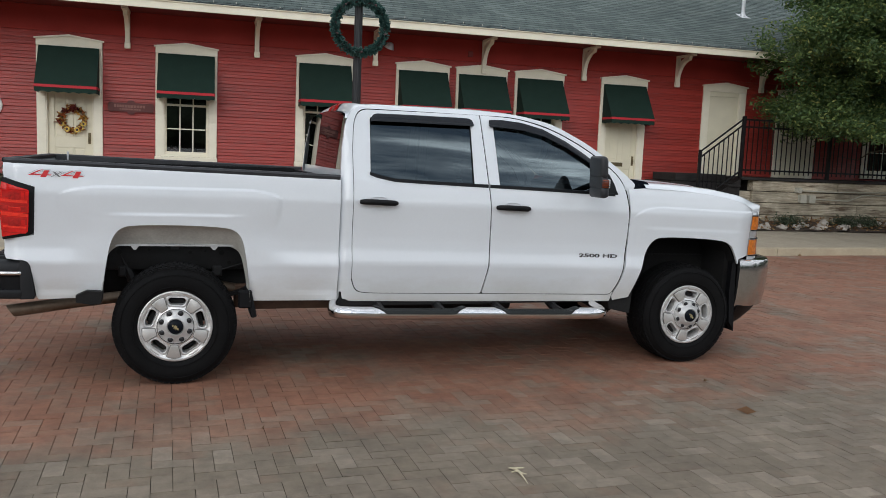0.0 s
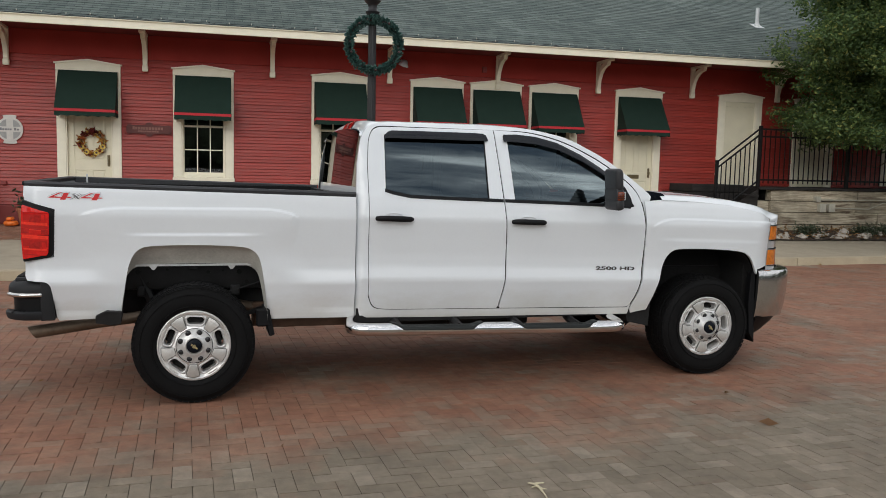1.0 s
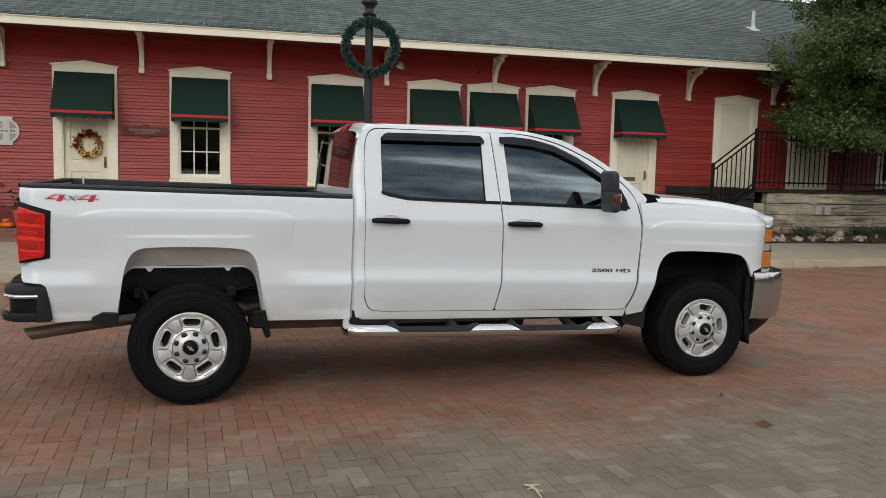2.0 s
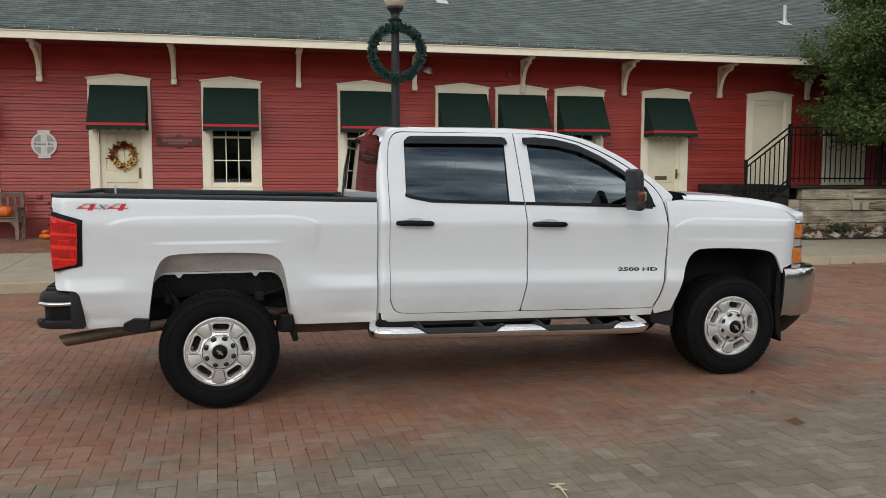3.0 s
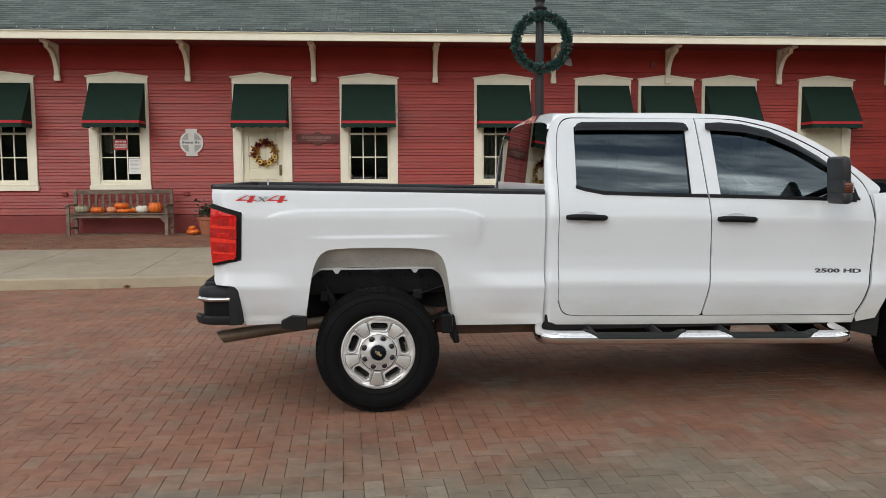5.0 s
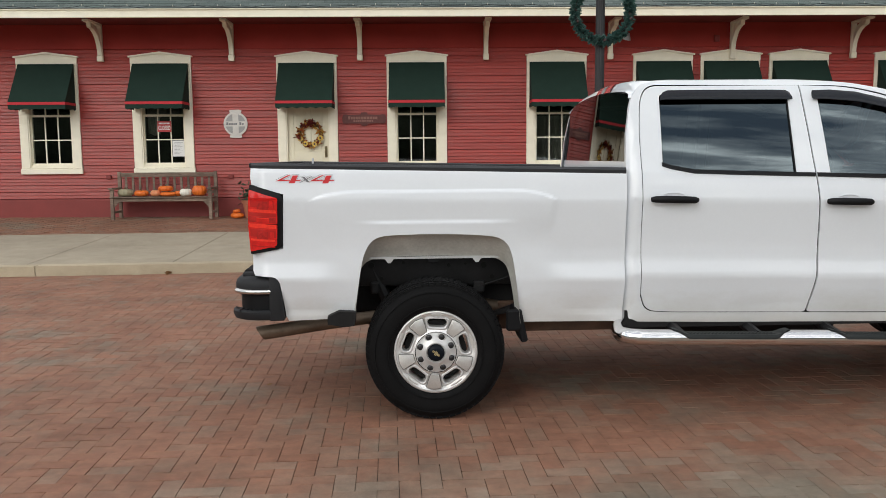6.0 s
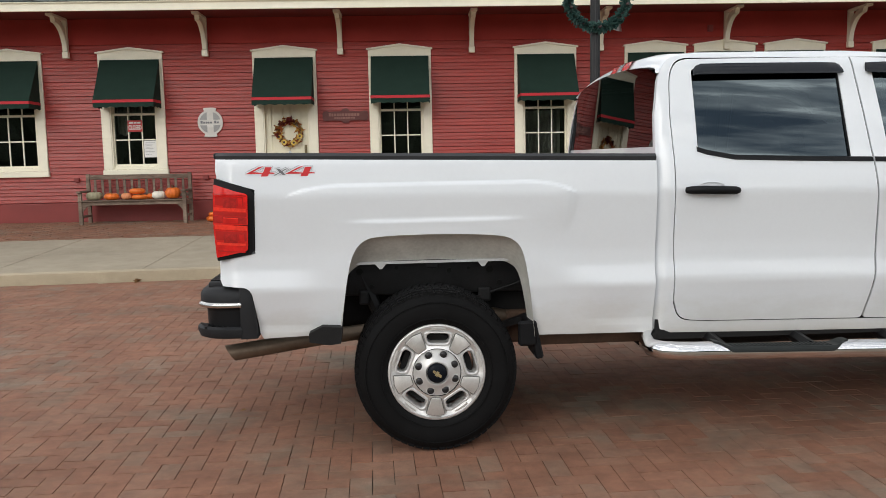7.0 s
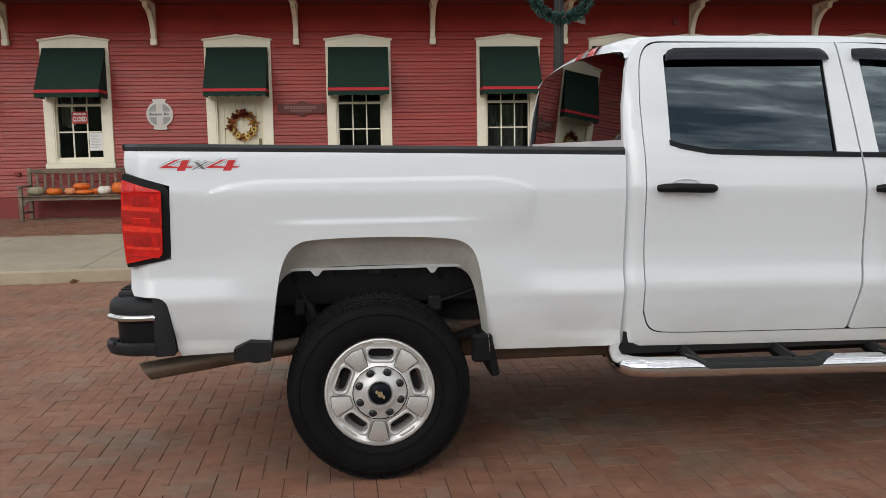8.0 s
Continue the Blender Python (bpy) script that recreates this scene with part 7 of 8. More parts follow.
def pumpkin(x, y, z, w, h, mat, label, ribs=11, tilt=0):
    p = thing("pumpkin", pose(x, y, z, 0, tilt, (x * 997) % 360), label, "pumpkin", "pumpkins on the bench")
    bm = bmesh.new()
    n, k = ribs * 4, 12
    rings = []
    for j in range(1, k):
        a = math.pi * j / k
        row = []
        for i in range(n):
            t = 2 * math.pi * i / n
            f = 1 - 0.10 * abs(math.cos(t * ribs / 2)) ** 6 * math.sin(a)
            rr = w / 2 * math.sin(a) ** 0.75 * f
            row.append(bm.verts.new((rr * math.cos(t), rr * math.sin(t), h / 2 + h / 2 * math.cos(a) * (1 - 0.22 * math.cos(a) ** 8))))
        rings.append(row)
    top, bot = bm.verts.new((0, 0, h * 0.86)), bm.verts.new((0, 0, h * 0.06))
    for a, b in zip(rings, rings[1:]):
        for i in range(n):
            bm.faces.new((a[i], b[i], b[(i + 1) % n], a[(i + 1) % n]))
    for i in range(n):
        bm.faces.new((top, rings[0][i], rings[0][(i + 1) % n]))
        bm.faces.new((bot, rings[-1][(i + 1) % n], rings[-1][i]))
    part("body", bm, M[mat], p, smooth=70)
    part("stalk", tube(bmesh.new(), [(0, 0, h * 0.84), (0.004, 0, h * 0.98), (0.02, 0.006, h * 1.12)], [0.016, 0.011, 0.012], 6), M["stem"], p)
    return p


SZ = walk_z(-5.1, 17.05) + 0.431
pumpkin(-5.885, 17.06, SZ - 0.008, 0.29, 0.17, "green_skin", "squat grey green pumpkin on the bench seat")
pumpkin(-5.575, 17.05, SZ - 0.007, 0.27, 0.14, "orange", "squat orange pumpkin on the bench seat")
pumpkin(-5.300, 17.06, SZ - 0.007, 0.21, 0.14, "pale_orange", "pale orange pumpkin on the bench seat")
pumpkin(-5.055, 17.02, SZ - 0.006, 0.30, 0.105, "orange", "flat orange pumpkin on the bench seat")
pumpkin(-5.115, 17.06, SZ + 0.088, 0.28, 0.125, "orange", "orange pumpkin stacked on a flat one")
pumpkin(-4.730, 17.05, SZ - 0.008, 0.24, 0.165, "white_skin", "white pumpkin on the bench seat")
pumpkin(-4.475, 17.06, SZ - 0.010, 0.27, 0.235, "orange", "tall deep orange pumpkin on the bench seat")
pumpkin(-4.895, 17.09, SZ - 0.006, 0.12, 0.12, "orange", "small dark orange gourd on the bench seat")
g0 = walk_z(-3.78, 17.1)
pumpkin(-3.77, 17.08, g0 - 0.005, 0.26, 0.12, "orange", "mottled yellow and orange gourd on the brick pavement")
pumpkin(-3.78, 17.09, g0 + 0.10, 0.15, 0.08, "orange", "small orange gourd stacked on a larger one", 9, 8)
pot = thing("flower_pot", pose(-3.50, 17.12, walk_z(-3.5, 17.12)), "terracotta pot with a low green plant", "flower pot")
part("pot", lathe(bmesh.new(), [(0, 0.0), (0.12, 0.0), (0.165, 0.28), (0.185, 0.285), (0.19, 0.345), (0.17, 0.35), (0.155, 0.30), (0, 0.30)], 32), M["terracotta"], pot, smooth=40)
bm = bmesh.new()
leaves(bm, [(0.0, 0.0, 0.42)] * 120, 0.06, 0.10, random.Random(9))
part("plant", bm, M["shrub"], pot, "low green plant")

# ---- lamp post with a wreath ----
LPX, LPY = 2.262, 12.56
post = thing("street_lamp", pose(LPX, LPY, walk_z(LPX, LPY)), "black fluted street lamp with a milky globe", "street lamp")
bm = bmesh.new()
n = 32
rings = []
for h, r in ((0.75, 0.075), (1.2, 0.070), (2.4, 0.065), (3.60, 0.060)):
    rings.append([bm.verts.new(((r - 0.0035 * (i % 2)) * math.cos(2 * math.pi * i / n), (r - 0.0035 * (i % 2)) * math.sin(2 * math.pi * i / n), h)) for i in range(n)])
for a, b in zip(rings, rings[1:]):
    for i in range(n):
        bm.faces.new((a[i], a[(i + 1) % n], b[(i + 1) % n], b[i]))
part("shaft", bm, M["post"], post)
part("base", lathe(bmesh.new(), [(0, 0), (0.20, 0), (0.20, 0.12), (0.17, 0.16), (0.16, 0.45), (0.12, 0.52), (0.13, 0.58), (0.10, 0.66), (0.085, 0.76), (0, 0.76)], 32), M["post"], post, smooth=40)
part("collar", lathe(bmesh.new(), [(0.06, 3.56), (0.075, 3.60), (0.07, 3.66), (0.095, 3.72), (0.11, 3.745), (0.075, 3.77), (0.062, 3.80), (0.07, 3.85), (0.105, 3.885), (0.125, 3.905), (0.125, 3.935), (0, 3.935)], 32), M["post"], post, smooth=40)
part("globe", lathe(bmesh.new(), [(0.09, 3.936), (0.15, 3.98), (0.195, 4.08), (0.20, 4.20), (0.17, 4.34), (0.11, 4.44), (0.09, 4.46)], 32), M["globe"], post, "milky glass globe", smooth=60)
part("finial", lathe(bmesh.new(), [(0.12, 4.455), (0.125, 4.48), (0.06, 4.53), (0.03, 4.60), (0.0, 4.66)], 24), M["post"], post, smooth=40)

wreath = thing("post_wreath", pose(LPX + 0.012, LPY - 0.10, 3.398), "green artificial fir wreath tied to the lamp post", "wreath")
part("ring", tube(bmesh.new(), [(0.374 * math.cos(a), 0, 0.374 * math.sin(a)) for a in np.linspace(0, 2 * math.pi, 49)], 0.03, 6, False), M["cone"], wreath)
bm = bmesh.new()
rg = random.Random(21)
for k in range(1500):
    a = rg.uniform(0, 2 * math.pi)
    sp = rg.uniform(0, 2 * math.pi)
    c = Vector((0.374 * math.cos(a), 0, 0.374 * math.sin(a)))
    rad = Vector((math.cos(a), 0, math.sin(a)))
    d = (rad * math.cos(sp) + Vector((0, 1, 0)) * math.sin(sp)).normalized()
    d = (d + Vector((-math.sin(a), 0, math.cos(a))) * rg.uniform(-0.9, 0.9)).normalized()
    L = rg.uniform(0.045, 0.085)
    s = d.orthogonal().normalized() * 0.0105
    p0 = c + d * 0.015
    for q in range(3):
        s2 = Matrix.Rotation(q * 1.05 + rg.random(), 3, d) @ s * rg.uniform(1, 2.2)
        v = [bm.verts.new(p0 + s2), bm.verts.new(p0 - s2), bm.verts.new(p0 + d * L - s2 * 0.5), bm.verts.new(p0 + d * L + s2 * 0.5)]
        bm.faces.new(v)
part("needles", bm, M["fir"], wreath)
for k in range(5):
    a = k * 1.26 + 3.5
    part("pine_cone", lathe(bmesh.new(), [(0, -0.022), (0.014, -0.014), (0.018, 0.0), (0.012, 0.016), (0, 0.026)], 8, pose(0.374 * math.cos(a), -0.085, 0.374 * math.sin(a), 70, 0, k * 40)), M["cone"], wreath, smooth=60)

# ---- timber platform, stairs, railing ----
PY = 15.9
timber_wall = thing("timber_wall", pose(0, 0, 0), "retaining wall of weathered pale timbers", "retaining wall", kind="structure")
rg = random.Random(8)
zs = [0.20, 0.52, 0.79, 1.04, 1.285]
for z0, z1 in zip(zs, zs[1:]):
    x = 11.78
    while x < 20.5:
        L = rg.uniform(2.2, 3.2)
        j = rg.uniform(-0.02, 0.02)
        bm = bmesh.new()
        box(bm, x, min(20.6, x + L) - 0.012, PY + j, PY + 0.22, z0 + 0.006, z1 - 0.006, bev=0.014, seg=2)
        for v in bm.verts:
            v.co.y += 0.012 * noise.noise((v.co.x * 3, v.co.z * 7, z0))
        part("timber", bm, M["timber"], timber_wall)
        x += L
for z0, z1 in zip(zs[:-1], zs[1:-1]):
    part("timber", bx(11.42, 11.768, PY + 0.07, PY + 0.9, z0 + 0.004, z1 - 0.004, bev=0.012), M["timber"], timber_wall)
platform = thing("platform", pose(0, 0, 0), "dark stained plank platform along the building", "platform", kind="structure")
part("fill", bx(11.80, 20.6, PY + 0.221, FRONT - 0.04, 0.2, 1.285), M["dark_timber"], platform)
for i in range(10):
    part("plank", bx(11.45, 20.6, PY - 0.05 + i * 0.155, PY + 0.10 + i * 0.155, 1.287, 1.338, bev=0.006), M["dark_timber"], platform)
part("landing", bx(10.15, 11.44, PY + 0.55, FRONT - 0.04, 1.20, 1.37, bev=0.008), M["dark_timber"], platform)
part("landing", bx(9.95, 11.43, PY + 0.40, FRONT - 0.04, 0.98, 1.19, bev=0.008), M["dark_timber"], platform)
stairs = thing("wooden_stairs", pose(0, 0, 0), "dark stained wooden stairs up to the platform", "stairs", kind="structure")
for i in range(5):
    x0 = 11.45 - 0.29 * (i + 1)
    z = 1.30 - 0.178 * (i + 1)
    part("tread", bx(x0 - 0.03, x0 + 0.289, PY - 0.02, PY + 1.15, z, z + 0.045, bev=0.006), M["dark_timber"], stairs)
    part("riser", bx(x0 + 0.262, x0 + 0.289, PY + 0.01, PY + 1.12, z + 0.046, z + 0.177), M["dark_timber"], stairs)
part("skirt", extrude_poly(bmesh.new(), [(11.45, 1.285), (9.98, 0.42), (9.98, 0.2), (11.45, 0.2)], PY + 0.02, PY + 0.06), M["dark_timber"], stairs)

rail = thing("railing", pose(0, PY + 0.02, 0), "black iron picket railing along the platform", "railing")
Z1 = 2.60
posts = [11.43, 13.72, 16.0, 18.3]
for x in posts:
    part("post", bx(x - 0.035, x + 0.035, -0.035, 0.035, 1.339, Z1 + 0.07, bev=0.004), M["iron"], rail)
for a, b in zip(posts, posts[1:]):
    for z in (1.50, 2.44, Z1):
        part("rail_bar", bx(a + 0.036, b - 0.036, -0.018, 0.018, z - 0.018, z + 0.018), M["iron"], rail)
    k = int((b - a) / 0.125)
    for i in range(1, k):
        x = a + (b - a) * i / k
        part("picket", bx(x - 0.009, x + 0.009, -0.009, 0.009, 1.42, Z1 - 0.0185), M["iron"], rail)
stair_rail = thing("stair_railing", pose(0, PY + 0.02, 0), "black iron sloping railing beside the wooden stairs", "railing")
part("post", bx(10.36, 10.42, -0.03, 0.03, 0.55, 1.90, bev=0.004), M["iron"], stair_rail)


def slope_z(x, top):
    return top + (x - 11.40) * 0.735


for top in (2.60, 2.47, 1.46):
    part("rail_bar", tube(bmesh.new(), [(10.425, 0, slope_z(10.425, top)), (11.392, 0, slope_z(11.392, top))], 0.02, 6), M["iron"], stair_rail)
for i in range(1, 9):
    x = 10.39 + i * 0.113
    part("picket", bx(x - 0.009, x + 0.009, -0.009, 0.009, slope_z(x, 1.42), slope_z(x, 2.46)), M["iron"], stair_rail)

# meter boxes and conduit on the timbers
for i, (x, z, w, h) in enumerate(((12.92, 1.095, 0.10, 0.11), (13.04, 0.90, 0.15, 0.17), (13.28, 0.90, 0.15, 0.17))):
    b = thing("meter_box", pose(x, PY - 0.03, z), "small pale grey electrical box fixed to the timbers", "electrical box", "electrical boxes")
    part("case", bx(-w / 2, w / 2, -0.08, 0.05, -h / 2, h / 2, bev=0.008), M["box_grey"], b)
    part("cover", bx(-w / 2 - 0.006, w / 2 + 0.006, -0.09, -0.081, -h / 2 - 0.006, h / 2 + 0.006, bev=0.003), M["box_grey"], b)
solid("conduit", tube(bmesh.new(), [(12.98, PY - 0.05, 1.08), (13.8, PY - 0.05, 1.07), (15.6, PY - 0.05, 1.10), (19, PY - 0.05, 1.10)], 0.016, 8), M["box_grey"], "grey metal conduit along the timbers", "conduit", smooth=60)
solid("conduit", tube(bmesh.new(), [(13.36, PY - 0.05, 0.90), (14.3, PY - 0.05, 0.88), (14.7, PY - 0.05, 1.02), (19, PY - 0.05, 1.03)], 0.014, 8), M["box_grey"], "grey metal conduit along the timbers", "conduit", smooth=60)

# ---- planting bed with rocks ----
bm = bmesh.new()
NX, NY = 60, 8
g = [[bm.verts.new((11.2 + 9.4 * i / NX, 15.18 + 0.9 * j / NY, walk_z(13, 15.2) + 0.02 + 0.20 * (j / NY) + 0.06 * noise.noise((i * 0.35, j * 0.5, 3)))) for j in range(NY + 1)] for i in range(NX + 1)]
for i in range(NX):
    for j in range(NY):
        bm.faces.new((g[i][j], g[i + 1][j], g[i + 1][j + 1], g[i][j + 1]))
solid("planting_bed", bm, M["soil"], "dark mulch bed with fallen leaves", "planting bed", "structure", smooth=60)
rg = random.Random(31)
for k in range(30):
    x = 11.6 + k * 0.26 + rg.uniform(-0.12, 0.12)
    y = 15.34 + rg.uniform(-0.1, 0.36)
    r = rg.uniform(0.05, 0.13)
    bm = bmesh.new()
    bmesh.ops.create_icosphere(bm, subdivisions=3, radius=r)
    sx, sz = rg.uniform(1.0, 1.5), rg.uniform(0.6, 0.85)
    for v in bm.verts:
        d = 1 + 0.6 * noise.noise(v.co * (1.1 / r) + Vector((k * 7, 0, 0))) + 0.10 * noise.noise(v.co * 18 + Vector((k, 3, 0)))
        v.co = Vector((v.co.x * sx, v.co.y, v.co.z * sz)) * d
    ob = solid("rock", bm, M["rock"], "pale rough rock in the planting bed", "rock", group="rocks in the bed", smooth=40)
    ob.location = (x, y, walk_z(13, 15.2) + 0.05 + (y - 15.18) * 0.24)
for k, x in enumerate((12.45, 13.95, 14.55, 15.8, 17.1)):
    sh = thing("shrub", pose(x, 15.5, walk_z(13, 15.2) + 0.10), "low grey green shrub among the rocks", "shrub", "shrubs in the bed")
    cs = [(rg.gauss(0, 0.15), rg.gauss(0, 0.10), abs(rg.gauss(0.09, 0.07))) for _ in range(340)]
    part("foliage", leaves(bmesh.new(), cs, 0.024, 0.02, rg, 4), M["shrub"], sh)
    for q in range(5):
        part("stem", tube(bmesh.new(), [(0, 0, -0.05), (rg.gauss(0, 0.06), rg.gauss(0, 0.04), 0.10), (rg.gauss(0, 0.14), rg.gauss(0, 0.08), 0.24)], [0.008, 0.006, 0.003], 5), M["bark"], sh)
bm = bmesh.new()
for k in range(1500):
    y = rg.uniform(15.14, 15.9)
    p = (rg.uniform(11.3, 19.5), y, walk_z(13, 15.2) + 0.045 + (y - 15.18) * 0.24 + rg.uniform(0.0, 0.09))
    leaves(bm, [p], 0.035, 0.01, rg, 1, 0.8)
tagged(solid("leaf_litter", bm, M["dry"], "dry brown leaves fallen in the planting bed", "fallen leaves"), kind="stuff")

# ---- the tree by the platform ----
tree = thing("tree", pose(15.35, 14.8, 0.25), "leafy green deciduous tree with a dense low crown", "tree")
part("trunk", tube(bmesh.new(), [(0.10, 0.2, -0.1), (0.08, 0.15, 0.6), (0.05, 0.08, 1.4), (0.0, 0.0, 2.1), (-0.04, -0.03, 2.6), (-0.1, -0.05, 3.2), (-0.15, -0.05, 4.6), (-0.1, 0, 6.6)], [0.17, 0.14, 0.12, 0.115, 0.11, 0.09, 0.06, 0.02], 12), M["bark"], tree, smooth=60)
rg = random.Random(77)
tips = []
for k in range(96):
    h = rg.uniform(1.75, 6.2)
    a = k * 2.4 + rg.uniform(-0.4, 0.4)
    prof = 0.55 + 0.45 * math.sin(math.pi * min(1, max(0, (h - 1.3) / 5.2)))
    L = rg.uniform(2.5, 3.55) * prof
    rise = rg.uniform(-0.05, 0.75) * (0.5 if h < 2.6 else 1)
    root = Vector((-0.08, -0.03, h))
    pts = [root]
    for q in range(1, 6):
        t = q / 5
        pts.append(root + Vector((math.cos(a + 0.25 * t) * L * t, math.sin(a + 0.25 * t) * L * t * 0.85, rise * t * L * 0.5 - 0.25 * t * t)) + Vector((rg.gauss(0, 0.05), rg.gauss(0, 0.05), rg.gauss(0, 0.05))))
    part("limb", tube(bmesh.new(), pts, [0.035, 0.028, 0.021, 0.015, 0.010, 0.004], 6), M["bark"], tree)
    for q in range(1, 6):
        w = 0.24 + 0.10 * q / 5
        for _ in range(8 + 5 * q):
            tips.append(pts[q] + Vector((rg.gauss(0, w), rg.gauss(0, w), rg.gauss(0.05, w * 0.42))))
bm = bmesh.new()
tips = [p for p in tips if p.z > 2.06 + 0.16 * noise.noise(p * 1.3)]
leaves(bm, tips, 0.048, 0.085, rg, 40)
part("crown", bm, M["leaf"], tree, "dense green leaves with a few yellow ones")

# ---- fallen leaves and a stain on the street ----
for k, (x, y, r) in enumerate(((3.64, 5.17, 20), (3.486, 4.473, 70), (0.43, 4.62, 10), (-1.15, 6.33, 0))):
    bm = bmesh.new()
    leaves(bm, [(0, 0, 0.012)], 0.055 if k < 2 else 0.022, 0.002, random.Random(k + 2), 1, 0.75)
    ob = solid("fallen_leaf", bm, M["dry"], "single dry brown leaf lying on the pavers", "fallen leaf", group="fallen leaves on the street")
    ob.location = (x, y, 0.004)
for k, (x, y) in enumerate(((-3.46, 11.70), (10.5, 12.66), (-5.6, 11.50))):
    bm = bmesh.new()
    leaves(bm, [(0, 0, 0.014)], 0.06, 0.004, random.Random(k + 22), 2, 0.6)
    ob = solid("fallen_leaf", bm, M["dry"], "dry brown leaf lying against the kerb", "fallen leaf", group="fallen leaves on the street")
    ob.location = (x, y, 0.002)

# a pale dried stalk trodden on to the pavers
stalk = thing("dried_stalk", pose(1.642, 3.78, 0.004), "pale dried flower stalk trodden flat on the pavers", "dried stalk")
for pts, r in (([(-0.035, 0.045, 0.004), (-0.01, 0.02, 0.006), (0.0, -0.02, 0.005), (-0.005, -0.10, 0.004), (-0.012, -0.165, 0.003)], (0.004, 0.006, 0.007, 0.004, 0.002)),
               ([(0.045, 0.03, 0.004), (0.02, 0.025, 0.006), (-0.01, 0.022, 0.006)], (0.003, 0.005, 0.006)),
               ([(-0.04, -0.015, 0.004), (-0.015, -0.01, 0.006), (0.0, -0.02, 0.006)], (0.003, 0.005, 0.006)),
               ([(0.03, -0.05, 0.003), (0.01, -0.045, 0.005), (0.0, -0.03, 0.006)], (0.002, 0.004, 0.005))):
    part("stem", tube(bmesh.new(), pts, list(r), 6), M["straw"], stalk, smooth=60)

# ---- woods far behind, across the open street: unseen, added to darken reflections ----
bm = bmesh.new()
rg = random.Random(12)
for k in range(230):
    a = radians(rg.uniform(150, 390))
    d = rg.uniform(60, 100)
    r = rg.uniform(3.2, 5.4)
    m = pose(d * math.cos(a), d * math.sin(a) - 5, r * 0.75) @ Matrix.Diagonal((1, 1, rg.uniform(0.9, 1.4), 1))
    before = len(bm.verts)
    bmesh.ops.create_icosphere(bm, subdivisions=3, radius=r, matrix=m)
    bm.verts.ensure_lookup_table()
    for v in bm.verts[before:]:
        v.co = m.translation + (v.co - m.translation) * (1 + 0.55 * noise.noise(v.co * 0.35) + 0.40 * noise.noise(v.co * 1.1) + 0.25 * noise.noise(v.co * 2.7))
tagged(solid("far_woods", bm, M["far_wood"], "unseen dark belt of trees, added to shape light and reflections", "trees", smooth=60), kind="stuff")


# ---- lapped boards of the wall ----
board_rows = [0.710 + 0.130 * i for i in range(22)]
tops = board_rows[1:] + [FRIEZE_Z - 0.002]
grain = random.Random(11)


def board(x0, x1, z0, z1):
    """One double-lapped board: a thick butt edge below, a second lap half way up, warped a little along its length."""
    bm = bmesh.new()
    y = FRONT + 0.0545
    j = grain.uniform(-0.002, 0.002)
    k = max(2, int((x1 - x0) / 0.16))
    rings = []
    for i in range(k + 1):
        x = x0 + (x1 - x0) * i / k
        w = 0.0030 * noise.noise((x * 2.1, z0 * 40, 1.7)) + 0.0015 * noise.noise((x * 6.0, z0 * 40, 9.1))
        s = 0.0028 * noise.noise((x * 1.6, z0 * 40, 5.3))
        zm = (z0 + z1) / 2 + 0.6 * s
        rings.append([bm.verts.new((x, *q)) for q in ((y, z0 + 0.006), (y - 0.028 + j + w, z0 + 0.001 + s), (y - 0.031 + j + w, z0 + 0.006 + s), (y - 0.0175 + w, zm + 0.001), (y - 0.0265 + w, zm - 0.001), (y - 0.0285 + w, zm + 0.003), (y - 0.012 + 0.5 * w, z1 - 0.003), (y, z1 - 0.001))])
    bm.faces.new(rings[0]), bm.faces.new(list(reversed(rings[-1])))
    for a, b in zip(rings, rings[1:]):
        for i in range(8):
            n = (i + 1) % 8
            bm.faces.new((a[n], a[i], b[i], b[n]))
    return bm


rest = bmesh.new()
for z0, z1 in zip(board_rows, tops):
    zc = (z0 + z1) / 2
    spans, edge = [], WALL_L
    for c, o0, o1 in OPEN:
        low = o0 - 0.11 if o0 > 1 else o0
        if low < zc < 3.42:
            half = 0.605 if zc < 1.30 and o0 > 1 else 0.588
            spans.append((edge, c - half))
            edge = c + half
    spans.append((edge, WALL_R))
    for a, b in spans:
        if b - a < 0.02:
            continue
        if b < 11.5 and a > -9:
            part("board", board(a, b, z0, z1), M["siding"], wall_south)
        else:
            tmp = bpy.data.meshes.new("t")
            one = board(a, b, z0, z1)
            one.to_mesh(tmp)
            one.free()
            rest.from_mesh(tmp)
            bpy.data.meshes.remove(tmp)
part("boards", rest, M["siding"], wall_south)["kind"] = "stuff"


# ---- herringbone pavers of the street ----
PV, CO, SI = 0.0985, math.cos(radians(2.5)), math.sin(radians(2.5))
street = solid("road", bmesh.new(), M["paver"], "street of red and grey concrete pavers in herringbone", "road", "structure")
rng = random.Random(3)


def paver_verts(cx, cy, turn, wx=0.1945, wy=0.0957, h=0.0):
    """Top with a small chamfer; 10 faces."""
    out = []
    tilt = (rng.uniform(-0.0006, 0.0006), rng.uniform(-0.0006, 0.0006))
    for inset, z in ((0.0, -0.03), (0.0, -0.0010 + h), (0.0006, h)):
        for sx, sy in ((-1, -1), (1, -1), (1, 1), (-1, 1)):
            lx, ly = sx * (wx / 2 - inset), sy * (wy / 2 - inset)
            dz = (tilt[0] * sx + tilt[1] * sy) if z > -0.02 else 0
            if turn:
                lx, ly = -ly, lx
            out.append((cx + lx * CO - ly * SI, cy + lx * SI + ly * CO, z + dz))
    return out


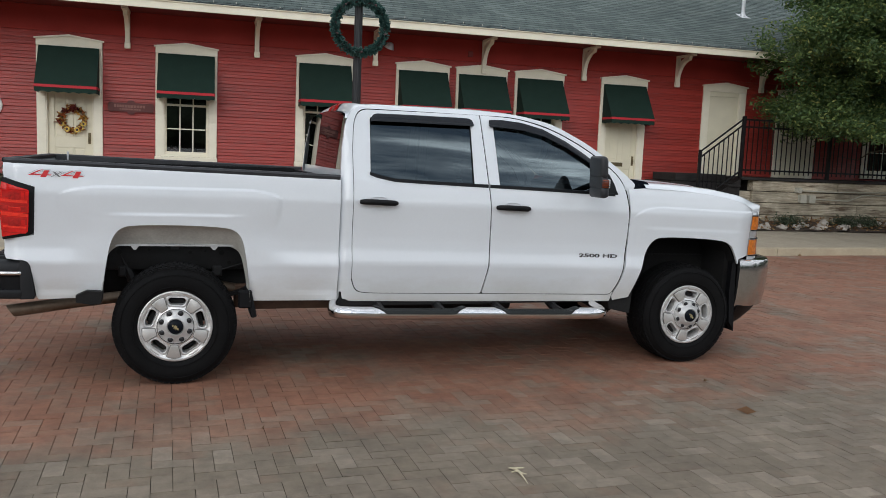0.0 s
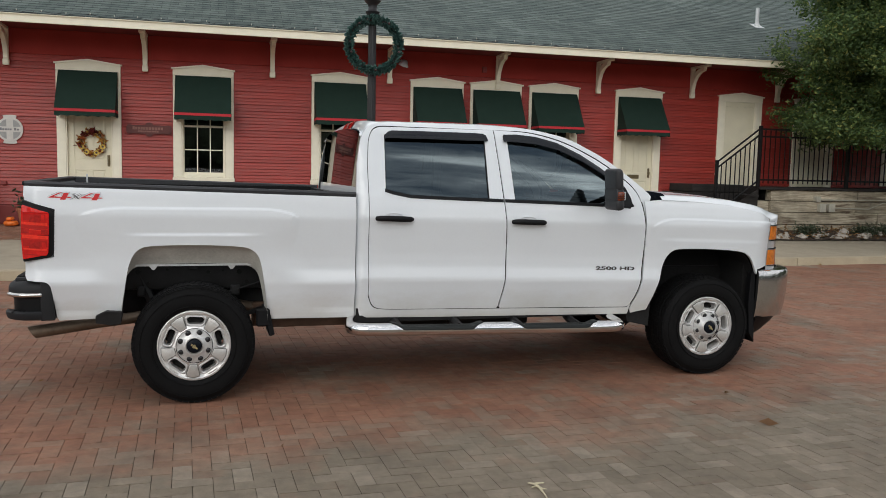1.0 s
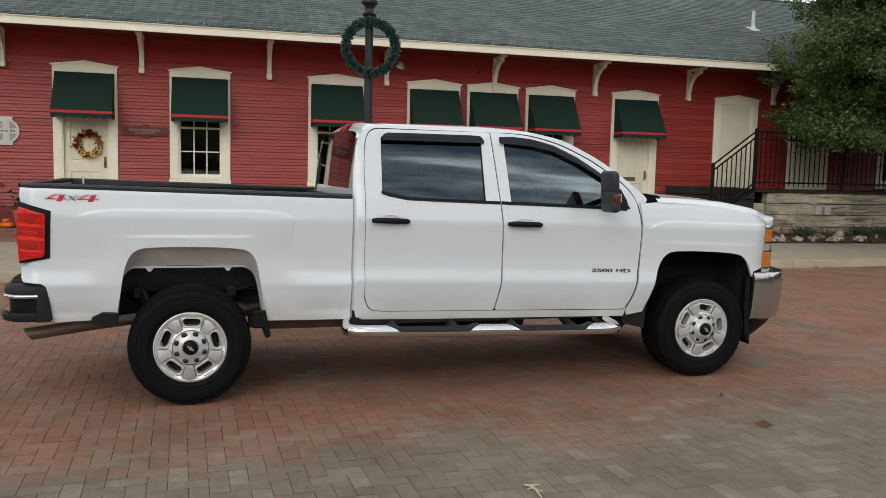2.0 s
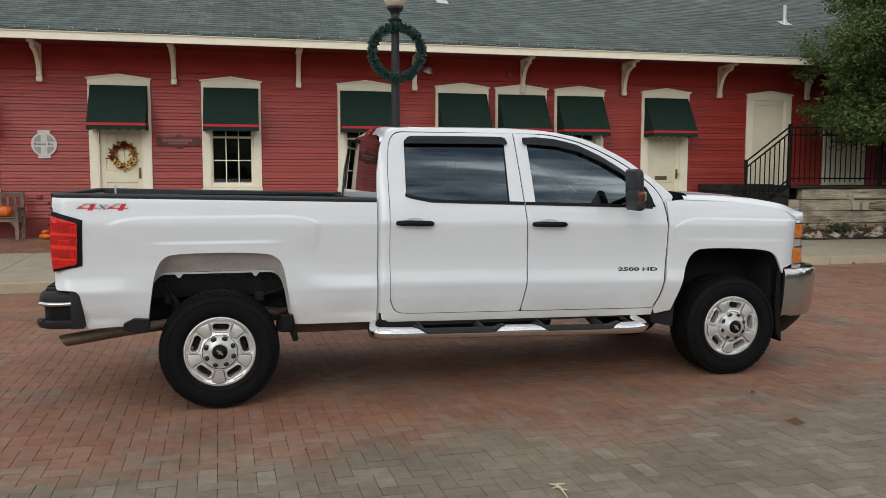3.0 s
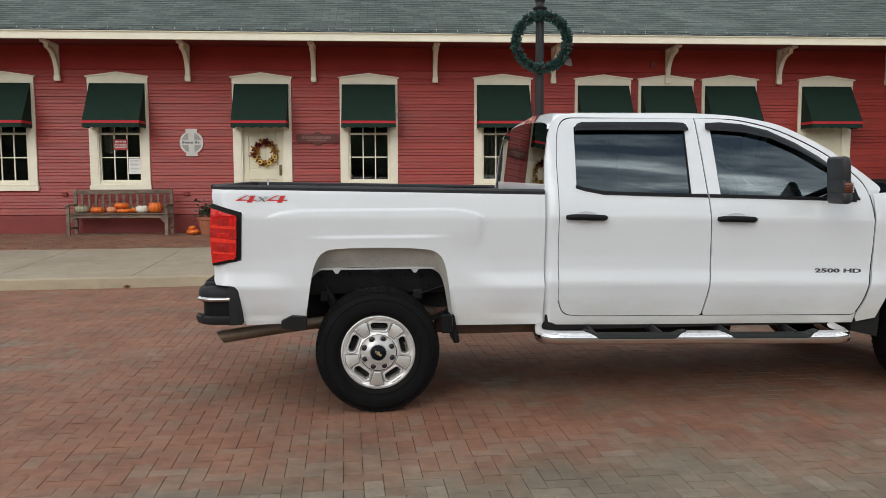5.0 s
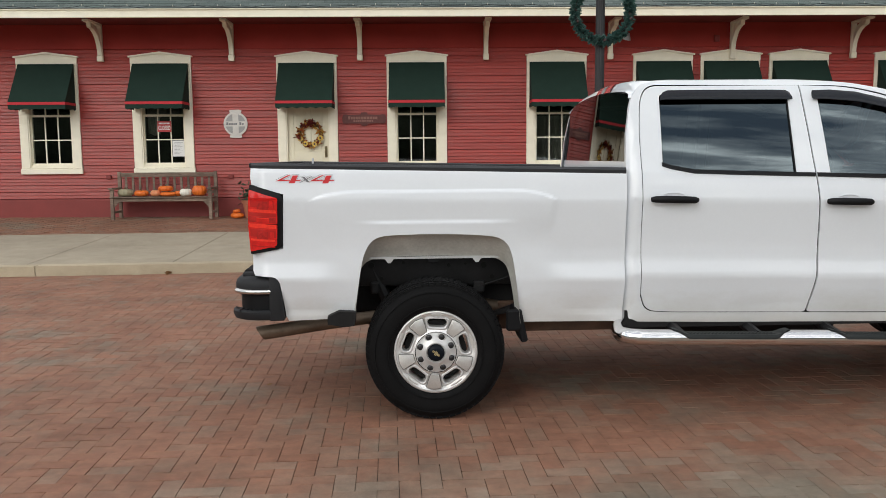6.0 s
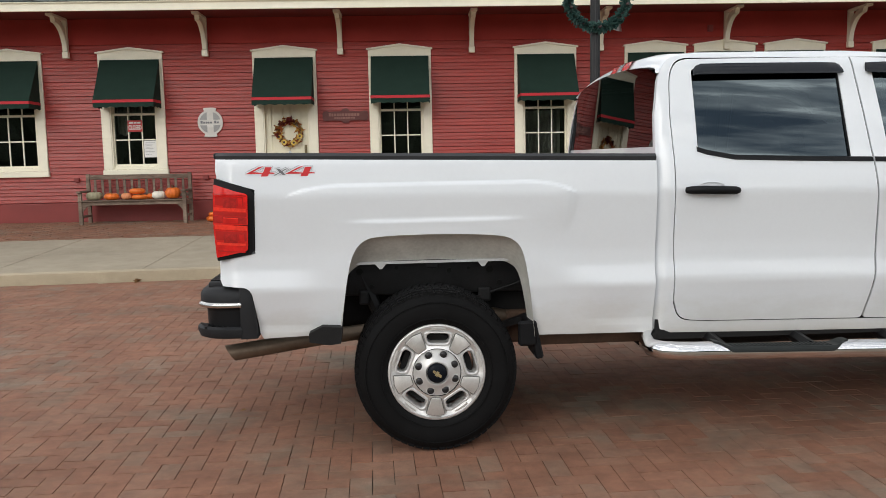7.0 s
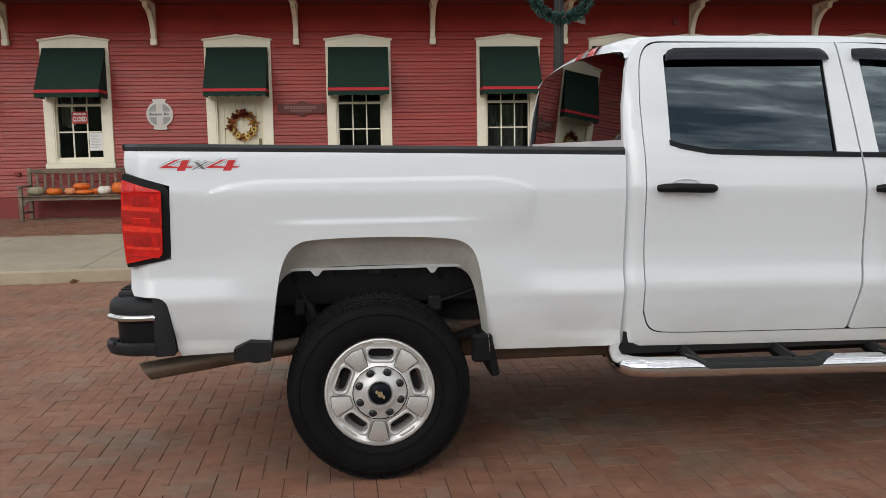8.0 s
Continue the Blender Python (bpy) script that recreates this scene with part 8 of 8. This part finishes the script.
PF = [(0, 1, 5, 4), (1, 2, 6, 5), (2, 3, 7, 6), (3, 0, 4, 7), (4, 5, 9, 8), (5, 6, 10, 9), (6, 7, 11, 10), (7, 4, 8, 11), (8, 9, 10, 11)]


# the bond repeats by (1, 1) and (4, 0) units: one lying and one standing paver each
verts, faces = [], []
near = []
cx0, cy0 = 2.5, 7.0
span = 240
for a in range(-span, span):
    for j in range(-span // 4 - 60, span // 4 + 60):
        for turn in (False, True):
            ux = a + 4 * j + (3.5 if turn else 1.0)
            uy = a + (1.0 if turn else 0.5)
            lx, ly = ux * PV, uy * PV
            if abs(lx) > 12.5 or abs(ly) > 10:
                continue
            wx, wy = cx0 + lx * CO - ly * SI, cy0 + lx * SI + ly * CO
            if not (-7.6 < wx < 14.2 and -2.5 < wy < kerb_y(wx) + 0.05):
                continue
            if wx < -7.2 and wy < 4.5 or wx > 9 and wy < 4.2:
                continue
            h = rng.uniform(-0.0013, 0.0011) + 0.004 * noise.noise((wx * 0.8, wy * 0.8, 0))
            if -0.4 < wx < 1.75 and 3.6 < wy < 6.2:
                near.append((wx, wy, turn, h))
                continue
            k = len(verts)
            verts += paver_verts(wx, wy, turn, h=h)
            faces += [tuple(k + q for q in f) for f in PF]
# the same bond between the concrete walk and the building
for a in range(-200, 200):
    for j in range(-110, 110):
        for turn in (False, True):
            lx, ly = (a + 4 * j + (3.5 if turn else 1.0)) * PV, (a + (1.0 if turn else 0.5)) * PV
            if not (-11.5 < lx < 12 and -2 < ly < 1.8):
                continue
            wx, wy = lx * CO - ly * SI, 16.2 + lx * SI + ly * CO
            if not (-11 < wx < 11.4 and walk_back(wx) + 0.25 < wy < FRONT - 0.02):
                continue
            k = len(verts)
            z = walk_z(wx, wy) + rng.uniform(-0.002, 0.002)
            verts += [(x, y, q + z) for x, y, q in paver_verts(wx, wy, turn)]
            faces += [tuple(k + q for q in f) for f in PF]
# one soldier course along the walk's back edge
wx = -11.0
while wx < 11.4:
    wy = walk_back(wx) + 0.11
    k = len(verts)
    verts += [(x, y, q + walk_z(wx, wy)) for x, y, q in paver_verts(wx, wy, True)]
    faces += [tuple(k + q for q in f) for f in PF]
    wx += 0.0995
me = bpy.data.meshes.new("pavers")
me.from_pydata(verts, [], faces)
part("pavers", me, M["paver"], street)["kind"] = "stuff"
kinds = []
for v in range(8):
    m1 = bpy.data.meshes.new("paver")
    m1.from_pydata([(x, y, z) for x, y, z in paver_verts(0, 0, v % 2 == 1)], [], PF)
    m1.materials.append(M["paver"])
    kinds.append(m1)
for wx, wy, turn, h in near:
    ob = part("paver", kinds[rng.randrange(4) * 2 + (1 if turn else 0)], None, street)
    ob.location = (wx, wy, h)
